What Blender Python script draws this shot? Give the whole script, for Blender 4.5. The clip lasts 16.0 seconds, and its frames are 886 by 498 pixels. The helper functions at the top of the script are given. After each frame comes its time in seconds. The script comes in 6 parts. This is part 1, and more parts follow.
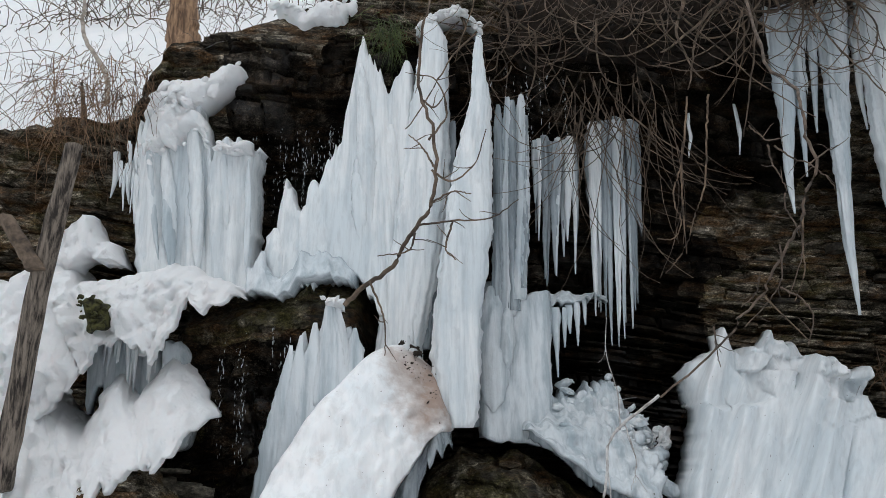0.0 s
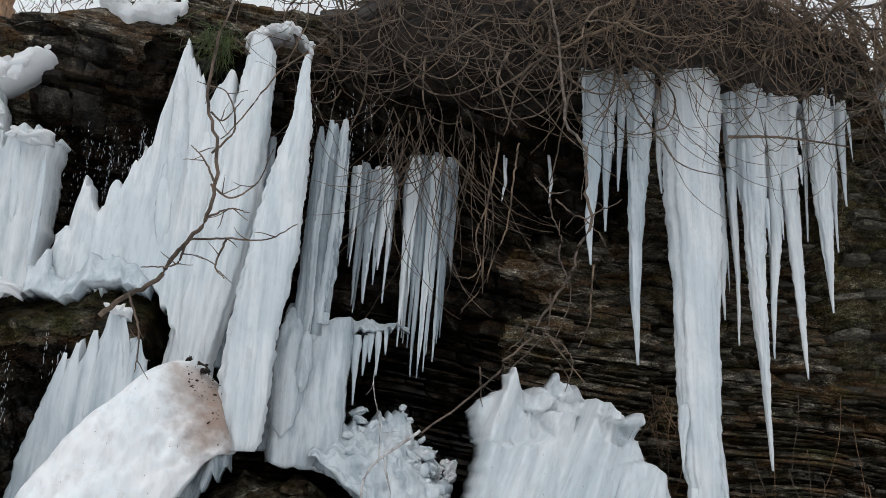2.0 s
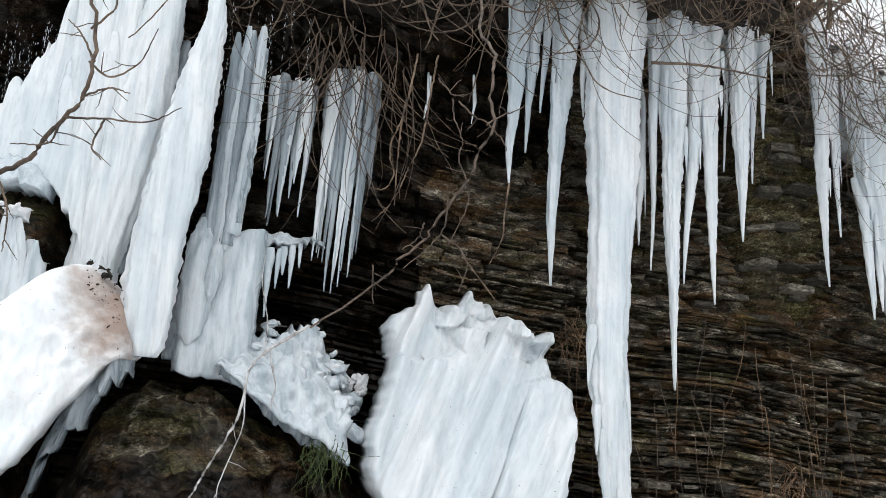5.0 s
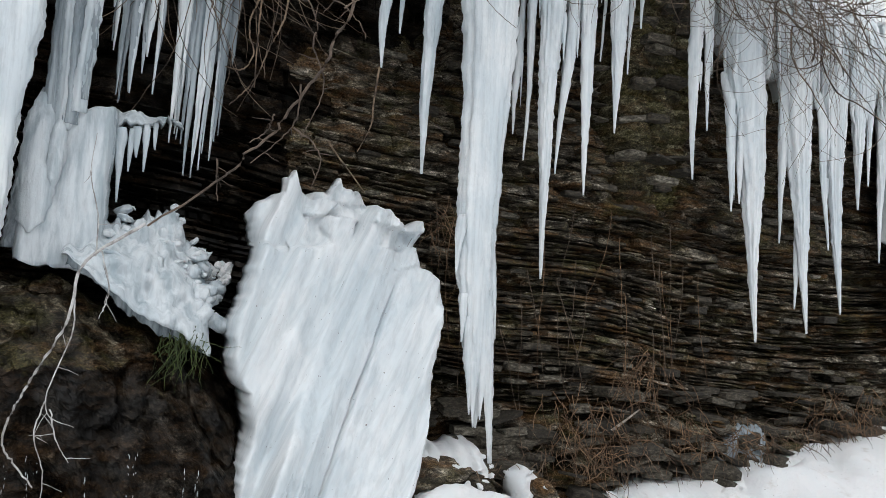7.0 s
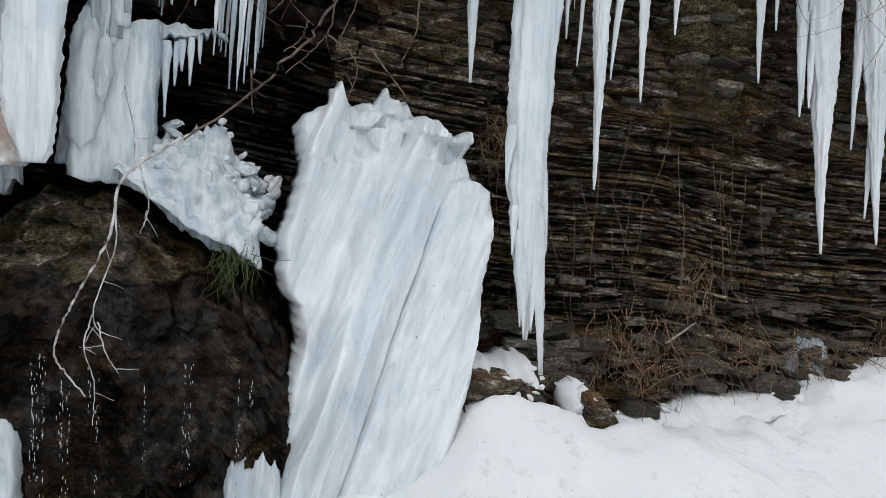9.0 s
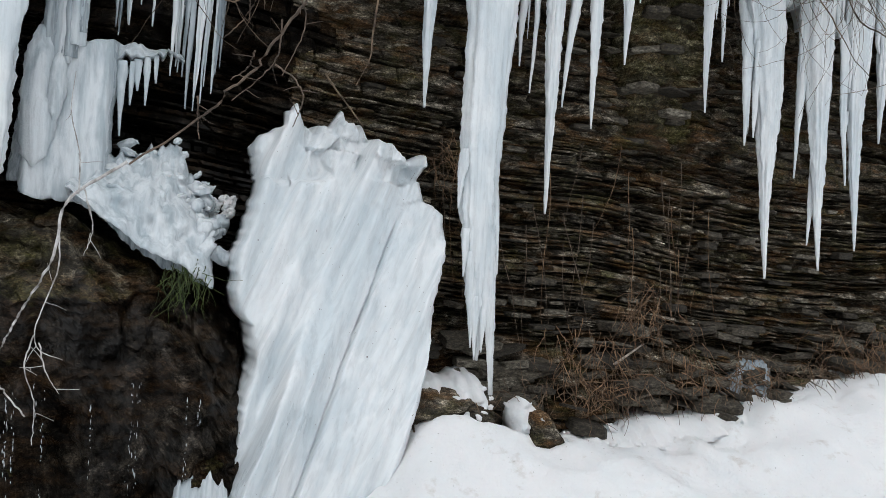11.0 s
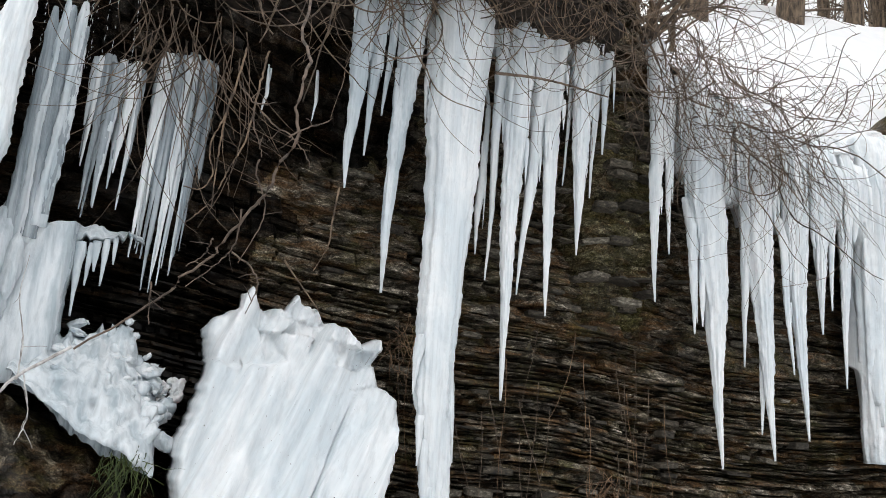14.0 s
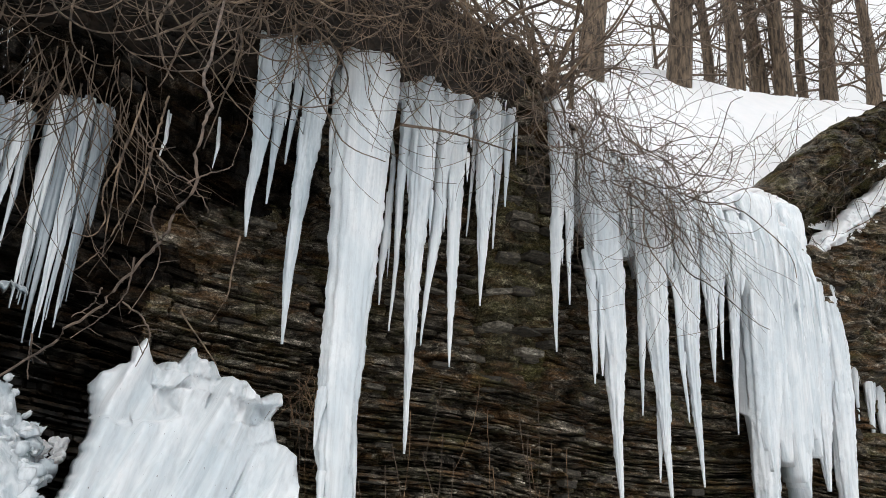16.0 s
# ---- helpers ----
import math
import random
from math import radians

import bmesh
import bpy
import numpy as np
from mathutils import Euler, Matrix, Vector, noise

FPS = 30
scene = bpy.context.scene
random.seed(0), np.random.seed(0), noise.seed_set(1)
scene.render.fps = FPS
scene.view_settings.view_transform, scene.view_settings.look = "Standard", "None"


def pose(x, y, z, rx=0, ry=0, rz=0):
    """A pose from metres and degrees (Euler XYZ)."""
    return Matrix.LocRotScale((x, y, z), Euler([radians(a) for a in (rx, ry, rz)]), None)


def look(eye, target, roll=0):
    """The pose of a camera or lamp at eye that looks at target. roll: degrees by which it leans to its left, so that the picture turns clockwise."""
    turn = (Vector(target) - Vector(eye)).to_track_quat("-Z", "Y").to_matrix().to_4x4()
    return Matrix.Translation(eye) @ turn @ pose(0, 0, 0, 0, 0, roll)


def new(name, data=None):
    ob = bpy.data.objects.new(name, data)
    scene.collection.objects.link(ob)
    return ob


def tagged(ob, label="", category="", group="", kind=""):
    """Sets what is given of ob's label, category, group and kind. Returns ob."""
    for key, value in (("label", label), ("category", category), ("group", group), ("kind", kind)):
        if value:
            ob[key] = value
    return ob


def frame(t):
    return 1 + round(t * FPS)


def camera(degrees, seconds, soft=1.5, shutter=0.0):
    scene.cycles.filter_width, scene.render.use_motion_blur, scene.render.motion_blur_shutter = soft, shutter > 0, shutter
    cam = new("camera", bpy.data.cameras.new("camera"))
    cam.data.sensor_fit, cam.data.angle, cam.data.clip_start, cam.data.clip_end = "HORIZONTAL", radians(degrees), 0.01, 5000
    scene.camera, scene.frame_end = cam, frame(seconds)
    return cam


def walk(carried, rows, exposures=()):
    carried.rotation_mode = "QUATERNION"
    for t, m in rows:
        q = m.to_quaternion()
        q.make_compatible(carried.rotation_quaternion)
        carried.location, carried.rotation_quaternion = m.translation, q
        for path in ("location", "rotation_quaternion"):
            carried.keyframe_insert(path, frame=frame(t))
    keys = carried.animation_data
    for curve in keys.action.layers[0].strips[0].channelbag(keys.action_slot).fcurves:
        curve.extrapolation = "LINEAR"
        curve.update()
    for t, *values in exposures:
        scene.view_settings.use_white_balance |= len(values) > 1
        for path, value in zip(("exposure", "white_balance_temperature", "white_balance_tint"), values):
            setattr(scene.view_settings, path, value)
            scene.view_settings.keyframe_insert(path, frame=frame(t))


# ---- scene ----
cam = camera(57.94, 16.0, soft=0.65)
PATH = [
    (0.0, pose(-0.000, -0.000, 1.600, 105.25, 0.44, 1.22)),
    (0.5, pose(0.119, -0.001, 1.585, 106.03, -0.47, -0.68)),
    (1.0, pose(0.311, -0.009, 1.612, 106.38, -1.34, -3.68)),
    (1.5, pose(0.299, -0.029, 1.634, 106.41, -1.72, -7.08)),
    (2.0, pose(0.302, -0.019, 1.629, 107.07, -2.00, -10.82)),
    (2.5, pose(0.409, -0.035, 1.652, 107.41, -2.42, -13.11)),
    (3.0, pose(0.489, -0.020, 1.615, 107.55, -2.64, -13.42)),
    (5.5, pose(0.614, 0.020, 1.448, 100.64, -2.75, -16.58)),
    (6.0, pose(0.692, 0.030, 1.546, 98.13, -3.05, -20.28)),
    (6.5, pose(0.729, 0.056, 1.583, 96.29, -3.05, -22.98)),
    (7.0, pose(0.749, 0.074, 1.595, 94.42, -2.62, -22.85)),
    (7.5, pose(0.796, 0.108, 1.590, 92.67, -2.30, -20.89)),
    (8.0, pose(0.832, 0.139, 1.588, 90.48, -2.30, -19.00)),
    (8.5, pose(0.846, 0.143, 1.590, 87.98, -2.26, -18.39)),
    (11.0, pose(0.939, -0.006, 1.646, 89.28, -3.02, -20.79)),
    (11.5, pose(0.942, -0.014, 1.644, 91.29, -3.27, -21.61)),
    (12.0, pose(0.941, -0.012, 1.642, 93.45, -3.44, -21.71)),
    (12.5, pose(0.934, -0.012, 1.608, 95.80, -3.43, -22.49)),
    (13.0, pose(0.931, -0.010, 1.622, 97.90, -3.38, -23.51)),
    (13.5, pose(0.930, -0.004, 1.655, 100.12, -3.56, -23.71)),
    (14.0, pose(0.963, -0.029, 1.687, 102.29, -3.59, -23.74)),
    (14.5, pose(0.951, -0.012, 1.684, 104.49, -3.10, -24.21)),
    (15.0, pose(0.962, -0.014, 1.684, 105.74, -2.65, -25.85)),
    (15.5, pose(0.969, -0.010, 1.691, 106.33, -2.41, -28.52)),
    (16.0, pose(0.981, -0.010, 1.688, 106.27, -2.16, -30.37)),
]
walk(cam, PATH, [(0.0, -0.42, 6350, 10), (0.7, -0.60, 6350, 10), (1.5, -0.53, 6350, 10), (2.5, -0.22, 6400, 10), (3.0, -0.13, 6450, 10), (5.5, 0.17, 6450, 10), (6.5, -0.09, 6450, 10), (7.5, -0.07, 6400, 10), (8.5, -0.16, 6350, 10), (11.0, -0.12, 6400, 10), (12.5, 0.08, 6500, 10), (14.0, 0.17, 6600, 11), (16.0, 0.07, 6600, 11)])

# overcast winter daylight
world = bpy.data.worlds.new("world")
world.use_nodes = True
scene.world = world
wn = world.node_tree
sky = wn.nodes.new("ShaderNodeTexSky")
sky.sky_type, sky.sun_disc = "NISHITA", False
sky.sun_elevation, sky.sun_rotation = radians(60), radians(207)
grey = wn.nodes.new("ShaderNodeHueSaturation")
grey.inputs["Saturation"].default_value = 0.12
grey.inputs["Value"].default_value = 1.25
wn.links.new(sky.outputs[0], grey.inputs["Color"])
cloud = wn.nodes.new("ShaderNodeMix")
cloud.data_type = "RGBA"
cloud.inputs[0].default_value = 0.75
cloud.inputs[7].default_value = (8.6, 8.9, 9.2, 1)
wn.links.new(grey.outputs[0], cloud.inputs[6])
coord = wn.nodes.new("ShaderNodeTexCoord")
split = wn.nodes.new("ShaderNodeSeparateXYZ")
wn.links.new(coord.outputs["Generated"], split.inputs[0])
lift = wn.nodes.new("ShaderNodeMath")
lift.operation = "MULTIPLY_ADD"
lift.inputs[1].default_value, lift.inputs[2].default_value = 1.80, 0.28
wn.links.new(split.outputs["Z"], lift.inputs[0])
dome = wn.nodes.new("ShaderNodeVectorMath")
dome.operation = "SCALE"
wn.links.new(cloud.outputs[2], dome.inputs[0])
wn.links.new(lift.outputs[0], dome.inputs["Scale"])
wn.links.new(dome.outputs[0], wn.nodes["Background"].inputs[0])
wn.nodes["Background"].inputs[1].default_value = 0.105
sun = new("sun", bpy.data.lights.new("sun", "SUN"))
sun.data.energy, sun.data.angle, sun.data.color = 0.5, radians(40), (1.0, 0.98, 0.95)
sun.matrix_world = look((-4, -6, 24), (2, 6, 2))


# ---- numeric noise ----
def h3(i, j, k, seed):
    n = (i.astype(np.int64) * 374761393 + j.astype(np.int64) * 668265263 + k.astype(np.int64) * 1274126177 + seed * 974711) & 0xFFFFFFFF
    n = ((n ^ (n >> 13)) * 1103515245) & 0xFFFFFFFF
    n = ((n ^ (n >> 15)) * 2654435761) & 0xFFFFFFFF
    return ((n ^ (n >> 16)) & 0xFFFF) / 65535.0


def vn(x, y, z=0.0, seed=0):
    x, y, z = np.broadcast_arrays(np.asarray(x, float), np.asarray(y, float), np.asarray(z, float))
    i, j, k = np.floor(x), np.floor(y), np.floor(z)
    a, b, c = x - i, y - j, z - k
    a, b, c = a * a * (3 - 2 * a), b * b * (3 - 2 * b), c * c * (3 - 2 * c)
    out = 0
    for p in (0, 1):
        for q in (0, 1):
            for r in (0, 1):
                out = out + h3(i + p, j + q, k + r, seed) * (a if p else 1 - a) * (b if q else 1 - b) * (c if r else 1 - c)
    return out


def fbm(x, y, z=0.0, octaves=3, seed=0):
    total, amp, norm = 0, 1.0, 0
    for o in range(octaves):
        total = total + amp * vn(np.asarray(x) * 2 ** o, np.asarray(y) * 2 ** o, np.asarray(z) * 2 ** o, seed + o)
        norm += amp
        amp *= 0.5
    return total / norm


def sm(a, b, x):
    t = np.clip((np.asarray(x, float) - a) / (b - a), 0, 1)
    return t * t * (3 - 2 * t)


# ---- mesh helpers ----
def quads(nu, nv, wrap=False):
    i, j = np.meshgrid(np.arange(nu if wrap else nu - 1), np.arange(nv - 1), indexing="ij")
    i2 = (i + 1) % nu
    return np.stack([i * nv + j, i2 * nv + j, i2 * nv + j + 1, i * nv + j + 1], -1).reshape(-1, 4)


def part(name, verts, faces, mat, parent=None, label="", smooth=True):
    me = bpy.data.meshes.new(name)
    me.from_pydata(np.asarray(verts, float).tolist(), [], [list(map(int, f)) for f in faces])
    me.polygons.foreach_set("use_smooth", [smooth] * len(me.polygons))
    me.materials.append(mat)
    me.update()
    ob = new(name, me)
    if parent is not None:
        ob.parent = parent
    if label:
        tagged(ob, label)
    return ob


def thing(name, label, category, group="", kind="", at=(0, 0, 0)):
    ob = new(name)
    ob.location = at
    ob.empty_display_size = 0.1
    return tagged(ob, label, category, group, kind)


def spline(pts, n):
    """A smooth curve through the points."""
    p = np.asarray(pts, float)
    p = np.concatenate([[2 * p[0] - p[1]], p, [2 * p[-1] - p[-2]]])
    out = []
    for t in np.linspace(0, len(p) - 3 - 1e-6, n):
        i, u = int(t), t % 1
        a, b, c, d = p[i:i + 4]
        out.append(0.5 * (2 * b + (c - a) * u + (2 * a - 5 * b + 4 * c - d) * u * u + (3 * b - a - 3 * c + d) * u ** 3))
    return np.array(out)


# ---- materials ----
class Nodes:
    def __init__(self, name):
        self.m = bpy.data.materials.new(name)
        self.m.use_nodes = True
        self.t = self.m.node_tree
        self.b = self.t.nodes["Principled BSDF"]
        self.pos = self.t.nodes.new("ShaderNodeNewGeometry").outputs["Position"]

    def add(self, kind, **inputs):
        n = self.t.nodes.new(kind)
        for key, v in inputs.items():
            self.put(n.inputs[key], v)
        return n

    def put(self, socket, v):
        if isinstance(v, bpy.types.NodeSocket):
            self.t.links.new(v, socket)
        else:
            socket.default_value = v

    def scaled(self, s, source=None):
        n = self.add("ShaderNodeVectorMath")
        n.operation = "MULTIPLY"
        self.put(n.inputs[0], source or self.pos)
        n.inputs[1].default_value = s
        return n.outputs[0]

    def noise(self, vec, scale, detail=4.0, rough=0.55, dist=0.0):
        return self.add("ShaderNodeTexNoise", Vector=vec, Scale=scale, Detail=detail, Roughness=rough, Distortion=dist).outputs["Fac"]

    def ramp(self, fac, *stops):
        n = self.add("ShaderNodeValToRGB", Fac=fac)
        e = n.color_ramp.elements
        while len(e) < len(stops):
            e.new(0.5)
        for el, (p, c) in zip(e, stops):
            el.position = p
            el.color = (*c, 1) if len(c) == 3 else c
        return n.outputs["Color"]

    def mix(self, fac, a, b, how="MIX"):
        n = self.t.nodes.new("ShaderNodeMix")
        n.data_type, n.blend_type = "RGBA", how
        self.put(n.inputs[0], fac)
        self.put(n.inputs[6], a)
        self.put(n.inputs[7], b)
        return n.outputs[2]

    def bump(self, height, strength, distance, normal=None):
        n = self.add("ShaderNodeBump", Height=height, Strength=strength, Distance=distance)
        if normal:
            self.put(n.inputs["Normal"], normal)
        return n.outputs["Normal"]

    def done(self, color, rough, normal=None, **more):
        self.put(self.b.inputs["Base Color"], color)
        self.put(self.b.inputs["Roughness"], rough)
        if normal:
            self.put(self.b.inputs["Normal"], normal)
        for key, v in more.items():
            self.put(self.b.inputs[key.replace("_", " ")], v)
        return self.m


def grey3(v):
    return (v, v, v)


def rock_material(name, dark, mid, light, wet, moss=0.0, lie=14.0, rusty=0.7, gloss=0.25):
    n = Nodes(name)
    warp = n.noise(n.pos, 1.1, 3, 0.5)
    bent = n.add("ShaderNodeVectorMath")
    bent.operation = "ADD"
    n.put(bent.inputs[0], n.pos)
    n.put(bent.inputs[1], n.scaled((0.0, 0.0, 0.12), n.ramp(warp, (0.2, grey3(0.0)), (0.8, grey3(1.0)))))
    bent = bent.outputs[0]
    a = n.noise(n.scaled((4.2, 4.2, lie), bent), 1.5, 9, 0.74)
    c = n.ramp(a, (0.34, dark), (0.50, mid), (0.68, light))
    cell = n.add("ShaderNodeTexVoronoi", Vector=n.scaled((6.0, 6.0, lie * 1.5), bent), Scale=1.0, Randomness=1.0)
    tone = n.add("ShaderNodeSeparateColor", Color=cell.outputs["Color"]).outputs[0]
    c = n.mix(0.8, c, n.ramp(tone, (0.0, (0.22, 0.20, 0.17)), (0.4, (0.7, 0.68, 0.66)), (0.75, (1.25, 1.18, 1.05)), (1.0, (2.5, 2.5, 2.5))), "MULTIPLY")
    seam = n.noise(n.scaled((5.0, 5.0, lie * 2.2), bent), 1.6, 7, 0.7)
    c = n.mix(0.75, c, n.ramp(seam, (0.37, grey3(0.25)), (0.48, grey3(0.95)), (0.62, grey3(1.3))), "MULTIPLY")
    big = n.noise(n.pos, 0.9, 5, 0.65)
    c = n.mix(n.ramp(big, (0.46, grey3(0.0)), (0.66, grey3(0.75))), c, (dark[0], dark[1] * 0.95, dark[2] * 0.9, 1))
    rust = n.noise(n.scaled((1.2, 1.2, 4.4)), 2.1, 6, 0.7)
    c = n.mix(n.ramp(rust, (0.48, grey3(0.0)), (0.62, grey3(rusty))), c, (0.125, 0.068, 0.030, 1))
    if moss:
        g = n.noise(n.scaled((1.3, 1.3, 1.9)), 1.9, 7, 0.72)
        c = n.mix(n.ramp(g, (0.63 - moss * 0.2, grey3(0.0)), (0.78 - moss * 0.1, grey3(0.6))), c, (0.095, 0.088, 0.03, 1))
    fine = n.noise(n.scaled((16, 16, 26)), 2.2, 8, 0.72)
    c = n.mix(0.7, c, n.ramp(fine, (0.38, grey3(0.2)), (0.51, grey3(0.95)), (0.64, grey3(2.3))), "MULTIPLY")
    grit = n.noise(n.scaled((60, 60, 110)), 1.5, 4, 0.7)
    c = n.mix(0.6, c, n.ramp(grit, (0.40, grey3(0.2)), (0.52, grey3(1.0)), (0.62, grey3(2.6))), "MULTIPLY")
    r = n.ramp(n.noise(n.scaled((1, 1, 0.6)), 1.7, 3), (0.35, grey3(wet)), (0.65, grey3(0.85)))
    nm = n.bump(fine, 0.6, 0.012, n.bump(seam, 0.6, 0.02, n.bump(a, 0.5, 0.02)))
    shine = n.ramp(n.noise(n.scaled((1, 1, 0.5)), 2.3, 6, 0.65), (0.50, grey3(0.03)), (0.66, grey3(gloss)))
    return n.done(c, r, nm, Specular_IOR_Level=shine)


def ice_material(name, lo, hi, rough, sss, trans=0.0, streak=1.0, stain=0.0, lean=0.0, specks=False):
    n = Nodes(name)
    turn = n.add("ShaderNodeVectorRotate", Vector=n.pos, Angle=lean)
    turn.rotation_type = "Y_AXIS"
    pos = turn.outputs[0]
    s = n.noise(n.scaled((9 * streak, 9 * streak, 0.7), pos), 1.4, 5, 0.6, 0.2)
    ribs = n.noise(n.scaled((42 * streak, 42 * streak, 2.2), pos), 1.0, 4, 0.65)
    big = n.noise(n.scaled((1.6, 1.6, 0.8), pos), 1.3, 4, 0.6)
    c = n.ramp(s, (0.36, lo), (0.54, hi))
    c = n.mix(n.ramp(big, (0.36, grey3(0.6)), (0.56, grey3(0.0))), c, (lo[0] * 0.9, lo[1] * 0.95, lo[2] * 0.98, 1))
    # darkens the rib grooves: the flutes' shading painted into the colour
    c = n.mix(0.4, c, n.ramp(ribs, (0.36, grey3(0.72)), (0.52, grey3(1.0)), (0.7, grey3(1.06))), "MULTIPLY")
    if stain:
        d = n.noise(n.scaled((2.2, 2.2, 3.0)), 1.5, 6, 0.65)
        c = n.mix(n.ramp(d, (0.60, grey3(0.0)), (0.75, grey3(stain))), c, (0.30, 0.19, 0.11, 1))
        far = n.add("ShaderNodeVectorMath")
        far.operation = "DISTANCE"
        n.put(far.inputs[0], n.scaled((1.5, 0.7, 0.8)))
        far.inputs[1].default_value = (-0.20 * 1.5, 5.5 * 0.7, 2.25 * 0.8)
        spill = n.add("ShaderNodeMath")
        spill.operation = "MULTIPLY_ADD"
        n.put(spill.inputs[0], d)
        spill.inputs[1].default_value = 1.0
        n.put(spill.inputs[2], far.outputs["Value"])
        c = n.mix(n.ramp(spill.outputs[0], (0.60, grey3(0.85)), (0.80, grey3(0.5)), (1.18, grey3(0.0))), c, (0.27, 0.165, 0.11, 1))
    if specks:
        f = n.noise(n.pos, 38.0, 2, 0.5)
        c = n.mix(n.ramp(f, (0.735, grey3(0.0)), (0.76, grey3(0.85))), c, (0.06, 0.03, 0.02, 1))
    fine = n.noise(n.pos, 26.0, 6, 0.65)
    nm = n.bump(fine, 0.4, 0.012, n.bump(ribs, 0.2, 0.009, n.bump(s, 0.25, 0.022)))
    r = n.ramp(big, (0.3, grey3(rough * 0.7)), (0.7, grey3(rough + 0.12)))
    n.b.inputs["Subsurface Radius"].default_value = (0.8, 0.95, 1.0)
    n.b.inputs["Subsurface Scale"].default_value = 0.03
    return n.done(c, r, nm, Subsurface_Weight=sss, Transmission_Weight=trans, IOR=1.31)


def snow_material(name, stain=0.0, grain=1.0):
    n = Nodes(name)
    a = n.noise(n.pos, 2.0, 5, 0.6)
    c = n.ramp(a, (0.3, (0.88, 0.90, 0.915)), (0.65, (0.945, 0.95, 0.955)))
    if stain:
        d = n.noise(n.scaled((1.6, 1.6, 2.2)), 2.1, 7, 0.7)
        c = n.mix(n.ramp(d, (0.58, grey3(0.0)), (0.74, grey3(stain))), c, (0.36, 0.27, 0.17, 1))
    speck = n.noise(n.pos, 45.0, 2, 0.5)
    c = n.mix(n.ramp(speck, (0.72, grey3(0.0)), (0.78, grey3(0.6))), c, (0.12, 0.09, 0.06, 1)) if stain else c
    nm = n.bump(n.noise(n.pos, 60.0 * grain, 4, 0.65), 0.5, 0.014, n.bump(n.noise(n.pos, 13.0 * grain, 7, 0.68), 0.8, 0.06))
    n.b.inputs["Subsurface Radius"].default_value = (0.8, 0.95, 1.0)
    n.b.inputs["Subsurface Scale"].default_value = 0.03
    return n.done(c, 0.75, nm, Subsurface_Weight=0.25)


def plain_material(name, a, b, scale, rough, stretch=(1, 1, 1), bumpy=0.5, per_object=0.0):
    n = Nodes(name)
    f = n.noise(n.scaled(stretch), scale, 5, 0.65)
    c = n.ramp(f, (0.39, a), (0.61, b))
    isl = n.t.nodes.new("ShaderNodeNewGeometry").outputs["Random Per Island"]
    c = n.mix(0.6, c, n.ramp(isl, (0.0, grey3(0.5)), (0.5, grey3(1.0)), (1.0, grey3(1.5))), "MULTIPLY")
    return n.done(c, rough, n.bump(f, bumpy, 0.01))


ROCK = rock_material("layered_rock", (0.009, 0.0075, 0.0056), (0.078, 0.069, 0.055), (0.35, 0.315, 0.26), 0.5, 0.66, 13.0, 0.75)
# near-black rock: wet faces, and the shade painted on the upper cliff
ROCK_WET_SHADE = rock_material("wet_shaded_rock", (0.0022, 0.0019, 0.0016), (0.008, 0.0068, 0.0055), (0.055, 0.047, 0.038), 0.22, 0.1, 3.0, 0.15, 0.45)
ROCK_MOSSY = rock_material("mossy_rock", (0.004, 0.0034, 0.0025), (0.030, 0.026, 0.019), (0.19, 0.172, 0.135), 0.35, 0.75, 3.0, 0.35, 0.4)
ROCK_OLIVE = rock_material("olive_rock", (0.012, 0.010, 0.006), (0.080, 0.072, 0.045), (0.28, 0.26, 0.185), 0.5, 0.85, 12.0, 0.4)


def stone_material():
    n = Nodes("stone")
    tone = n.t.nodes.new("ShaderNodeObjectInfo").outputs["Random"]
    f = n.noise(n.scaled((12, 12, 26)), 2.0, 7, 0.7)
    c = n.ramp(f, (0.38, (0.03, 0.026, 0.02)), (0.52, (0.12, 0.105, 0.08)), (0.66, (0.30, 0.275, 0.23)))
    c = n.mix(1.0, c, n.ramp(tone, (0.0, (0.2, 0.18, 0.15)), (0.65, (0.5, 0.47, 0.42)), (1.0, (1.1, 1.1, 1.08))), "MULTIPLY")
    return n.done(c, 0.8, n.bump(f, 0.8, 0.02))


STONE = stone_material()
ICE = ice_material("white_ice", (0.63, 0.675, 0.70), (0.79, 0.815, 0.825), 0.28, 0.2)
ICE_SLAB = ice_material("slab_ice", (0.64, 0.685, 0.71), (0.785, 0.81, 0.825), 0.32, 0.2, 0.0, 0.5, 0.0, -0.40, True)
ICE_GREY = ice_material("clear_grey_ice", (0.24, 0.285, 0.315), (0.55, 0.61, 0.65), 0.16, 0.15, 0.3, 1.6)
# darker blue-grey ice; part of this tone is overhang shade put into the colour
ICE_COLD_SHADE = ice_material("bluish_shaded_ice", (0.42, 0.48, 0.515), (0.68, 0.72, 0.745), 0.25, 0.2, 0.0, 0.8)
ICE_DIRT = ice_material("stained_ice", (0.87, 0.89, 0.90), (0.93, 0.935, 0.94), 0.6, 0.3, 0.0, 0.3, 0.35, 0.0, True)
SNOW = snow_material("snow")
SNOW_DIRT = snow_material("trodden_snow", 0.45)
TWIG = plain_material("twig_bark", (0.042, 0.029, 0.020), (0.17, 0.122, 0.085), 9, 0.8)
ROOT = plain_material("root_bark", (0.036, 0.024, 0.016), (0.19, 0.132, 0.085), 7, 0.85)
VINE_BARK = plain_material("vine_bark", (0.04, 0.028, 0.02), (0.14, 0.10, 0.073), 12, 0.8)
PALE = plain_material("pale_bark", (0.20, 0.17, 0.14), (0.42, 0.37, 0.32), 14, 0.8)
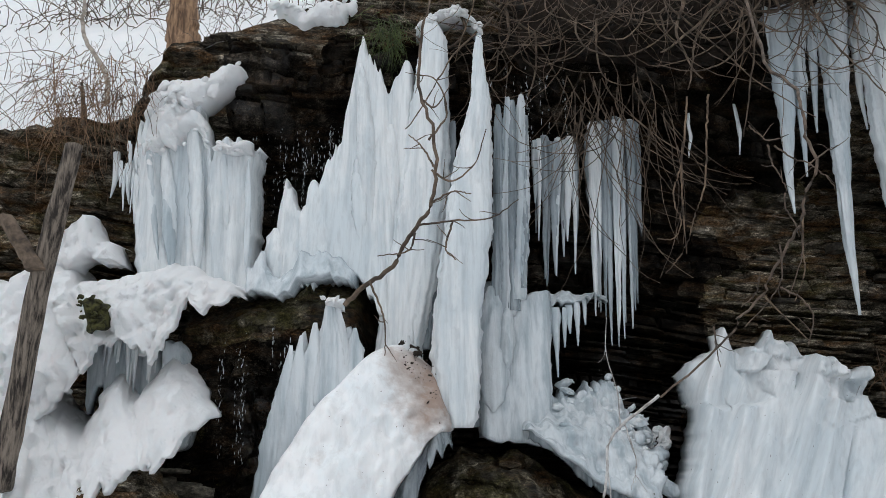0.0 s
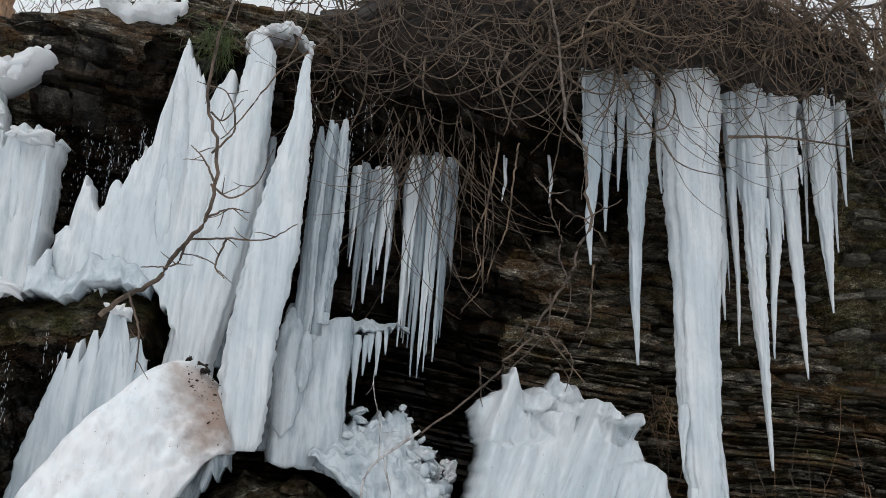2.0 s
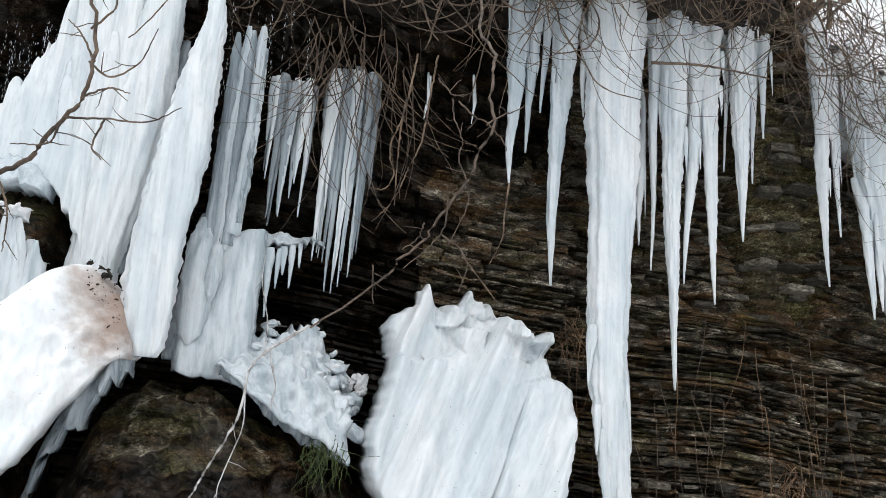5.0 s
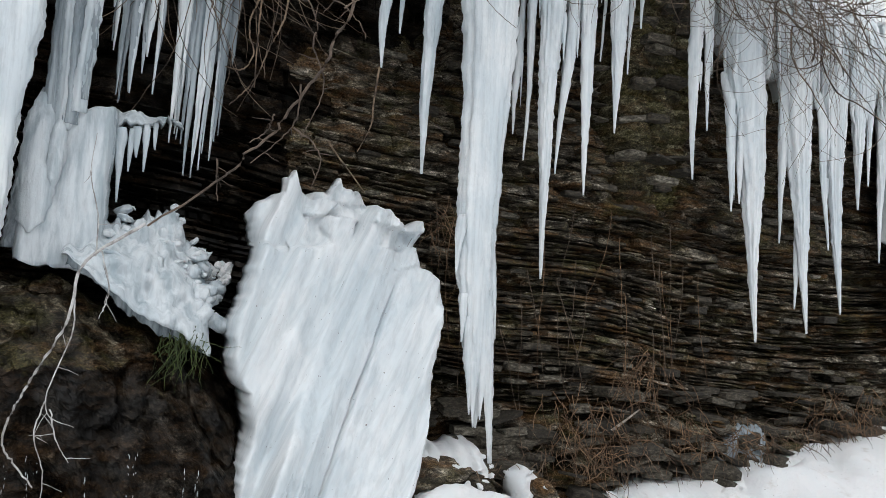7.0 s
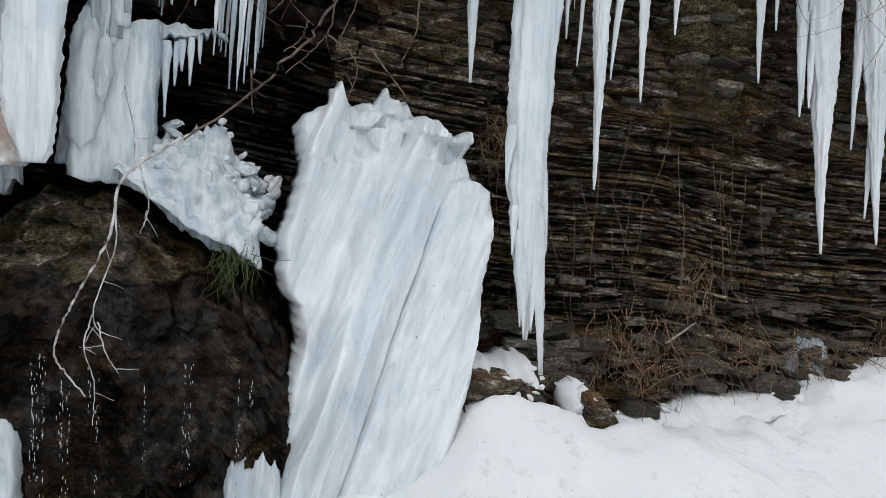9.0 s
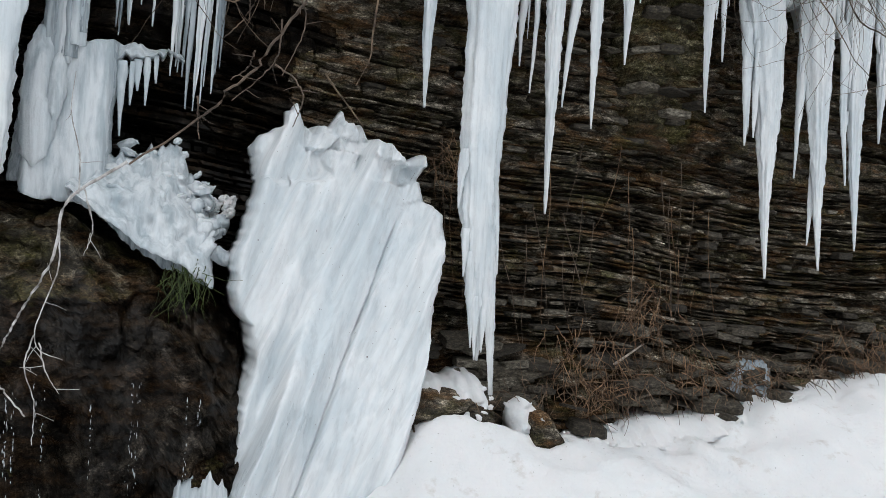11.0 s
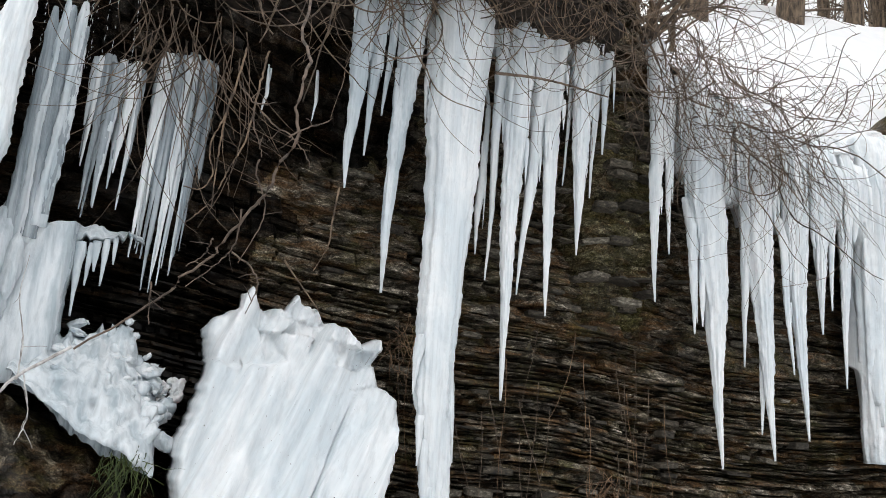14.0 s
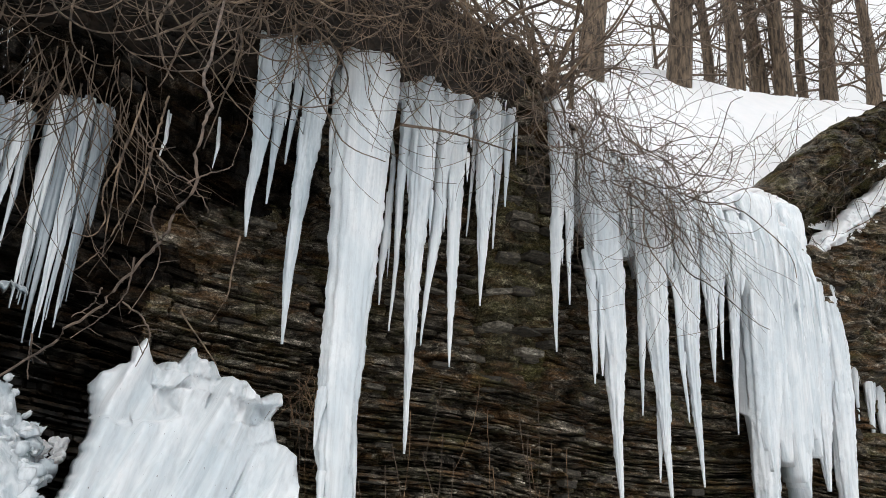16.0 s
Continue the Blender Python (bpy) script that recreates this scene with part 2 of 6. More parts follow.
FROST = plain_material("frosted_bark", (0.22, 0.20, 0.185), (0.58, 0.57, 0.56), 16, 0.8)
BARK = plain_material("tree_bark", (0.03, 0.021, 0.014), (0.17, 0.122, 0.08), 5, 0.9, (3, 3, 0.5), 0.9)
WOOD = plain_material("weathered_wood", (0.018, 0.013, 0.010), (0.22, 0.18, 0.145), 5, 0.85, (9, 9, 1.1), 1.0)
TAN = plain_material("bare_wood", (0.10, 0.055, 0.03), (0.36, 0.22, 0.125), 6, 0.8, (5, 5, 0.6), 0.6)
GRASS = plain_material("dry_grass", (0.07, 0.037, 0.019), (0.26, 0.16, 0.09), 6, 0.85)
GREEN = plain_material("green_grass", (0.02, 0.035, 0.008), (0.09, 0.12, 0.03), 8, 0.7)
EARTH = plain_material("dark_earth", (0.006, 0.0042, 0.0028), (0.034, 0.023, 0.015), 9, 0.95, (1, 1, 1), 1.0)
MOSS = plain_material("moss", (0.012, 0.012, 0.005), (0.07, 0.068, 0.018), 22, 0.95, (1, 1, 1), 1.0)

_n = Nodes("water_drop")
DROP = _n.done(_n.ramp(_n.noise(_n.pos, 60.0, 2), (0.3, (0.7, 0.76, 0.8)), (0.7, (0.9, 0.93, 0.95))), 0.08, None, Transmission_Weight=0.5, IOR=1.33)

# ---- the cliff ----
TOP_X = (-9, -4.1, -3.6, -2.9, -2.45, -1.95, -1.1, 0, 2.6, 5.15, 5.7, 6.1, 7.3, 8.7, 10.2, 11.7, 14)
TOP_Z = (4.1, 4.42, 4.52, 4.72, 5.15, 5.30, 5.60, 5.72, 5.72, 5.80, 5.56, 5.44, 5.11, 4.90, 4.75, 3.9, 3.6)


def top(x):
    return np.interp(x, TOP_X, TOP_Z)


rng = np.random.RandomState(7)


def bed_heights():
    """Bed boundaries from far below the ground upwards: thin beds in the middle, thicker ones above and at the foot."""
    z, out = -4.0, []
    while z < 8.0:
        if z < 0.9:
            z += rng.choice([0.03, 0.05, 0.08, 0.12, 0.16], p=[.25, .3, .22, .15, .08])
        elif z < 2.9:
            z += rng.choice([0.022, 0.032, 0.045, 0.065, 0.1], p=[.28, .3, .22, .14, .06])
        else:
            z += rng.choice([0.03, 0.06, 0.10, 0.17, 0.26], p=[.22, .24, .22, .20, .12])
        out.append(z + 4.0)
    return np.array(out)


LAYER = bed_heights()
BEDS = len(LAYER)
LAYER_OUT = rng.uniform(-0.03, 0.03, BEDS) + np.repeat(rng.uniform(-0.065, 0.065, BEDS // 5 + 1), 5)[:BEDS]
LAYER_LEN = rng.uniform(0.09, 0.55, BEDS)
LAYER_SHIFT = rng.uniform(0, 1, BEDS)


def form(x, z):
    """The large shape of the rock face: its distance without the layers."""
    zt = top(x)
    y = 6.68 + 0.10 * np.sin(x * 0.9 + 0.5) - 0.12 * sm(2.0, 4.5, x) + 0.25 * sm(9, 12, x)
    lip = sm(2.2, 2.9, x) * (0.95 - 0.55 * sm(4.9, 5.8, x))
    y = y - lip * sm(zt - 0.72, zt - 0.40, z)
    y = y + 0.22 * sm(2.0, 3.0, x) * sm(2.6, 4.3, z) * (1 - sm(zt - 0.8, zt - 0.5, z))
    y = y - 0.55 * sm(2.6, 3.2, x) * (1 - sm(0.0, 1.1, z)) - 0.12 * sm(2.6, 3.4, x) * (1 - sm(0.9, 2.6, z))
    left = 1 - sm(0.3, 0.9, x)
    y = y - 0.42 * left * sm(-3.3, -2.4, x) * sm(4.35, 4.75, z)
    y = y + 0.30 * left * sm(3.0, 3.4, z) * (1 - sm(4.2, 4.5, z))
    y = y - 0.40 * (1 - sm(2.2, 2.9, x)) * sm(0.5, 1.1, x) * sm(4.5, 5.1, z)
    y = y - 0.25 * (1 - sm(-3.4, -2.9, x)) * sm(2.5, 3.6, z)
    return y


def face(x, z):
    y = form(x, z)
    w = 0.30 * (fbm(x * 0.42, z * 0.3, 3.0, 2, 11) - 0.5) + 0.012 * (vn(x * 5, z * 4, 0, 6) - 0.5)
    w = w + 0.035 * (h3(np.floor(x * 1.1 + 0.6 * vn(z * 1.3, x, 0, 7)), np.floor(z * 1.3 + 0.5 * vn(x * 1.2, z, 0, 8)), np.floor(x * 0), 9) - 0.5)
    lz = z + 0.055 * (x - 4.0) + 0.26 * sm(1.0, 4.2, x) + w + 4.0
    foot = (1 - sm(0.6, 1.3, z)) * sm(2.6, 3.2, x)
    lz = lz + foot * 0.40 * (fbm(x * 1.7, z * 1.4, 0, 3, 62) - 0.5)
    y = y - foot * 0.40 * (fbm(x * 2.4, z * 3.2, 0, 4, 61) - 0.5)
    i = np.clip(np.searchsorted(LAYER, lz), 1, BEDS - 2)
    block = np.floor(x / LAYER_LEN[i] + LAYER_SHIFT[i] * 7 + 0.35 * vn(x * 2, lz * 7, 0, 8))
    size = LAYER[i] - LAYER[i - 1]
    up = (lz - LAYER[i - 1]) / size
    out = LAYER_OUT[i] + np.minimum(0.07 + 0.8 * size, 0.14) * (h3(block, i, i * 0, 3) - 0.45)
    out = out - 0.5 * size * up * (0.25 + h3(block, i, i * 0 + 3, 4))
    chip = h3(block, i, i * 0 + 5, 9)
    out = np.where(chip > 0.88, out - 0.10, out)
    edge = np.minimum(lz - LAYER[i - 1], LAYER[i] - lz)
    loose = sm(0.45, 0.75, vn(x * 1.3, i * 3.7, 0, 17))
    tight = h3(block, i, i * 0 + 7, 12)
    out = out - (0.02 + 0.07 * (tight > 0.45) + 0.09 * loose) * (1 - sm(0.0, 0.008 + 0.012 * loose, edge))
    along = (x / LAYER_LEN[i] + LAYER_SHIFT[i] * 7 + 0.35 * vn(x * 2, lz * 7, 0, 8)) % 1.0
    out = out - 0.05 * (tight > 0.3) * (1 - sm(0.0, 0.03, np.minimum(along, 1 - along) * LAYER_LEN[i] * 2))
    soft = 1 - 0.35 * (1 - sm(0.6, 1.2, x))
    y = y - out * soft * (0.8 + 0.5 * vn(x * 0.8, z * 0.8, 0, 21))
    hollow = sm(0.58, 0.66, fbm(x * 1.1, z * 2.8, 0, 4, 33))
    y = y + 0.10 * hollow - 0.20 * (fbm(x * 0.8, z * 1.2, 0, 4, 31) - 0.5) - 0.022 * (fbm(x * 9, z * 14, 0, 3, 41) - 0.5)
    return y


def build_cliff():
    nx, nz, cap = 860, 820, 8
    xs = np.concatenate([np.linspace(-9, -4.4, 60, endpoint=False), np.linspace(-4.4, 11.4, nx - 90), np.linspace(11.5, 13.5, 30)])
    v = np.linspace(0, 1, nz)
    X, V = np.meshgrid(xs, v, indexing="ij")
    Z = -0.7 + V * (top(X) + 0.7 + 0.10 * (fbm(X * 2.2, 0, 0, 3, 51) - 0.5))
    Y = face(X, Z)
    rise = sm(0.2, 0.8, xs) * (1 - sm(4.4, 5.0, xs))
    cx, cy, cz = [X], [Y], [Z]
    for k in range(1, cap + 1):
        cx.append(xs[:, None])
        cy.append(Y[:, -1:] + 0.16 * k + 0.05 * (vn(xs * 4, k * 1.3, 0, 3)[:, None] - 0.5))
        cz.append(Z[:, -1:] + (0.13 * rise[:, None] * k - (0.01 + 0.12 * sm(5.8, 6.3, xs)[:, None]) * k) + 0.05 * (vn(xs * 5, k * 1.7, 0, 4)[:, None] - 0.5))
    P = np.stack([np.concatenate(q, 1) for q in (cx, cy, cz)], -1)
    ob = part("cliff", P.reshape(-1, 3), quads(len(xs), nz + cap)[:, ::-1], ROCK, smooth=False)
    ob.data.materials.append(ROCK_WET_SHADE)
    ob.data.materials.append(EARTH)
    fx, fz = 0.5 * (P[1:, 1:, 0] + P[:-1, :-1, 0]), 0.5 * (P[1:, 1:, 2] + P[:-1, :-1, 2])
    # wet rock round the falls, spread wider high up to paint in overhang shade
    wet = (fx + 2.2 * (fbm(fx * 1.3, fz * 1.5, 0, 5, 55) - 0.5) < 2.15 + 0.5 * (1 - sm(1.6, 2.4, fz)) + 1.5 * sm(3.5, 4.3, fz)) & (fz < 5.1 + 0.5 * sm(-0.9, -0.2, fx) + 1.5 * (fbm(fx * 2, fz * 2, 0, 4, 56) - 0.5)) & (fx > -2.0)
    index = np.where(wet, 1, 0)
    index[:, nz - 1:] = 2
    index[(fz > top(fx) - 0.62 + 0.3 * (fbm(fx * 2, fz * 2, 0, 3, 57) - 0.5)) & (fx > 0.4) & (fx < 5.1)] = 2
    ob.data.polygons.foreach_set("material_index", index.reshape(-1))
    return tagged(ob, "tall cliff of thin dark brown shale layers under an overhang", "cliff", kind="structure")


cliff = build_cliff()


def rock_mass(name, line, profile, label, mat, seed, rough=0.12, layered=0.03, wet=None, ragged=0.06, crag=1.0):
    """A rock with the crest line (x, y, z) along it and a profile of (back to front, drop) steps."""
    line = np.array(line)
    xs = np.arange(line[0, 0], line[-1, 0] + 1e-6, 0.016)
    crest = np.interp(xs, line[:, 0], line[:, 2])
    crest = crest + ragged * (fbm(xs * 1.7, 0, 0, 4, seed + 2) - 0.5)
    prof = np.array(profile)
    s = np.linspace(0, len(prof) - 1, 210)
    py, pz = np.interp(s, np.arange(len(prof)), prof[:, 0]), np.interp(s, np.arange(len(prof)), prof[:, 1])
    X = np.repeat(xs[:, None], len(s), 1)
    u = (xs - xs[0]) / (xs[-1] - xs[0])
    ends = (1 - (1 - np.clip(np.minimum(u, 1 - u) / 0.16, 0, 1)) ** 2)[:, None]
    base = prof[-1, 1]
    Z = np.where(pz[None] > 0.0, base, crest[:, None] + pz[None])
    Z = np.maximum(Z, base)
    Y = py[None] + 0.7 * (1 - np.sqrt(np.clip(ends, 0, 1))) + 0 * X
    n = fbm(X * 1.3, Y * 1.3, Z * 1.6, 5, seed) - 0.5
    lay = np.floor(Z / 0.07 + 2.2 * fbm(X * 0.8, Z * 0.7, 0, 3, seed + 3))
    lay = h3(lay, lay * 0, lay * 0, seed) - 0.5
    Y = Y - rough * 2.6 * n - layered * lay - crag * (0.10 * (fbm(X * 4.5, Y * 3, Z * 6, 4, seed + 12) - 0.5) + 0.05 * (fbm(X * 14, Y * 8, Z * 20, 3, seed + 13) - 0.5))
    cut = np.abs(2 * fbm(X * 1.6, Z * 1.1, Y, 3, seed + 14) - 1)
    Y = Y + crag * 0.03 * (1 - sm(0.0, 0.05, cut))
    Z = Z + rough * 0.8 * (fbm(X * 2, Y * 2, 0, 4, seed + 9) - 0.5) + crag * 0.05 * (fbm(X * 7, Y * 7, 0, 3, seed + 15) - 0.5)
    P = np.stack([X, Y, Z], -1)
    ob = part(name, P.reshape(-1, 3), quads(len(xs), len(s)), mat, smooth=False)
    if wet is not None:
        ob.data.materials.append(ROCK_WET_SHADE)
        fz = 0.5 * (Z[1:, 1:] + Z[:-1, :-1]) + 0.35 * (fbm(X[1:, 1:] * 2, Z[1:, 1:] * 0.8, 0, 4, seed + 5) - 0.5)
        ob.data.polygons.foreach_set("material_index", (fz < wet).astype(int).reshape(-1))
    return tagged(ob, label, "rock")


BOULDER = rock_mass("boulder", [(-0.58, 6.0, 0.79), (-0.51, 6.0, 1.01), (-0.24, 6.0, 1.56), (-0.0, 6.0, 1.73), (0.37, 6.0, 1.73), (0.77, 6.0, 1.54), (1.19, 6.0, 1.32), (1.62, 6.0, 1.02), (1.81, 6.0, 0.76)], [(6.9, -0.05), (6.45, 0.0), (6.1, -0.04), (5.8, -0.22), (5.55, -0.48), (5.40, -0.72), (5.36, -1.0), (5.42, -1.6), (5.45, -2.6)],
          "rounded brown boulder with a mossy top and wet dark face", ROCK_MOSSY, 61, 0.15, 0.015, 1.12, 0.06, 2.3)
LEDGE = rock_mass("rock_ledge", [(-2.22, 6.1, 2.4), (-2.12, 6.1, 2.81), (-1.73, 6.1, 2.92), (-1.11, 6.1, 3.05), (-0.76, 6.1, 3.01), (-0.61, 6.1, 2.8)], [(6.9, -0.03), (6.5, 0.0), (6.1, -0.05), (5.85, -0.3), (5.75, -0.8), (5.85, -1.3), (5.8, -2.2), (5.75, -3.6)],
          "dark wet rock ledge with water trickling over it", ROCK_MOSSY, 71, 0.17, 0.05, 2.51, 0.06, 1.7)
rock_mass("rock_shelf", [(-3.7, 5.5, 0.9), (-3.4, 5.5, 1.02), (-2.9, 5.5, 1.08), (-2.55, 5.5, 1.30), (-2.25, 5.5, 1.50), (-1.95, 5.5, 1.62), (-1.72, 5.5, 1.35), (-1.6, 5.5, 0.9)], [(6.4, 0.0), (5.5, 0.02), (4.98, -0.02), (4.85, -0.10), (4.82, -0.3), (4.88, -0.8), (4.85, -1.8)],
          "dark layered rock shelf under the snow bank", ROCK, 72, 0.08, 0.10, None, 0.05, 1.2)
rock_mass("gully_rock", [(10.95, 7.2, 5.9), (11.05, 7.2, 6.25), (11.35, 7.2, 6.62), (11.75, 7.2, 7.0), (12.41, 7.2, 7.50), (13.0, 7.2, 7.85), (14.2, 7.2, 8.55), (17.41, 7.2, 10.1), (20.92, 7.2, 11.7)], [(8.2, -0.7), (7.9, -0.25), (7.6, -0.06), (7.35, 0.0), (7.15, -0.10), (7.02, -0.35), (6.98, -0.7), (7.1, -1.0), (7.35, -1.25), (7.6, -1.6), (7.7, -2.4)],
          "brown mossy wedge of rock jutting over the frozen gully", ROCK_MOSSY, 81, 0.16, 0.12, None, 0.14, 2.2)
rock_mass("gully_rock", [(11.09, 7.1, 4.66), (11.34, 7.1, 5.03), (11.94, 7.1, 5.51), (12.75, 7.1, 6.04), (13.41, 7.1, 6.52), (14.97, 7.1, 7.44), (18.3, 7.1, 8.86)], [(8.6, 0.0), (7.9, -0.02), (7.3, -0.05), (7.05, -0.12), (6.95, -0.4), (6.95, -2.0), (7.0, -5.0)],
          "lower brown layered rock outcrop beside the frozen gully", ROCK, 82, 0.12, 0.16, None, 0.12, 1.4)

rock_mass("rock_step", [(2.80, 5.6, 0.0), (2.90, 5.6, 0.38), (3.04, 5.6, 0.50), (3.36, 5.6, 0.47), (3.55, 5.6, 0.44), (3.64, 5.6, 0.2), (3.7, 5.6, -0.16)], [(6.6, 0.05), (6.2, 0.0), (5.75, -0.03), (5.55, -0.1), (5.5, -0.25), (5.5, -0.9)],
          "low dark rock step capped with snow", ROCK, 83, 0.05, 0.10)
rock_mass("broken_rock", [(3.66, 5.3, -0.1), (3.71, 5.3, 0.22), (3.77, 5.3, 0.38), (3.88, 5.3, 0.38), (3.98, 5.3, 0.26), (4.08, 5.3, 0.1), (4.14, 5.3, -0.15)], [(6.0, 0.02), (5.55, 0.0), (5.28, -0.03), (5.18, -0.12), (5.15, -0.35), (5.15, -0.9)],
          "small broken layered rock standing in the snow", ROCK, 86, 0.04, 0.10)

BUTTRESS = rock_mass("rock_buttress", [(5.13, 6.35, 5.09), (5.26, 6.35, 5.29), (5.48, 6.35, 5.41), (5.74, 6.35, 5.44), (5.96, 6.35, 5.37), (6.08, 6.35, 5.16)], [(6.9, -0.05), (6.55, 0.0), (6.36, -0.08), (6.30, -0.5), (6.33, -1.1), (6.38, -1.8), (6.45, -2.4), (6.75, -2.9)],
          "olive-brown mossy buttress of layered rock between the icicles", ROCK_OLIVE, 84, 0.06, 0.12, None, 0.06, 1.2)


def earth_bank():
    xs = np.arange(-0.9, 4.9, 0.03)
    prof = np.array([(6.6, -0.40), (6.0, -0.42), (5.60, -0.51), (5.42, -0.49), (5.34, -0.30), (5.36, 0.0), (5.6, 0.28), (6.1, 0.6), (6.6, 0.95), (7.2, 1.3), (8.2, 1.7), (9.5, 2.0)])
    s = np.linspace(0, len(prof) - 1, 110)
    py, pz = [np.interp(s, np.arange(len(prof)), prof[:, c]) for c in (0, 1)]
    X = np.repeat(xs[:, None], len(s), 1)
    ends = np.minimum(sm(-0.9, 0.5, X), 1 - sm(4.0, 4.85, X))
    Y = py[None] + 0.35 * (1 - sm(2.2, 2.9, X)) + 0.85 * (1 - sm(0.3, 1.5, X)) + 0.5 * (1 - ends)
    Z = top(X) + np.where(pz[None] > 0, pz[None] * (0.25 + 0.75 * ends), pz[None])
    d = fbm(X * 2.1, Y * 2.1, Z * 2.1, 5, 85) - 0.5
    Y = Y - 0.38 * d - 0.14 * (fbm(X * 8, Y * 5, Z * 8, 4, 87) - 0.5)
    Z = Z + 0.24 * (fbm(X * 3, Y * 3, 0, 5, 86) - 0.5)
    P = np.stack([X, Y, Z], -1)
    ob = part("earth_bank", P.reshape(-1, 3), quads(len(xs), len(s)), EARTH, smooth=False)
    return tagged(ob, "dark overhanging earth bank bound by roots", "earth bank", kind="structure")


earth_bank()

# ---- ground and hillside ----
def build_ground():
    a = np.concatenate([-np.geomspace(600, 12, 22), np.linspace(-11.5, 14, 400), np.geomspace(15, 600, 22)])
    b = np.concatenate([-np.geomspace(600, 8, 22), np.linspace(-7.5, 8, 260), np.geomspace(9, 600, 10)])
    X, Y = np.meshgrid(a, b, indexing="ij")
    near = sm(2.0, 4.4, Y) * (1 - sm(8, 12, Y))
    Z = -0.30 + near * (0.40 * sm(4.9, 8.0, X) * sm(3.4, 6.2, Y) + 0.42 * sm(2.2, 3.0, X) * sm(4.2, 5.5, Y))
    Z = Z + near * (0.32 * (fbm(X * 1.1, Y * 1.1, 0, 4, 91) - 0.5) + 0.20 * (fbm(X * 4, Y * 4, 0, 5, 92) - 0.5))
    Z = Z + 0.30 * np.exp(-((X - 3.15) / 0.45) ** 2 - ((Y - 5.35) / 0.4) ** 2) + 0.14 * np.exp(-((X - 4.1) / 0.6) ** 2 - ((Y - 4.9) / 0.4) ** 2)
    Z = Z - 0.5 * sm(7.3, 8.2, Y)
    P = np.stack([X, Y, Z], -1)
    ob = part("ground", P.reshape(-1, 3), quads(len(a), len(b)), SNOW_DIRT)
    return tagged(ob, "lumpy trodden snow bank at the cliff's foot", "snow", kind="structure")


def hill_z(x, y):
    crest = np.interp(x, (-4, 2, 7, 9), (22, 17, 12.6, 12.0))
    slope = np.interp(x, (-6, 0, 7, 10), (0.86, 0.86, 0.86, 0.90))
    d = np.clip(np.minimum(y, crest) - 6.75, 0, None)
    return np.where(x > 8.7, 4.94, top(x)) + 0.02 + slope * d + 0.22 * np.clip(x - 11, 0, 40) * sm(7.2, 9.5, y) + 0.06 * np.clip(y - crest, 0, None) + 0.25 * sm(6.3, 7.2, y) + 0.65 * sm(3.0, 6.0, x) * (1 - 0.6 * sm(13.0, 17.0, x)) * sm(7.5, 11.5, y)


def build_hillside():
    a = np.concatenate([-np.geomspace(90, 9, 20), np.linspace(-8.5, 26, 420), np.geomspace(27, 110, 14)])
    k = np.concatenate([np.linspace(0, 1.2, 26), np.linspace(1.26, 9, 80), np.geomspace(9.3, 90, 22)])
    X, K = np.meshgrid(a, k, indexing="ij")
    start = form(np.minimum(X, 10.5), top(np.minimum(X, 10.5)) - 0.02) + 0.12 + 0.75 * sm(0.4, 1.0, X) * (1 - sm(4.4, 5.1, X)) + 0.22 * (fbm(X * 2.4, 0, 0, 3, 95) - 0.5) + 1.1 * sm(9.7, 10.6, X) - 0.18 * sm(5.2, 5.8, X) * (1 - sm(9.3, 9.9, X))
    Y = start + K
    Z = hill_z(X, Y) + 0.09 * (fbm(X * 1.6, Y * 1.6, 0, 4, 96) - 0.5) * sm(0, 0.4, K) + 0.10 * sm(0, 0.15, K) - 0.10
    P = np.stack([X, Y, Z], -1)
    ob = part("hillside", P.reshape(-1, 3), quads(len(a), len(k)), SNOW)
    return tagged(ob, "steep snow-covered slope above the cliff", "hillside", kind="structure")


build_ground()
build_hillside()


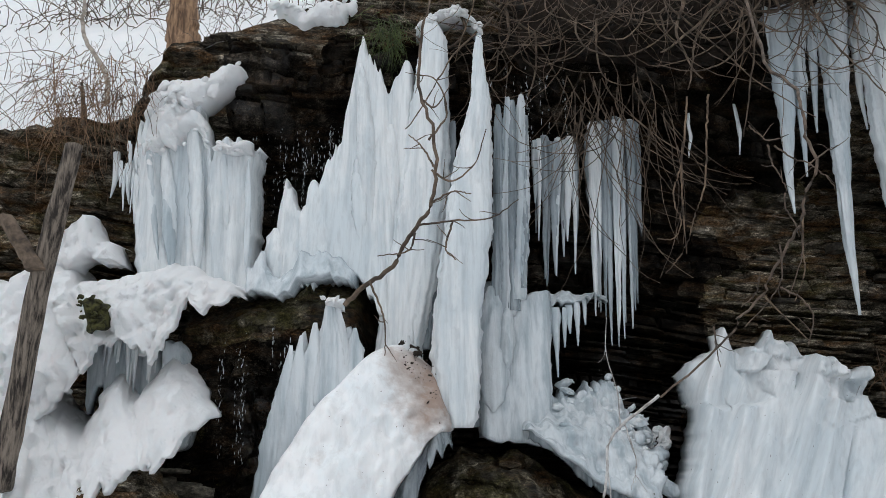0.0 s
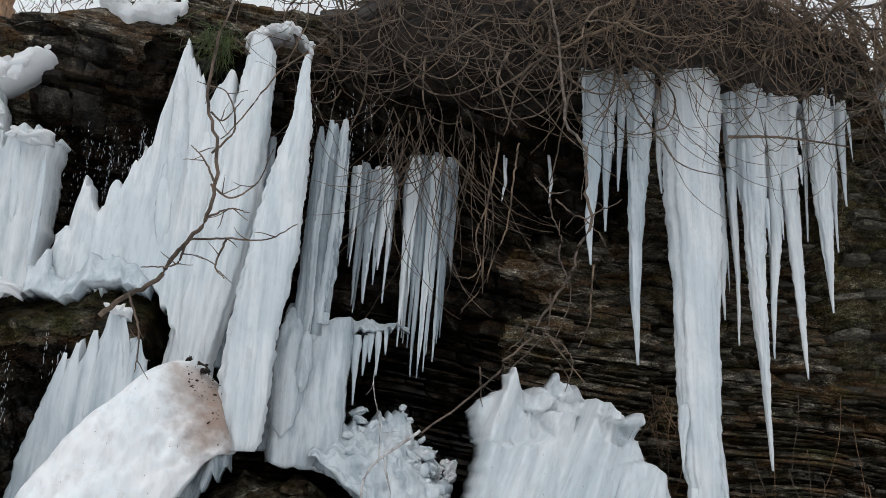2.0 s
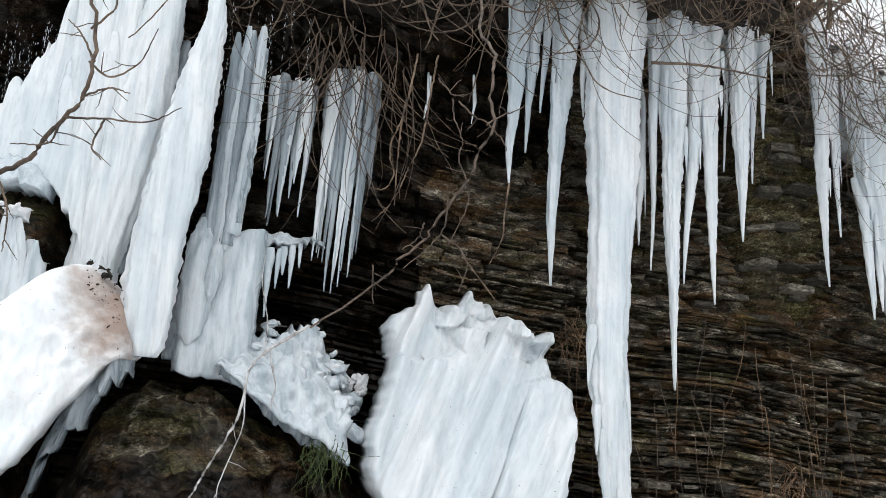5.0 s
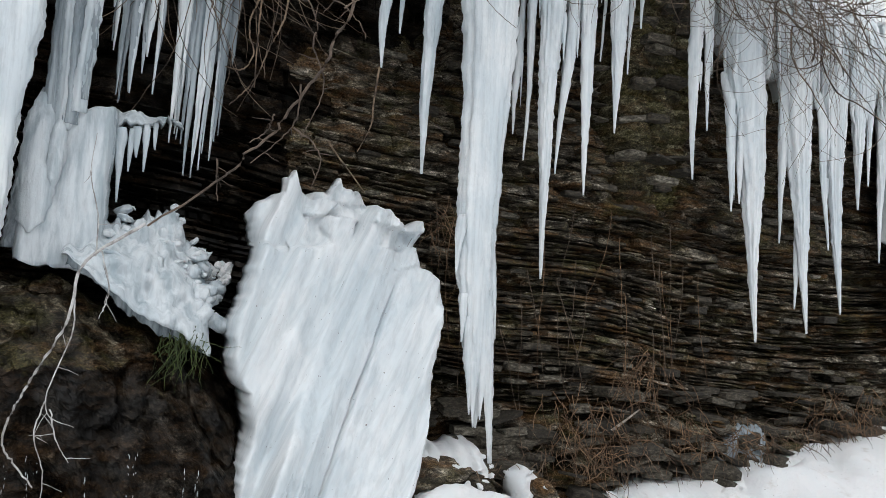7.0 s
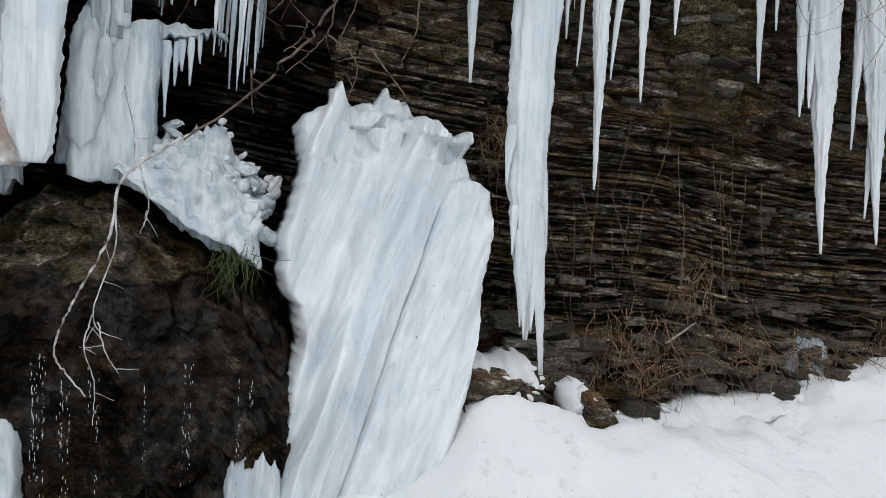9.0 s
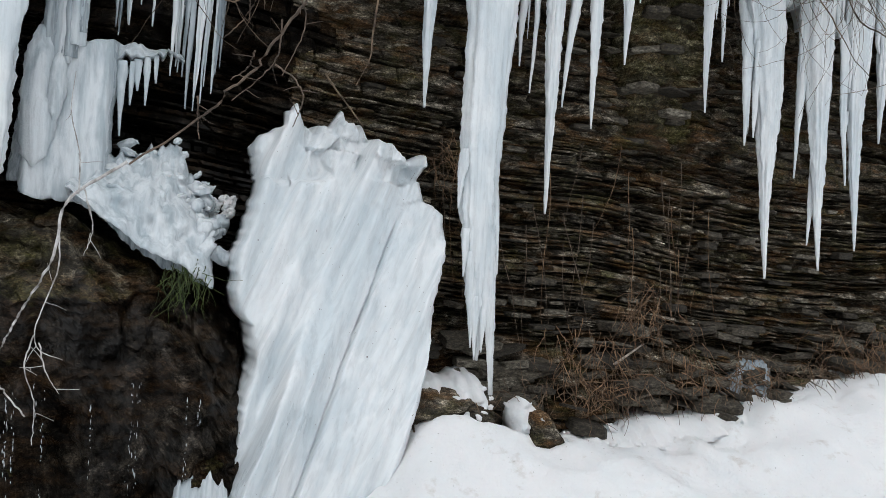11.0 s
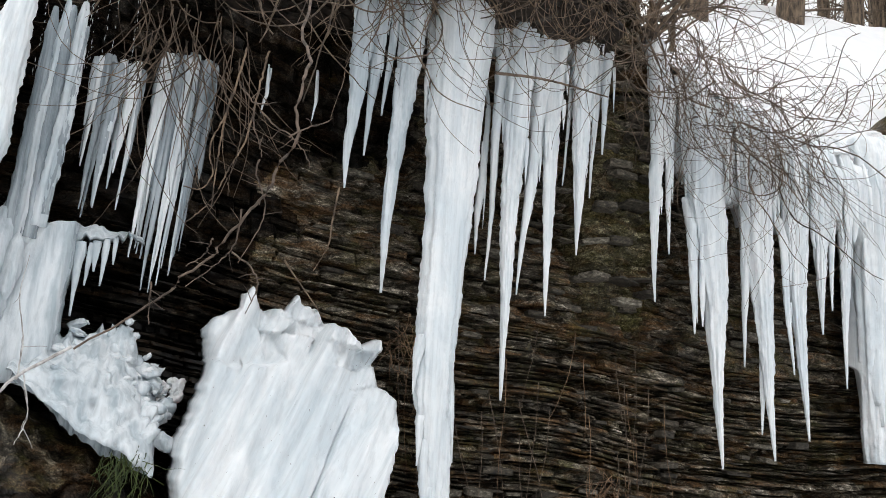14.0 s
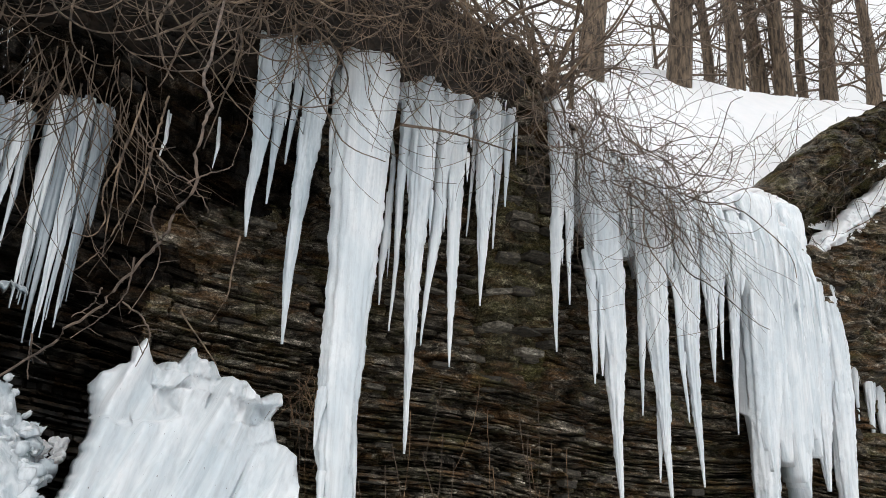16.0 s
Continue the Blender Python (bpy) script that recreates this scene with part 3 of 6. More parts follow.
# ---- ice ----
def column_mesh(points, seed, flat=0.75, ripple=0.16, turns=5.0, ring=0, square=0.0):
    p = np.array(points, float)
    d = np.concatenate([[0], np.cumsum(np.hypot(np.diff(p[:, 0]), np.diff(p[:, 2])))])
    n = max(8, int(d[-1] / 0.035))
    s = np.linspace(0, d[-1], n)
    cx, cy, cz, w = [np.interp(s, d, p[:, c]) for c in range(4)]
    k = min(7, n // 4 * 2 + 1)
    if n > 14:
        pad = k // 2
        w2 = np.convolve(np.pad(w, pad, "edge"), np.ones(k) / k, "valid")
        cx = np.convolve(np.pad(cx, pad, "edge"), np.ones(k) / k, "valid")
        w = np.where(s > d[-1] - 0.1, w, w2)
    w = w * (0.7 + 0.3 * np.sqrt(np.clip(s / 0.09, 0, 1)))
    m = ring or (64 if p[:, 3].max() > 0.25 else 20 if p[:, 3].max() > 0.1 else 10)
    cx = cx + (0.02 + 0.05 * p[:, 3].max()) * (vn(s * 1.3, 2, 0, seed + 5) - 0.5) + 0.006 * (vn(s * 6, 2, 0, seed + 6) - 0.5)
    th = np.linspace(0, 2 * math.pi, m, endpoint=False)
    TH, S = np.meshgrid(th, s, indexing="ij")
    W = w[None]
    bill = np.abs(2 * vn(np.cos(TH) * turns * 0.5 + 9, np.sin(TH) * turns * 0.5 + 9, S * 0.5, seed) - 1)
    bill = bill + 0.3 * np.abs(2 * vn(np.cos(TH) * turns * 1.3 + 9, np.sin(TH) * turns * 1.3 + 9, S * 1.1, seed + 3) - 1) - 0.25
    fine = vn(np.cos(TH) * 3 + 5, np.sin(TH) * 3 + 5, S * 13, seed + 1) - 0.5
    belt = vn(S * 3.2, 0, 0, seed + 2) - 0.5
    R = W * 0.5 * (1 + ripple * 2 * (bill - 0.42) + 0.08 * belt) + np.minimum(W * 0.16, 0.022) * fine
    R = R * (1 + square * ((np.abs(np.cos(TH)) ** 3.5 + np.abs(np.sin(TH)) ** 3.5) ** (-1 / 3.5) - 1))
    R = R + np.minimum(W * 0.03, 0.006) * (2 * np.abs(2 * vn(TH * 7, S * 0.8, 0, seed + 8) - 1) - 1)
    phase = h3(np.floor(TH * 3.2), np.floor(TH * 0), np.floor(TH * 0), seed + 4)
    saw = (S * (7 + 9 * phase) + phase * 5) % 1.0
    R = R + np.minimum(W * 0.10, 0.016) * saw * (vn(S * 2.5, TH * 0.9, 0, seed + 7) > 0.45)
    P = np.stack([cx[None] + R * np.cos(TH), cy[None] + flat * R * np.sin(TH), cz[None] + 0 * TH], -1).reshape(-1, 3)
    F = [tuple(f) for f in quads(m, n, True)] + [tuple(i * n for i in range(m))[::-1], tuple(i * n + n - 1 for i in range(m))]
    return P, F


def icicle(points, seed, label, mat, group="icicles under the overhang"):
    """A hanging icicle with small drips grown along its upper part."""
    ob = thing("icicle", label, "icicle", group)
    x, y, z, w = points[0]
    points = [(x, y + 0.08, z + 0.30, w * 0.9)] + list(points)
    part("shaft", *column_mesh(points, seed), mat, ob)
    r = np.random.RandomState(seed)
    p = np.array(points)
    length = p[0, 2] - p[-1, 2]
    for k in range(1 + int(length * 1.6)):
        z = p[0, 2] - length * r.uniform(0.0, 0.6)
        x, y, w = [np.interp(-z, -p[:, 2], p[:, c]) for c in (0, 1, 3)]
        side = r.choice((-1, 1)) * r.uniform(0.25, 0.5) * w
        run, d = r.uniform(0.18, 0.5) * min(1.0, length / 1.5), min(0.25 * w + 0.012, 0.06)
        x0 = x + side
        part("drip", *column_mesh([(x0, y - 0.2 * w, z, d), (x0 + 0.05 * side, y - 0.2 * w, z - 0.5 * run, d * 0.6), (x0, y - 0.2 * w, z - run, 0.004)], seed + k + 40), mat, ob)
    return ob


def sheet_mesh(rows, yt, yb, seed, thick=0.28, jag=0.05, jagb=0.03, flute=0.06, freq=6.0, lump=0.0, power=1.0, edge=0.06, fine=0.0, step=0.016, slant=0.0, grain=0.45, ragged=0.0, teeth=1.0, wob=0.02, tuck=0.0, ease=0.0, deep=0.30):
    r = np.array(rows, float)
    d = np.concatenate([[0], np.cumsum(np.maximum(np.abs(np.diff(r[:, 0])), np.abs(np.diff(r[:, 2]))) + 1e-4)])
    nu = max(16, int(d[-1] / step))
    h = max(abs(r[:, 1] - r[:, 3]).max(), 0.1)
    nv = max(10, int(h / 0.03))
    s = np.linspace(0, d[-1], nu)
    xt, zt, xb, zb = [np.interp(s, d, r[:, c]) for c in range(4)]
    if ease:
        k = int(ease / step) | 1
        xt, zt, xb, zb = [np.convolve(np.pad(a, k // 2, "edge"), np.ones(k) / k, "valid") for a in (xt, zt, xb, zb)]
    spike = np.abs(2 * vn(s * 9, 0, 0, seed) - 1) + 0.6 * np.abs(2 * vn(s * 23, 0, 0, seed + 1) - 1)
    zt = zt + ragged * 2 * (fbm(s * 4.5, 3, 0, 4, seed + 21) - 0.5)
    zb = zb - ragged * 2 * (fbm(s * 4.5, 7, 0, 4, seed + 22) - 0.5)
    yt, yb = [np.interp(s, d, y)[:, None] if isinstance(y, (list, tuple)) else y for y in (yt, yb)]
    run = s / 0.055 + 2.6 * vn(s * 3.1, 1, 0, seed + 9) + 0.9 * vn(s * 11, 1, 0, seed + 19)
    cell = np.floor(run)
    frac = run - cell
    tooth = h3(cell, cell * 0, cell * 0, seed + 11) ** 2 * (1 - np.abs(2 * frac - 1)) ** 0.8 * teeth * (0.3 + 1.4 * vn(s * 2.3, 5, 0, seed + 20))
    zt = zt + jag * (spike - 0.7) + jag * 1.1 * tooth
    spike = np.abs(2 * vn(s * 8, 4, 0, seed + 2) - 1) + 0.6 * np.abs(2 * vn(s * 21, 4, 0, seed + 3) - 1)
    zb = zb - jagb * (spike - 0.7) - jagb * 1.5 * tooth[::-1]
    v = np.linspace(0, 1, nv)
    S, V = np.meshgrid(s, v, indexing="ij")
    X = xt[:, None] + (xb - xt)[:, None] * V
    Z = zt[:, None] + (zb - zt)[:, None] * V
    H = np.maximum(zt - zb, 0.02)[:, None] * V
    Y = yt + (yb - yt) * V ** power
    Y = Y + tuck * sm(0.55, 1.0, V) ** 2
    q = S + slant * H
    bill = np.abs(2 * vn(q * freq, H * grain, 0, seed + 4) - 1) + 0.5 * np.abs(2 * vn(q * freq * 2.7, H * grain * 2, 0, seed + 5) - 1) + 0.14 * np.abs(2 * vn(q * 24, H * grain * 3, 0, seed + 14) - 1)
    Y = Y - flute * (bill - 0.6) - lump * (fbm(X * 3.2, Z * 3.2, 0, 4, seed + 6) - 0.5) - fine * (fbm(X * 13, Z * 12, 0, 4, seed + 7) - 0.5)
    e = np.clip(np.minimum(S, d[-1] - S) / edge, 0, 1)
    t = np.clip(H / (edge * 0.8), 0, 1)
    Y = Y + 0.8 * thick * (1 - np.sqrt(1 - (1 - e) ** 2)) + 0.5 * thick * (1 - np.sqrt(1 - (1 - t) ** 2))
    X = X + (0.012 + wob * (1 - e)) * (vn(Z * 5 + 2 * vn(Z * 2, 0, 0, seed), S * 3, 0, seed + 8) - 0.5) + 1.2 * wob * (1 - e) * (fbm(Z * 17, S * 3, 0, 3, seed + 13) - 0.5)
    front = np.stack([X, Y, Z], -1).reshape(-1, 3)
    back = np.stack([X, np.minimum(Y + deep, np.maximum(Y + 0.02, np.maximum(yt, yb) + tuck + thick * 0.6 + 0 * Y)), Z], -1).reshape(-1, 3)
    f = quads(nu, nv)
    N = nu * nv
    F = [tuple(a) for a in f[:, ::-1]] + [tuple(a + N) for a in f]
    rim = [i * nv for i in range(nu)] + [(nu - 1) * nv + j for j in range(1, nv)] + [i * nv + nv - 1 for i in range(nu - 2, -1, -1)] + list(range(nv - 2, 0, -1))
    for a, b in zip(rim, rim[1:] + rim[:1]):
        F.append((a, b, b + N, a + N))
    return np.concatenate([front, back]), F


def sheet(name, rows, yt, yb, seed, mat, parent=None, label="", **more):
    P, F = sheet_mesh(rows, yt, yb, seed, **more)
    return part(name, P, F, mat, parent, label)


def ribs_on(parent, rows, yt, yb, count, seed, mat, w0, w1, reach=0.10, droop=0.0, start=-0.02):
    """Icicles fused to the face of a fall, from its top downwards."""
    r = np.random.RandomState(seed)
    rows = np.array(rows)
    for k in range(count):
        u = r.uniform(0.2, len(rows) - 1.2)
        a = rows[int(u)] + (rows[int(u) + 1] - rows[int(u)]) * (u % 1)
        h = a[1] - a[3]
        v0, v1 = r.choice([r.uniform(start, start + 0.12), r.uniform(start + 0.12, 0.6)]), r.uniform(0.55, 1.0 + droop)
        if v1 - v0 < 0.25:
            v1 = v0 + 0.3
        w = r.uniform(w0, w1)
        pts = []
        for t, k2 in ((0, 0.25), (0.12, 0.8), (0.5, 1.0), (0.85, 0.7), (1.0, 0.12)):
            v = v0 + (v1 - v0) * t
            pts.append((a[0] + (a[2] - a[0]) * v, yt + (yb - yt) * v - reach * r.uniform(0.2, 0.6), a[1] - h * v + (reach * 0.6 * r.uniform(0, 1) if t == 0 else 0), w * k2))
        part("ice_rib", *column_mesh(pts, seed + k, flat=0.75, ripple=0.12, turns=4), mat, parent)


# frozen fall at the left end
fall = thing("ice_fall", "ragged white frozen fall over a dark rock step", "ice fall", "frozen falls")
sheet("ice_sheet", [(-2.69, 3.82, -2.52, 3.05), (-2.65, 4.24, -2.4, 3.02), (-2.56, 4.44, -2.28, 3.02), (-2.39, 4.54, -2.17, 3.02), (-2.23, 4.55, -2.04, 3.01), (-2.09, 4.38, -1.95, 2.97), (-2.0, 4.0, -1.88, 2.94), (-1.97, 4.2, -1.81, 2.92), (-1.84, 4.14, -1.72, 2.92), (-1.71, 4.24, -1.63, 2.94), (-1.65, 4.14, -1.59, 3.01)], 6.08, 6.0, 101, ICE, fall, jag=0.15, flute=0.07, freq=5, thick=0.35, fine=0.03, wob=0.05, grain=0.3)
ribs_on(fall, [(-2.69, 3.82, -2.52, 3.05), (-2.65, 4.24, -2.4, 3.02), (-2.56, 4.44, -2.28, 3.02), (-2.39, 4.54, -2.17, 3.02), (-2.23, 4.55, -2.04, 3.01), (-2.09, 4.38, -1.95, 2.97), (-2.0, 4.0, -1.88, 2.94), (-1.97, 4.2, -1.81, 2.92), (-1.84, 4.14, -1.72, 2.92), (-1.71, 4.24, -1.63, 2.94), (-1.65, 4.14, -1.59, 3.01)], 6.09, 6.02, 3, 1100, ICE_COLD_SHADE, 0.05, 0.10, start=0.1)
ribs_on(fall, [(-2.69, 3.82, -2.52, 3.05), (-2.65, 4.24, -2.4, 3.02), (-2.56, 4.44, -2.28, 3.02), (-2.39, 4.54, -2.17, 3.02), (-2.23, 4.55, -2.04, 3.01), (-2.09, 4.38, -1.95, 2.97), (-2.0, 4.0, -1.88, 2.94), (-1.97, 4.2, -1.81, 2.92), (-1.84, 4.14, -1.72, 2.92), (-1.71, 4.24, -1.63, 2.94), (-1.65, 4.14, -1.59, 3.01)], 6.09, 6.02, 3, 1140, ICE, 0.06, 0.12)
for i, p in enumerate([[(-2.9, 6.3, 4.21, 0.087), (-2.89, 6.3, 3.95, 0.048), (-2.91, 6.3, 3.8, 0.014)], [(-2.78, 6.3, 4.1, 0.077), (-2.76, 6.3, 3.85, 0.038), (-2.74, 6.3, 3.74, 0.014)], [(-2.72, 6.3, 4.1, 0.077), (-2.69, 6.3, 3.85, 0.038), (-2.66, 6.3, 3.67, 0.014)]]):
    part("icicle", *column_mesh(p, 110 + i), ICE, fall)

rim_r = np.random.RandomState(118)
for i in range(16):
    x, n, w = -2.74 + 0.16 * rim_r.rand(), rim_r.uniform(0.15, 0.4), rim_r.uniform(0.02, 0.045)
    z = 4.25 - 0.5 * rim_r.rand()
    part("icicle", *column_mesh([(x, 6.06, z, w), (x + 0.01, 6.05, z - 0.5 * n, w * 0.7), (x + 0.02, 6.05, z - n, 0.008)], 900 + i), ICE, fall)

# the great fall and its columns
fall = thing("ice_fall", "broad white frozen fall with jagged slanting top", "ice fall", "frozen falls")
sheet("ice_sheet", [(-1.48, 3.23, -1.42, 2.9), (-1.42, 3.67, -1.35, 2.9), (-1.33, 3.75, -1.27, 2.94), (-1.25, 3.59, -1.2, 2.96), (-1.15, 3.81, -1.1, 2.98), (-1.03, 3.99, -0.99, 3.0), (-0.96, 4.11, -0.88, 3.02), (-0.9, 4.42, -0.78, 3.04), (-0.84, 4.78, -0.71, 2.95), (-0.79, 5.07, -0.64, 2.87), (-0.72, 5.05, -0.59, 2.69), (-0.67, 4.73, -0.51, 2.56), (-0.55, 4.67, -0.45, 2.52), (-0.43, 4.87, -0.38, 2.5), (-0.34, 4.85, -0.3, 2.5)], 6.05, 5.9, 121, ICE, fall, jag=0.14, jagb=0.10, flute=0.055, freq=4, thick=0.35, fine=0.012, grain=0.25)
ribs_on(fall, [(-1.48, 3.23, -1.42, 2.9), (-1.42, 3.67, -1.35, 2.9), (-1.33, 3.75, -1.27, 2.94), (-1.25, 3.59, -1.2, 2.96), (-1.15, 3.81, -1.1, 2.98), (-1.03, 3.99, -0.99, 3.0), (-0.96, 4.11, -0.88, 3.02), (-0.9, 4.42, -0.78, 3.04), (-0.84, 4.78, -0.71, 2.95), (-0.79, 5.07, -0.64, 2.87), (-0.72, 5.05, -0.59, 2.69), (-0.67, 4.73, -0.51, 2.56), (-0.55, 4.67, -0.45, 2.52), (-0.43, 4.87, -0.38, 2.5), (-0.34, 4.85, -0.3, 2.5)], 6.08, 5.96, 4, 1200, ICE, 0.08, 0.18)
sheet("ice_ledge", [(-1.66, 3.07, -1.6, 2.87), (-1.57, 3.13, -1.51, 2.86), (-1.51, 3.23, -1.44, 2.85), (-1.45, 3.09, -1.38, 2.84), (-1.37, 3.0, -1.31, 2.84), (-1.27, 3.07, -1.23, 2.89), (-1.21, 3.19, -1.17, 2.94), (-1.1, 3.21, -1.06, 2.96), (-0.99, 3.2, -0.95, 2.97), (-0.88, 3.15, -0.84, 2.95), (-0.78, 3.05, -0.77, 2.91)], 5.88, 5.72, 124, ICE_COLD_SHADE, fall, jag=0.05, jagb=0.035, teeth=0.8, flute=0.07, freq=7, thick=0.3, edge=0.06, fine=0.03)
part("ice_column", *column_mesh([(-0.22, 5.98, 5.2, 0.122), (-0.19, 5.98, 5.04, 0.211), (-0.18, 5.98, 4.73, 0.264), (-0.2, 5.98, 4.38, 0.3), (-0.26, 5.98, 3.79, 0.355), (-0.33, 5.98, 3.19, 0.376), (-0.41, 5.98, 2.71, 0.353), (-0.46, 5.98, 2.41, 0.349), (-0.47, 5.98, 2.16, 0.323)], 131, ripple=0.12, turns=6, square=1.0, flat=0.6), ICE, fall)
part("ice_column", *column_mesh([(0.18, 5.8, 4.97, 0.05), (0.17, 5.78, 4.72, 0.081), (0.18, 5.76, 4.37, 0.152), (0.13, 5.74, 3.98, 0.243), (0.08, 5.72, 3.34, 0.335), (-0.01, 5.71, 2.49, 0.357), (-0.01, 5.69, 2.12, 0.321), (0.0, 5.67, 1.97, 0.269), (0.01, 5.65, 1.86, 0.14)], 132, ripple=0.10, turns=6, square=1.0, flat=0.6), ICE, fall)
part("ice_column", *column_mesh([(-0.04, 6.2, 4.4, 0.066), (-0.09, 6.16, 3.96, 0.158), (-0.17, 6.12, 3.37, 0.207), (-0.24, 6.09, 2.81, 0.193), (-0.28, 6.05, 2.46, 0.154)], 133, ripple=0.2), ICE_GREY, fall, "thin grey translucent ice column")
fall = thing("ice_fall", "narrow grey translucent frozen fall with bubbly surface", "ice fall", "frozen falls")
for i, p in enumerate([[(0.36, 6.15, 4.52, 0.028), (0.36, 6.15, 4.29, 0.075), (0.34, 6.15, 3.8, 0.101), (0.31, 6.15, 2.82, 0.106)], [(0.43, 6.15, 4.59, 0.038), (0.42, 6.15, 4.24, 0.093), (0.39, 6.15, 3.56, 0.118), (0.37, 6.15, 2.73, 0.123)], [(0.48, 6.15, 4.56, 0.038), (0.47, 6.15, 4.24, 0.084), (0.45, 6.15, 3.65, 0.119), (0.42, 6.15, 2.77, 0.123)], [(0.54, 6.15, 4.61, 0.038), (0.53, 6.15, 4.29, 0.084), (0.51, 6.15, 3.75, 0.11), (0.47, 6.15, 2.86, 0.115)], [(0.58, 6.15, 4.42, 0.028), (0.56, 6.15, 4.04, 0.065), (0.54, 6.15, 3.46, 0.082), (0.51, 6.15, 2.95, 0.071)]]):
    part("ice_column", *column_mesh(p, 480 + i, ripple=0.3, turns=4, ring=36), ICE_COLD_SHADE if i % 2 else ICE_GREY, fall)
# the darker ice paints shade onto the lower part of this fall
sheet("ice_sheet", [(0.22, 2.83, 0.14, 1.82), (0.27, 2.96, 0.2, 1.8), (0.37, 3.03, 0.29, 1.78), (0.46, 2.99, 0.37, 1.77), (0.54, 2.93, 0.45, 1.76), (0.6, 2.97, 0.53, 1.75), (0.7, 2.97, 0.62, 1.74), (0.77, 2.96, 0.69, 1.85)], 6.2, 6.0, 138, ICE_COLD_SHADE, fall, jag=0.02, teeth=0.3, jagb=0.03, flute=0.06, freq=3.2, thick=0.3, edge=0.07, grain=0.3)
ribs_on(fall, [(0.22, 2.83, 0.14, 1.82), (0.27, 2.96, 0.2, 1.8), (0.37, 3.03, 0.29, 1.78), (0.46, 2.99, 0.37, 1.77), (0.54, 2.93, 0.45, 1.76), (0.6, 2.97, 0.53, 1.75), (0.7, 2.97, 0.62, 1.74), (0.77, 2.96, 0.69, 1.85)], 6.2, 6.04, 3, 1300, ICE_COLD_SHADE, 0.12, 0.24)
sheet("ice_shelf", [(0.72, 2.97, 0.72, 2.86), (0.85, 2.98, 0.84, 2.90), (0.97, 2.96, 0.96, 2.88), (1.1, 2.95, 1.09, 2.90), (1.2, 2.94, 1.19, 2.91)], 6.40, 6.25, 139, ICE_COLD_SHADE, fall, jag=0.03, teeth=0.6, jagb=0.10, flute=0.05, freq=9, thick=0.1, lump=0.1, fine=0.06, edge=0.03)
part("ice_column", *column_mesh([(0.27, 6.45, 3.07, 0.121), (0.22, 6.33, 2.49, 0.179), (0.18, 6.2, 1.89, 0.257)], 137), ICE_GREY, fall)
for i, p in enumerate([[(0.78, 6.3, 2.82, 0.09), (0.78, 6.3, 2.57, 0.045), (0.78, 6.3, 2.27, 0.013)], [(0.87, 6.3, 2.84, 0.081), (0.88, 6.3, 2.61, 0.013)], [(0.94, 6.3, 2.86, 0.072), (0.94, 6.3, 2.51, 0.013)], [(1.01, 6.3, 2.89, 0.054), (1.01, 6.3, 2.68, 0.013)], [(0.84, 6.3, 2.82, 0.063), (0.83, 6.3, 2.5, 0.013)]]):
    part("icicle", *column_mesh(p, 140 + i), ICE_COLD_SHADE, fall)
curtain = thing("ice_curtain", "grey curtain of thin icicles hanging from roots", "ice curtain")
sheet("ice_sheet", [(0.66, 4.27, 0.67, 3.9), (0.8, 4.33, 0.79, 3.82), (0.94, 4.31, 0.92, 3.8), (1.02, 4.3, 1.0, 3.95)], 6.45, 6.43, 151, ICE_GREY, curtain, thick=0.1, jagb=0.16, flute=0.06, freq=9)
sheet("ice_sheet", [(1.12, 4.38, 1.1, 3.85), (1.2, 4.47, 1.17, 3.7), (1.29, 4.5, 1.25, 3.6), (1.41, 4.48, 1.36, 3.56), (1.54, 4.54, 1.48, 3.55), (1.61, 4.5, 1.57, 3.8)], 6.46, 6.44, 152, ICE_GREY, curtain, thick=0.1, jag=0.03, jagb=0.18, flute=0.07, freq=9)
strand = np.random.RandomState(150)
for k in range(34):
    left = k < 13
    x = strand.uniform(0.66, 1.06) if left else strand.uniform(1.1, 1.61)
    z = (4.30 if left else 4.42 + 0.16 * (x - 1.1)) + strand.uniform(-0.05, 0.04)
    low = (3.0 + 0.5 * strand.rand() ** 2 + 0.4 * (x < 0.72)) if left else 2.45 + 0.75 * abs(x - 1.36) / 0.26 * strand.uniform(0.3, 1.0) + 0.7 * strand.rand() ** 3
    w, lean = strand.uniform(0.045, 0.095), -0.045 * (z - low)
    y = 6.40 + strand.uniform(-0.05, 0.04)
    part("icicle", *column_mesh([(x, y, z, w), (x + 0.3 * lean, y, z - 0.35 * (z - low), w * 0.85), (x + 0.7 * lean, y, z - 0.72 * (z - low), w * 0.55), (x + lean, y, low, 0.010)], 600 + k, ripple=0.2), (ICE_GREY, ICE_COLD_SHADE, ICE)[k % 3], curtain)

# mound under the great fall
mound = thing("ice_mound", "smooth white ice mound stained with brown earth", "ice mound")
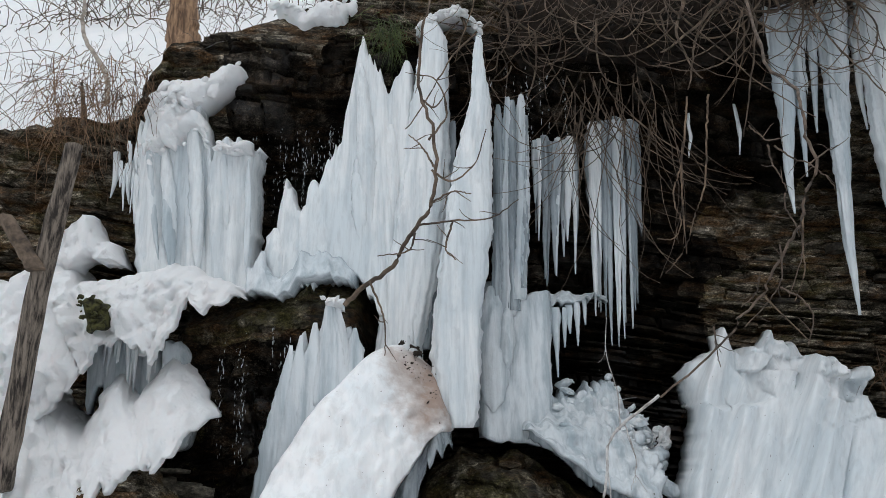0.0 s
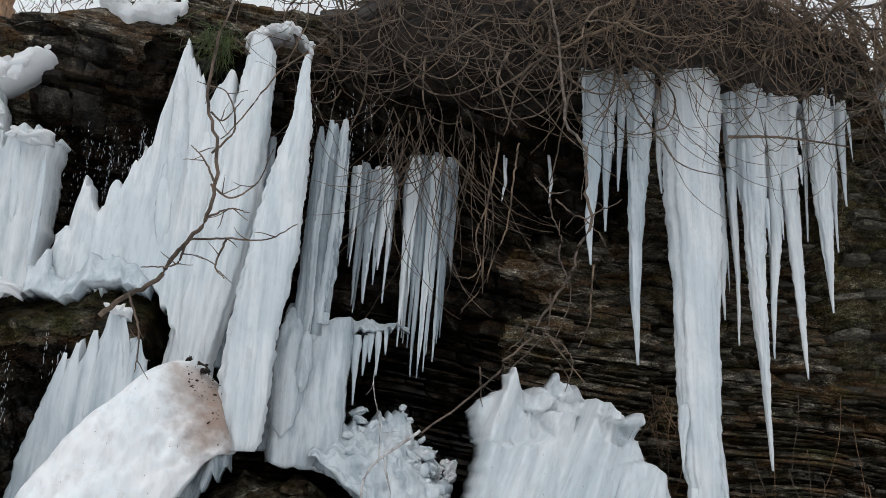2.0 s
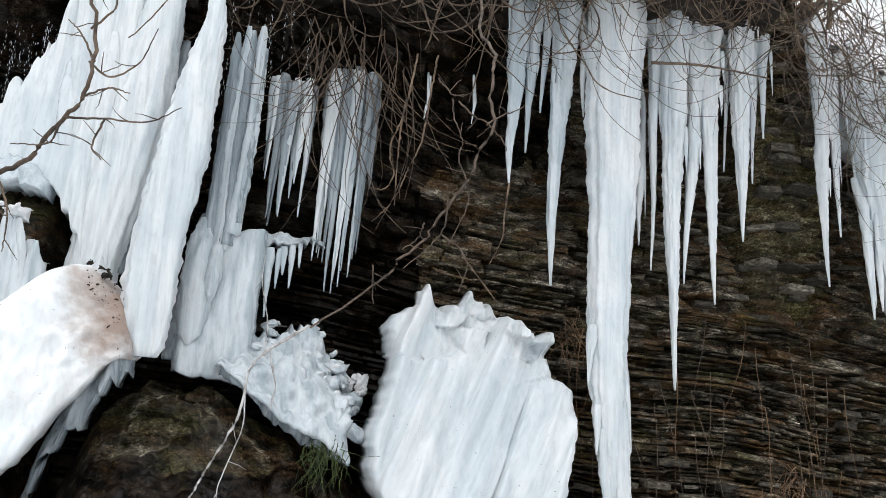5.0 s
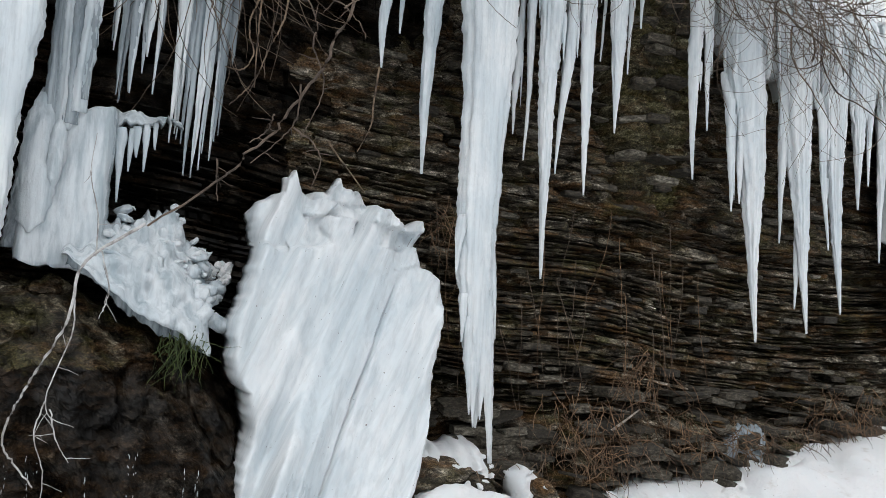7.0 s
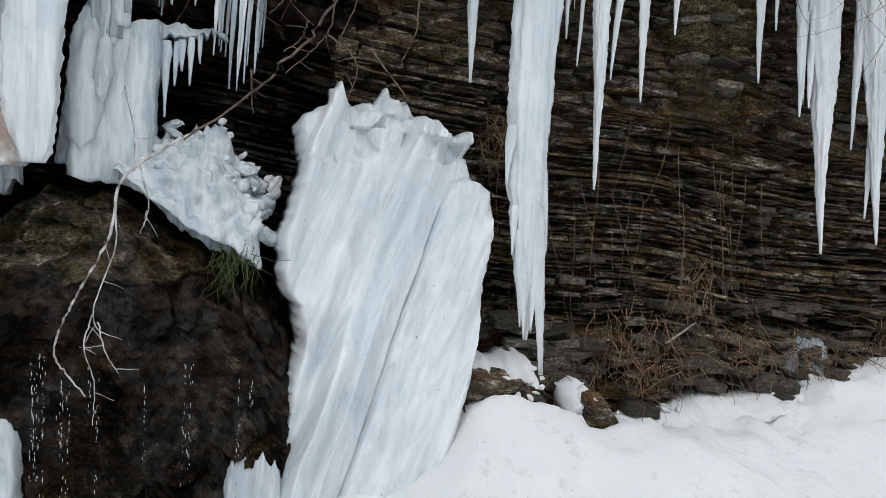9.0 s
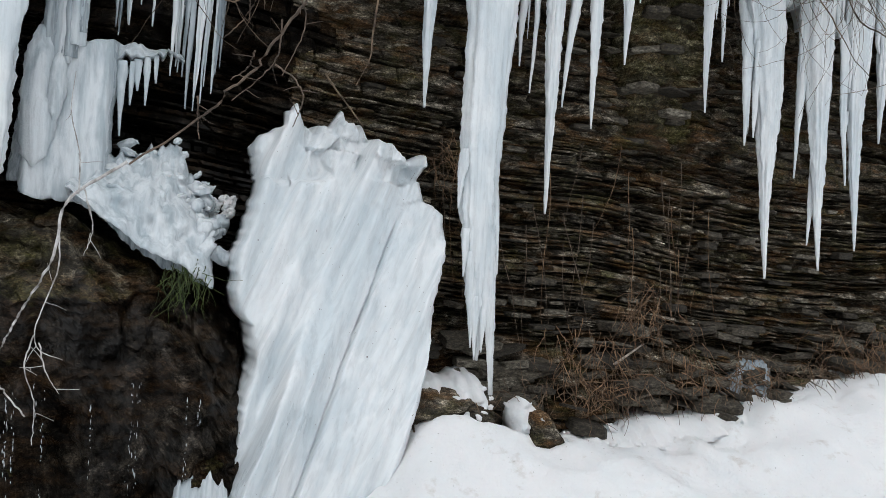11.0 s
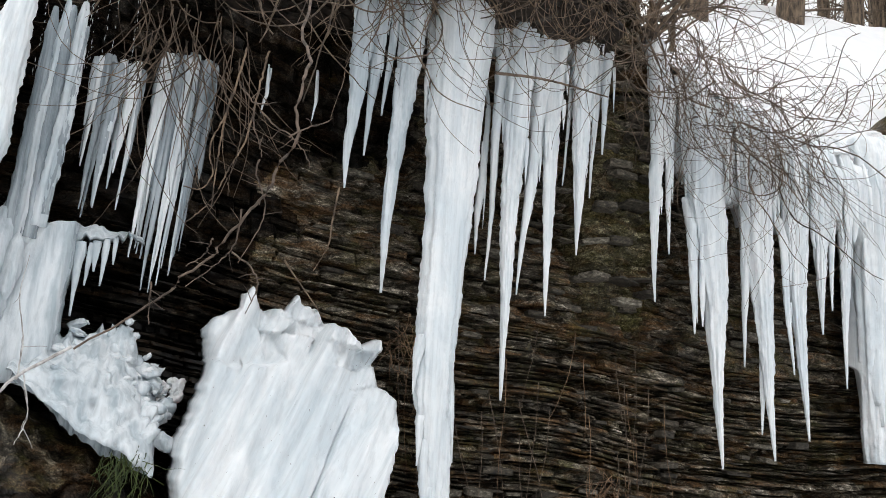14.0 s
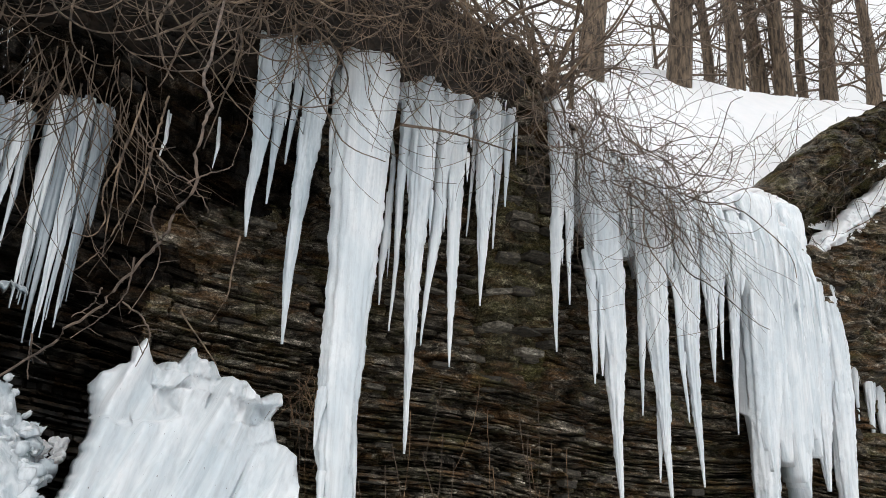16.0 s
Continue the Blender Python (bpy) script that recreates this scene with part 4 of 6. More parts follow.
sheet("mound_body", [(-1.27, 1.30, -1.2, 0.95), (-1.19, 1.56, -1.15, 0.93), (-1.07, 1.79, -1.02, 0.90), (-0.97, 1.99, -0.87, 0.92), (-0.78, 2.22, -0.72, 1.0), (-0.62, 2.40, -0.58, 1.15), (-0.45, 2.50, -0.48, 1.33), (-0.31, 2.42, -0.40, 1.5), (-0.15, 2.27, -0.28, 1.67), (-0.09, 2.03, -0.18, 1.8), (-0.04, 1.92, -0.06, 1.86)], [5.0, 5.05, 5.2, 5.3, 5.45, 5.6, 5.75, 5.75, 5.7, 5.62, 5.58], [4.75, 4.72, 4.7, 4.7, 4.75, 4.9, 5.05, 5.2, 5.35, 5.45, 5.5], 171, ICE_DIRT, mound, jag=0.004, jagb=0.03, teeth=0.0, flute=0.03, freq=2.2, slant=0.4, thick=0.5, lump=0.15, power=0.62, edge=0.10, fine=0.09, ease=0.12, wob=0.05)
sheet("ice_rim", [(-0.05, 1.91, -0.06, 1.80), (-0.13, 1.89, -0.16, 1.70), (-0.25, 1.78, -0.28, 1.50), (-0.34, 1.65, -0.40, 1.33), (-0.44, 1.48, -0.50, 1.15), (-0.52, 1.3, -0.57, 0.95), (-0.57, 1.1, -0.62, 0.72)], 5.62, 5.5, 173, ICE_GREY, mound, jag=0.02, jagb=0.12, flute=0.10, freq=8, thick=0.3, lump=0.16, fine=0.06)
dirt = thing("earth_crumbs", "brown earth crumbs fallen on the ice mound", "earth")


fall = thing("ice_fall", "small fan of white ice below the ledge", "ice fall", "frozen falls")
sheet("ice_sheet", [(-1.24, 2.27, -1.4, 1.35), (-1.2, 2.36, -1.32, 1.35), (-1.16, 2.33, -1.25, 1.35), (-1.12, 2.45, -1.18, 1.42), (-1.07, 2.48, -1.11, 1.45), (-1.03, 2.57, -1.03, 1.49), (-0.98, 2.55, -0.96, 1.56), (-0.93, 2.61, -0.89, 1.59), (-0.87, 2.62, -0.81, 1.65), (-0.82, 2.56, -0.76, 1.74), (-0.76, 2.54, -0.71, 1.85), (-0.7, 2.44, -0.68, 2.08)], 5.62, 5.52, 172, ICE_COLD_SHADE, fall, jag=0.09, flute=0.045, freq=9, edge=0.03, thick=0.2, grain=0.1, wob=0.01)
for i, p in enumerate([[(-0.9, 5.56, 2.76, 0.056), (-0.89, 5.56, 2.63, 0.08), (-0.88, 5.56, 2.32, 0.236), (-0.88, 5.56, 2.01, 0.294)], [(-1.18, 5.56, 2.43, 0.02), (-1.19, 5.56, 2.28, 0.071), (-1.25, 5.56, 1.86, 0.154), (-1.33, 5.56, 1.34, 0.188)], [(-1.02, 5.56, 2.59, 0.032), (-1.03, 5.56, 2.32, 0.142), (-1.04, 5.56, 1.93, 0.216), (-1.06, 5.56, 1.49, 0.227)], [(-0.85, 5.56, 2.69, 0.032), (-0.83, 5.56, 2.47, 0.119), (-0.8, 5.56, 2.08, 0.233)], [(-1.1, 5.56, 2.5, 0.024), (-1.11, 5.56, 2.24, 0.118), (-1.15, 5.56, 1.86, 0.193), (-1.21, 5.56, 1.42, 0.226)], [(-0.74, 5.56, 2.55, 0.032), (-0.74, 5.56, 2.39, 0.118), (-0.75, 5.56, 2.16, 0.156)]]):
    part("ice_blade", *column_mesh(p, 470 + i, ripple=0.2, flat=0.3), ICE_COLD_SHADE, fall)
apron = thing("ice_apron", "crusted ice apron arching over the boulder", "ice apron")
# apron body in the darker ice, its shade painted into the colour
sheet("apron_body", [(0.46, 2.0, 0.46, 1.82), (0.56, 2.0, 0.55, 1.78), (0.68, 2.12, 0.66, 1.71), (0.80, 2.20, 0.80, 1.60), (0.93, 2.20, 0.93, 1.50), (1.05, 2.23, 1.03, 1.43), (1.18, 2.20, 1.16, 1.37), (1.30, 2.06, 1.28, 1.32), (1.41, 1.84, 1.38, 1.24), (1.49, 1.62, 1.46, 1.19)], 6.42, 5.72, 175, ICE_COLD_SHADE, apron, jag=0.10, jagb=0.02, teeth=0.5, flute=0.03, lump=0.46, thick=0.3, power=0.8, fine=0.17, edge=0.06, ragged=0.06)
sheet("ice_fringe", [(0.50, 1.87, 0.50, 1.79), (0.58, 1.84, 0.57, 1.75), (0.68, 1.77, 0.67, 1.68), (0.87, 1.61, 0.86, 1.52), (1.05, 1.48, 1.03, 1.40), (1.28, 1.37, 1.26, 1.29), (1.42, 1.29, 1.4, 1.21)], 5.84, 5.86, 174, ICE_GREY, apron, thick=0.15, jag=0.02, jagb=0.03, teeth=0.5, flute=0.07, freq=12, edge=0.03)


def lumps(parent, count, rows, y0, y1, seed, size, mat, name="ice_lump", crisp=1.0, flat=1.0, skew=0.0, v0=0.0, v1=1.0, wide=1.25):
    r = np.random.RandomState(seed)
    rows = np.array(rows)
    shapes = []
    for k in range(6):
        bm = bmesh.new()
        bmesh.ops.create_icosphere(bm, subdivisions=3, radius=0.6)
        for vtx in bm.verts:
            c = vtx.co
            vtx.co = c * (0.95 - 0.6 * crisp + 1.2 * crisp * float(fbm(c.x * 3.2 + 7 * k, c.y * 3.2 + 5, c.z * 3.2 + 5, 2, seed)))
        me = bpy.data.meshes.new(name)
        bm.to_mesh(me)
        bm.free()
        me.materials.append(mat)
        me.polygons.foreach_set("use_smooth", [True] * len(me.polygons))
        shapes.append(me)
    for i in range(count):
        u, v = r.uniform(0, len(rows) - 1.001), r.uniform(v0, v1)
        a = rows[int(u)] + (rows[int(u) + 1] - rows[int(u)]) * (u % 1)
        ob = new(name, shapes[i % 6])
        ob.parent = parent
        s = size * (r.uniform(0.4, 1.5) if not skew else math.exp(skew * r.normal() * 0.6))
        v = v if not skew else v * v
        ob.location = (a[0] + (a[2] - a[0]) * v, y0 + (y1 - y0) * v - 0.03, a[1] + (a[3] - a[1]) * v)
        ob.rotation_euler = r.uniform(-1.2, 1.2, 3) * flat ** 2
        ob.scale = (s * r.uniform(0.7, 1.5) * wide / 1.1, s, s * flat * r.uniform(0.5, 1.0))


KNOBS = [(0.72, 2.17, 0.74, 1.86), (0.93, 2.25, 0.96, 1.66), (1.17, 2.27, 1.19, 1.52), (1.31, 2.12, 1.37, 1.42), (1.41, 1.94, 1.47, 1.32), (1.55, 1.72, 1.53, 1.2)]
lumps(apron, 34, KNOBS, 6.46, 5.90, 5, 0.10, ICE_COLD_SHADE, "ice_lump", 0.9, 0.9, 0.0, 0.12, 0.9, 1.1)
lumps(apron, 34, KNOBS, 6.44, 5.88, 15, 0.05, ICE, "ice_lump", 1.0, 0.8, 0.0, -0.05, 0.6, 1.3)
lumps(apron, 30, [(1.42, 1.80, 1.46, 1.58), (1.64, 1.94, 1.60, 1.74)], 6.5, 6.42, 6, 0.05, SNOW)

lumps(dirt, 7, [(-0.42, 2.48, -0.4, 2.43), (-0.35, 2.48, -0.34, 2.4), (-0.29, 2.42, -0.28, 2.36)], 5.74, 5.66, 9, 0.03, EARTH, "clod", 1.3, 0.7)
lumps(dirt, 60, [(-0.43, 2.49, -0.39, 2.29), (-0.33, 2.44, -0.3, 2.1), (-0.23, 2.34, -0.22, 1.99), (-0.14, 2.24, -0.15, 2.06)], 5.70, 5.50, 7, 0.007, EARTH, "crumb", 1.3, 0.8, 0.6)

fall = thing("ice_fall", "low spiky ice fan at the foot of the slab", "ice fall", "frozen falls")
sheet("ice_sheet", [(1.21, -0.1, 1.19, -0.46), (1.25, 0.01, 1.24, -0.46), (1.29, 0.05, 1.29, -0.47), (1.36, 0.04, 1.36, -0.47), (1.43, 0.07, 1.43, -0.48), (1.5, 0.04, 1.51, -0.49), (1.57, -0.05, 1.59, -0.5)], 5.3, 5.2, 176, ICE_COLD_SHADE, fall, jag=0.12, flute=0.05, freq=9, edge=0.03, thick=0.25, grain=0.1, wob=0.01)
sheet("mound_foot", [(-0.37, 0.67, -0.28, -0.39), (-0.22, 0.51, -0.14, -0.4), (-0.1, 0.36, -0.03, -0.41), (-0.02, 0.33, 0.05, -0.42), (0.04, 0.13, 0.08, -0.43)], 5.35, 5.05, 177, ICE_COLD_SHADE, mound, jag=0.03, jagb=0.0, flute=0.05, freq=4, thick=0.3, lump=0.1, wob=0.04)
glaze = thing("ice_glaze", "thin bluish ice glaze over a rock at the cliff's foot", "ice glaze")
sheet("ice_sheet", [(6.09, 0.46, 5.98, 0.39), (6.25, 0.62, 6.09, 0.28), (6.47, 0.64, 6.37, 0.24), (6.68, 0.58, 6.58, 0.25)], 5.98, 5.85, 178, ICE_GREY, glaze, jag=0.03, jagb=0.03, flute=0.05, freq=8, thick=0.15, fine=0.05, ragged=0.05)

# leaning slab
slab = thing("ice_slab", "big leaning white ice slab with broken crown", "ice slab")


def slab_mesh(left, right, crest, foot, seed):
    """A leaning slab between two edge lines (x, z), with a broken crest and slanting ridges."""
    L, R, C = np.array(left), np.array(right), np.array(crest)
    nu, nv = 170, 230
    u = np.linspace(0, 1, nu)
    zt = np.interp(u, (C[:, 0] - C[0, 0]) / (C[-1, 0] - C[0, 0]), C[:, 1]) + 0.035 * (fbm(u * 34, 0, 0, 3, seed) - 0.5)
    V = np.linspace(0, 1, nv)[None] ** 1.0
    Z = zt[:, None] + (foot - zt[:, None]) * V
    xl, xr = np.interp(Z, L[::-1, 1], L[::-1, 0]), np.interp(Z, R[::-1, 1], R[::-1, 0])
    U = u[:, None]
    X = xl + (xr - xl) * U
    D = zt[:, None] - Z
    Y = np.interp(Z, (foot, 2.4), (5.30, 6.05))
    q = X - 0.42 * Z + 0.05 * (vn(Z * 1.4, X * 0.7, 0, seed + 1) - 0.5) + 0.02 * (vn(Z * 6, X * 2, 0, seed + 2) - 0.5)
    for k, (q0, a, w) in enumerate(((0.92, 0.07, 0.16), (1.20, 0.06, 0.15), (1.41, 0.05, 0.14), (1.64, 0.15, 0.20), (1.85, 0.05, 0.12), (2.30, 0.08, 0.17), (2.50, 0.06, 0.14), (2.66, 0.05, 0.1))):
        d = q - q0
        fade = sm(0.15, 0.6, vn(Z * 0.9 + k * 3.3, 0.5, 0, seed + 3 + k)) * 0.8 + 0.2
        Y = Y - 2.1 * a * fade * np.where(d < 0, np.exp(-(d / 0.035) ** 2), np.exp(-(d / w) ** 2))
    Y = Y + 0.05 * np.exp(-((q - 2.06) / 0.012) ** 2) * (1 - sm(1.6, 1.9, Z)) - 0.03 * sm(0.0, 0.03, q - 2.06) * (1 - sm(0.05, 0.3, q - 2.06))
    block = (1 - sm(2.15, 2.35, X)) * sm(-0.03, 0.02, Z - 2.02 - 0.25 * np.clip(X - 2.1, 0, 1) - 0.05 * (vn(X * 9, 0, 0, seed + 20) - 0.5))
    Y = Y + 0.13 * block
    rubble = (1 - sm(0.12, 0.5, D)) * sm(1.95, 2.2, X)
    cellx, cellz = X * 5.5 + 0.8 * vn(X * 5, Z * 5, 0, seed + 27), Z * 6.0 + 0.8 * vn(X * 5, Z * 5, 9.0, seed + 28)
    Y = Y - rubble * (0.24 * (fbm(X * 5.5, Z * 5.0, 0, 4, seed + 21) - 0.5) + 0.20 * (h3(np.floor(cellx), np.floor(cellz), np.floor(cellz * 0), seed + 29) - 0.5))
    Y = Y - 0.10 * (fbm(X * 2.6, Z * 1.6, 0, 3, seed + 22) - 0.5) - 0.035 * (fbm(q * 9, Z * 2.2, 0, 4, seed + 23) - 0.5) - 0.018 * (fbm(X * 16, Z * 14, 0, 3, seed + 24) - 0.5)
    e = np.clip(np.minimum(U, 1 - U) * 1.45 / 0.07, 0, 1)
    t = np.clip(D / 0.05, 0, 1)
    Y = Y + 0.22 * (1 - np.sqrt(1 - (1 - e) ** 2)) + 0.12 * (1 - np.sqrt(1 - (1 - t) ** 2))
    X = X + (1 - e) * (0.05 * (fbm(Z * 7, U, 0, 4, seed + 25) - 0.5) + 0.02 * (vn(Z * 34, U, 0, seed + 26) - 0.5))
    front = np.stack([X, Y, Z], -1).reshape(-1, 3)
    back = front + np.stack([0 * X, np.minimum(0.30 + 0 * Y, 0.10 + 0.4 * D), 0 * Z], -1).reshape(-1, 3)
    f, N = quads(nu, nv), nu * nv
    F = [tuple(a) for a in f[:, ::-1]] + [tuple(a + N) for a in f]
    rim = [i * nv for i in range(nu)] + [(nu - 1) * nv + j for j in range(1, nv)] + [i * nv + nv - 1 for i in range(nu - 2, -1, -1)] + list(range(nv - 2, 0, -1))
    F += [(a, b, b + N, a + N) for a, b in zip(rim, rim[1:] + rim[:1])]
    return np.concatenate([front, back]), F


part("slab_body", *slab_mesh([(1.71, 2.3), (1.75, 2.01), (1.68, 1.76), (1.58, 1.49), (1.55, 1.22), (1.57, 1.06), (1.66, 0.97), (1.69, 0.71), (1.61, 0.36), (1.49, -0.13), (1.44, -0.65)],
                             [(3.08, 2.27), (3.03, 2.09), (3.06, 1.93), (3.2, 1.83), (3.18, 1.68), (3.19, 1.52), (3.14, 1.33), (3.06, 0.98), (3.01, 0.73), (2.96, 0.54), (2.87, 0.21), (2.78, -0.01), (2.7, -0.23), (2.6, -0.65)],
                             [(1.71, 2.3), (1.77, 2.37), (1.88, 2.43), (1.94, 2.46), (1.95, 2.58), (1.98, 2.56), (2.02, 2.63), (2.06, 2.52), (2.1, 2.48), (2.29, 2.48), (2.36, 2.6), (2.4, 2.54), (2.48, 2.53), (2.55, 2.46), (2.58, 2.39), (2.73, 2.36), (2.78, 2.28), (2.91, 2.26), (3.05, 2.31), (3.08, 2.27)], -0.65, 181), ICE_SLAB, slab)

# the overhang's icicles
band = thing("ice_cornice", "thin grey-white ice crust along the overhang's lip", "ice crust")
sheet("ice_crust", [(2.61, 5.52, 2.61, 5.22), (2.86, 5.54, 2.82, 5.25), (3.17, 5.68, 3.12, 5.31), (3.45, 5.54, 3.4, 5.07), (3.68, 5.59, 3.62, 4.99), (3.98, 5.54, 3.9, 5.09), (4.34, 5.6, 4.25, 5.09), (4.71, 5.67, 4.61, 5.21), (5.02, 5.7, 4.92, 5.26), (5.33, 5.59, 5.22, 5.21)], 6.1, 5.98, 191, ICE_COLD_SHADE, band, thick=0.2, jag=0.05, jagb=0.06, flute=0.05, freq=7)
fall = thing("icicle_column", "largest white icicle reaching from lip to ground", "icicle", "icicles under the overhang")
part("shaft", *column_mesh([(3.53, 5.95, 5.75, 0.42), (3.53, 5.85, 5.39, 0.511), (3.52, 5.85, 4.88, 0.56), (3.49, 5.85, 4.23, 0.476), (3.46, 5.85, 3.52, 0.404), (3.45, 5.85, 2.76, 0.363), (3.44, 5.85, 2.23, 0.345), (3.45, 5.85, 2.15, 0.307), (3.46, 5.85, 1.74, 0.288), (3.48, 5.85, 1.39, 0.233), (3.49, 5.85, 1.08, 0.152), (3.5, 5.85, 0.85, 0.071), (3.51, 5.85, 0.69, 0.018)], 201, ripple=0.10, turns=6), ICE, fall)
for i, p in enumerate([[(3.51, 5.8, 1.75, 0.134), (3.56, 5.8, 1.3, 0.116), (3.59, 5.8, 1.04, 0.098), (3.61, 5.8, 0.68, 0.053), (3.65, 5.8, 0.12, 0.013)], [(3.32, 5.8, 2.36, 0.116), (3.28, 5.8, 2.13, 0.062), (3.26, 5.8, 1.89, 0.013)], [(3.37, 5.8, 1.56, 0.097), (3.39, 5.8, 1.17, 0.071), (3.43, 5.8, 0.8, 0.013)], [(3.5, 5.8, 1.39, 0.107), (3.52, 5.8, 1.04, 0.071), (3.52, 5.8, 0.76, 0.013)], [(3.33, 5.8, 1.74, 0.071), (3.33, 5.8, 1.52, 0.044), (3.32, 5.8, 1.36, 0.013)], [(3.54, 5.8, 2.15, 0.072), (3.58, 5.8, 1.84, 0.045), (3.62, 5.8, 1.39, 0.013)], [(3.44, 5.8, 1.21, 0.089), (3.45, 5.8, 0.95, 0.053), (3.46, 5.8, 0.7, 0.013)]]):
    part("icicle", *column_mesh(p, 202 + i, ripple=0.2), ICE, fall)
icicle([(2.66, 5.95, 5.39, 0.232), (2.65, 5.95, 4.9, 0.198), (2.63, 5.95, 4.25, 0.125), (2.59, 5.95, 3.74, 0.056), (2.61, 5.95, 3.47, 0.014)], 300, "greyish white icicle under the root-grown lip", ICE_COLD_SHADE)
icicle([(2.81, 5.98, 5.4, 0.204), (2.8, 5.98, 4.82, 0.129), (2.78, 5.98, 4.23, 0.058), (2.76, 5.98, 3.78, 0.014)], 301, "greyish white icicle under the root-grown lip", ICE_COLD_SHADE)
icicle([(2.97, 5.95, 5.46, 0.143), (2.93, 5.95, 4.83, 0.079), (2.87, 5.95, 4.14, 0.014)], 302, "greyish white icicle under the root-grown lip", ICE_COLD_SHADE)
icicle([(3.1, 5.9, 5.51, 0.276), (3.08, 5.9, 4.94, 0.239), (2.99, 5.9, 3.98, 0.143), (2.95, 5.9, 3.28, 0.083), (2.95, 5.9, 2.66, 0.018)], 303, "greyish white icicle under the root-grown lip", ICE_COLD_SHADE)
icicle([(4.05, 6.02, 5.39, 0.233), (3.98, 6.02, 4.58, 0.112), (3.97, 6.02, 3.88, 0.069), (3.93, 6.02, 2.9, 0.014)], 304, "long white icicle tapering to a fine tip", ICE)
icicle([(4.19, 5.95, 5.44, 0.317), (4.13, 5.95, 4.57, 0.265), (4.1, 5.95, 3.77, 0.177), (4.1, 5.95, 2.83, 0.104), (4.1, 5.95, 1.9, 0.018)], 305, "long white icicle tapering to a fine tip", ICE)
icicle([(4.43, 6.0, 5.45, 0.246), (4.39, 6.0, 4.63, 0.186), (4.33, 6.0, 3.81, 0.11), (4.22, 6.0, 2.81, 0.014)], 306, "long white icicle tapering to a fine tip", ICE)
icicle([(4.6, 5.97, 5.52, 0.236), (4.51, 5.97, 4.53, 0.185), (4.49, 5.97, 3.56, 0.109), (4.5, 5.97, 2.65, 0.014)], 307, "long white icicle tapering to a fine tip", ICE)
icicle([(4.8, 6.05, 5.42, 0.087), (4.73, 6.05, 4.53, 0.042), (4.68, 6.05, 3.89, 0.015)], 308, "long white icicle tapering to a fine tip", ICE)
icicle([(4.86, 5.95, 5.55, 0.302), (4.83, 5.95, 4.9, 0.231), (4.81, 5.95, 4.12, 0.132), (4.79, 5.95, 3.23, 0.015)], 309, "short white icicle near the rock corner", ICE)
icicle([(5.16, 6.0, 5.45, 0.142), (5.11, 6.0, 4.85, 0.075), (5.07, 6.0, 4.25, 0.016)], 310, "short white icicle near the rock corner", ICE)
icicle([(5.1, 6.05, 5.53, 0.132), (5.04, 6.05, 4.63, 0.064), (4.98, 6.05, 3.82, 0.015)], 311, "short white icicle near the rock corner", ICE)
icicle([(3.27, 5.92, 4.87, 0.1), (3.24, 5.92, 4.54, 0.059), (3.25, 5.92, 4.15, 0.015)], 312, "small thin icicle beside the largest one", ICE)
icicle([(3.8, 5.92, 5.07, 0.123), (3.76, 5.92, 4.4, 0.07), (3.76, 5.92, 3.86, 0.015)], 313, "small thin icicle beside the largest one", ICE)
icicle([(3.92, 6.1, 4.44, 0.041), (3.88, 6.1, 3.68, 0.089), (3.85, 6.1, 3.43, 0.049), (3.85, 6.1, 3.13, 0.015)], 314, "small thin icicle beside the largest one", ICE)
icicle([(5.7, 5.95, 5.32, 0.25), (5.7, 5.95, 4.74, 0.189), (5.66, 5.95, 3.81, 0.097), (5.66, 5.95, 2.91, 0.016)], 315, "slim white icicle behind drooping twigs", ICE)
icicle([(5.87, 6.0, 5.04, 0.125), (5.85, 6.0, 4.08, 0.066), (5.86, 6.0, 3.4, 0.016)], 316, "slim white icicle behind drooping twigs", ICE)
icicle([(6.07, 6.05, 5.04, 0.116), (6.11, 6.05, 4.44, 0.08), (6.11, 6.05, 3.91, 0.017)], 317, "long white icicle below the snowy lip", ICE)
icicle([(6.2, 6.0, 5.14, 0.29), (6.26, 6.0, 4.63, 0.424), (6.34, 6.0, 3.76, 0.414), (6.42, 6.0, 2.92, 0.23), (6.44, 6.0, 2.27, 0.14), (6.51, 6.0, 1.43, 0.021)], 318, "long white icicle below the snowy lip", ICE)
icicle([(6.11, 5.98, 3.72, 0.121), (6.13, 5.98, 3.21, 0.087), (6.15, 5.98, 2.66, 0.016)], 319, "long white icicle below the snowy lip", ICE)
icicle([(6.25, 5.97, 3.56, 0.099), (6.24, 5.97, 3.01, 0.065), (6.24, 5.97, 2.74, 0.016)], 320, "long white icicle below the snowy lip", ICE)
icicle([(6.87, 6.05, 4.9, 0.179), (6.88, 6.05, 4.03, 0.175), (6.85, 6.05, 3.2, 0.091), (6.84, 6.05, 2.41, 0.017)], 321, "white icicle in a ragged cluster", ICE)
icicle([(7.02, 6.0, 4.85, 0.299), (7.0, 6.0, 3.86, 0.348), (7.04, 6.0, 2.87, 0.192), (7.1, 6.0, 2.21, 0.111), (7.16, 6.0, 1.53, 0.022)], 322, "white icicle in a ragged cluster", ICE)
icicle([(7.09, 6.05, 3.23, 0.149), (7.08, 6.05, 2.43, 0.09), (7.05, 6.05, 1.77, 0.016)], 323, "white icicle in a ragged cluster", ICE)
icicle([(7.54, 6.05, 4.71, 0.306), (7.54, 6.05, 3.83, 0.299), (7.57, 6.05, 2.93, 0.163), (7.66, 6.05, 1.74, 0.023)], 324, "white icicle in a ragged cluster", ICE)
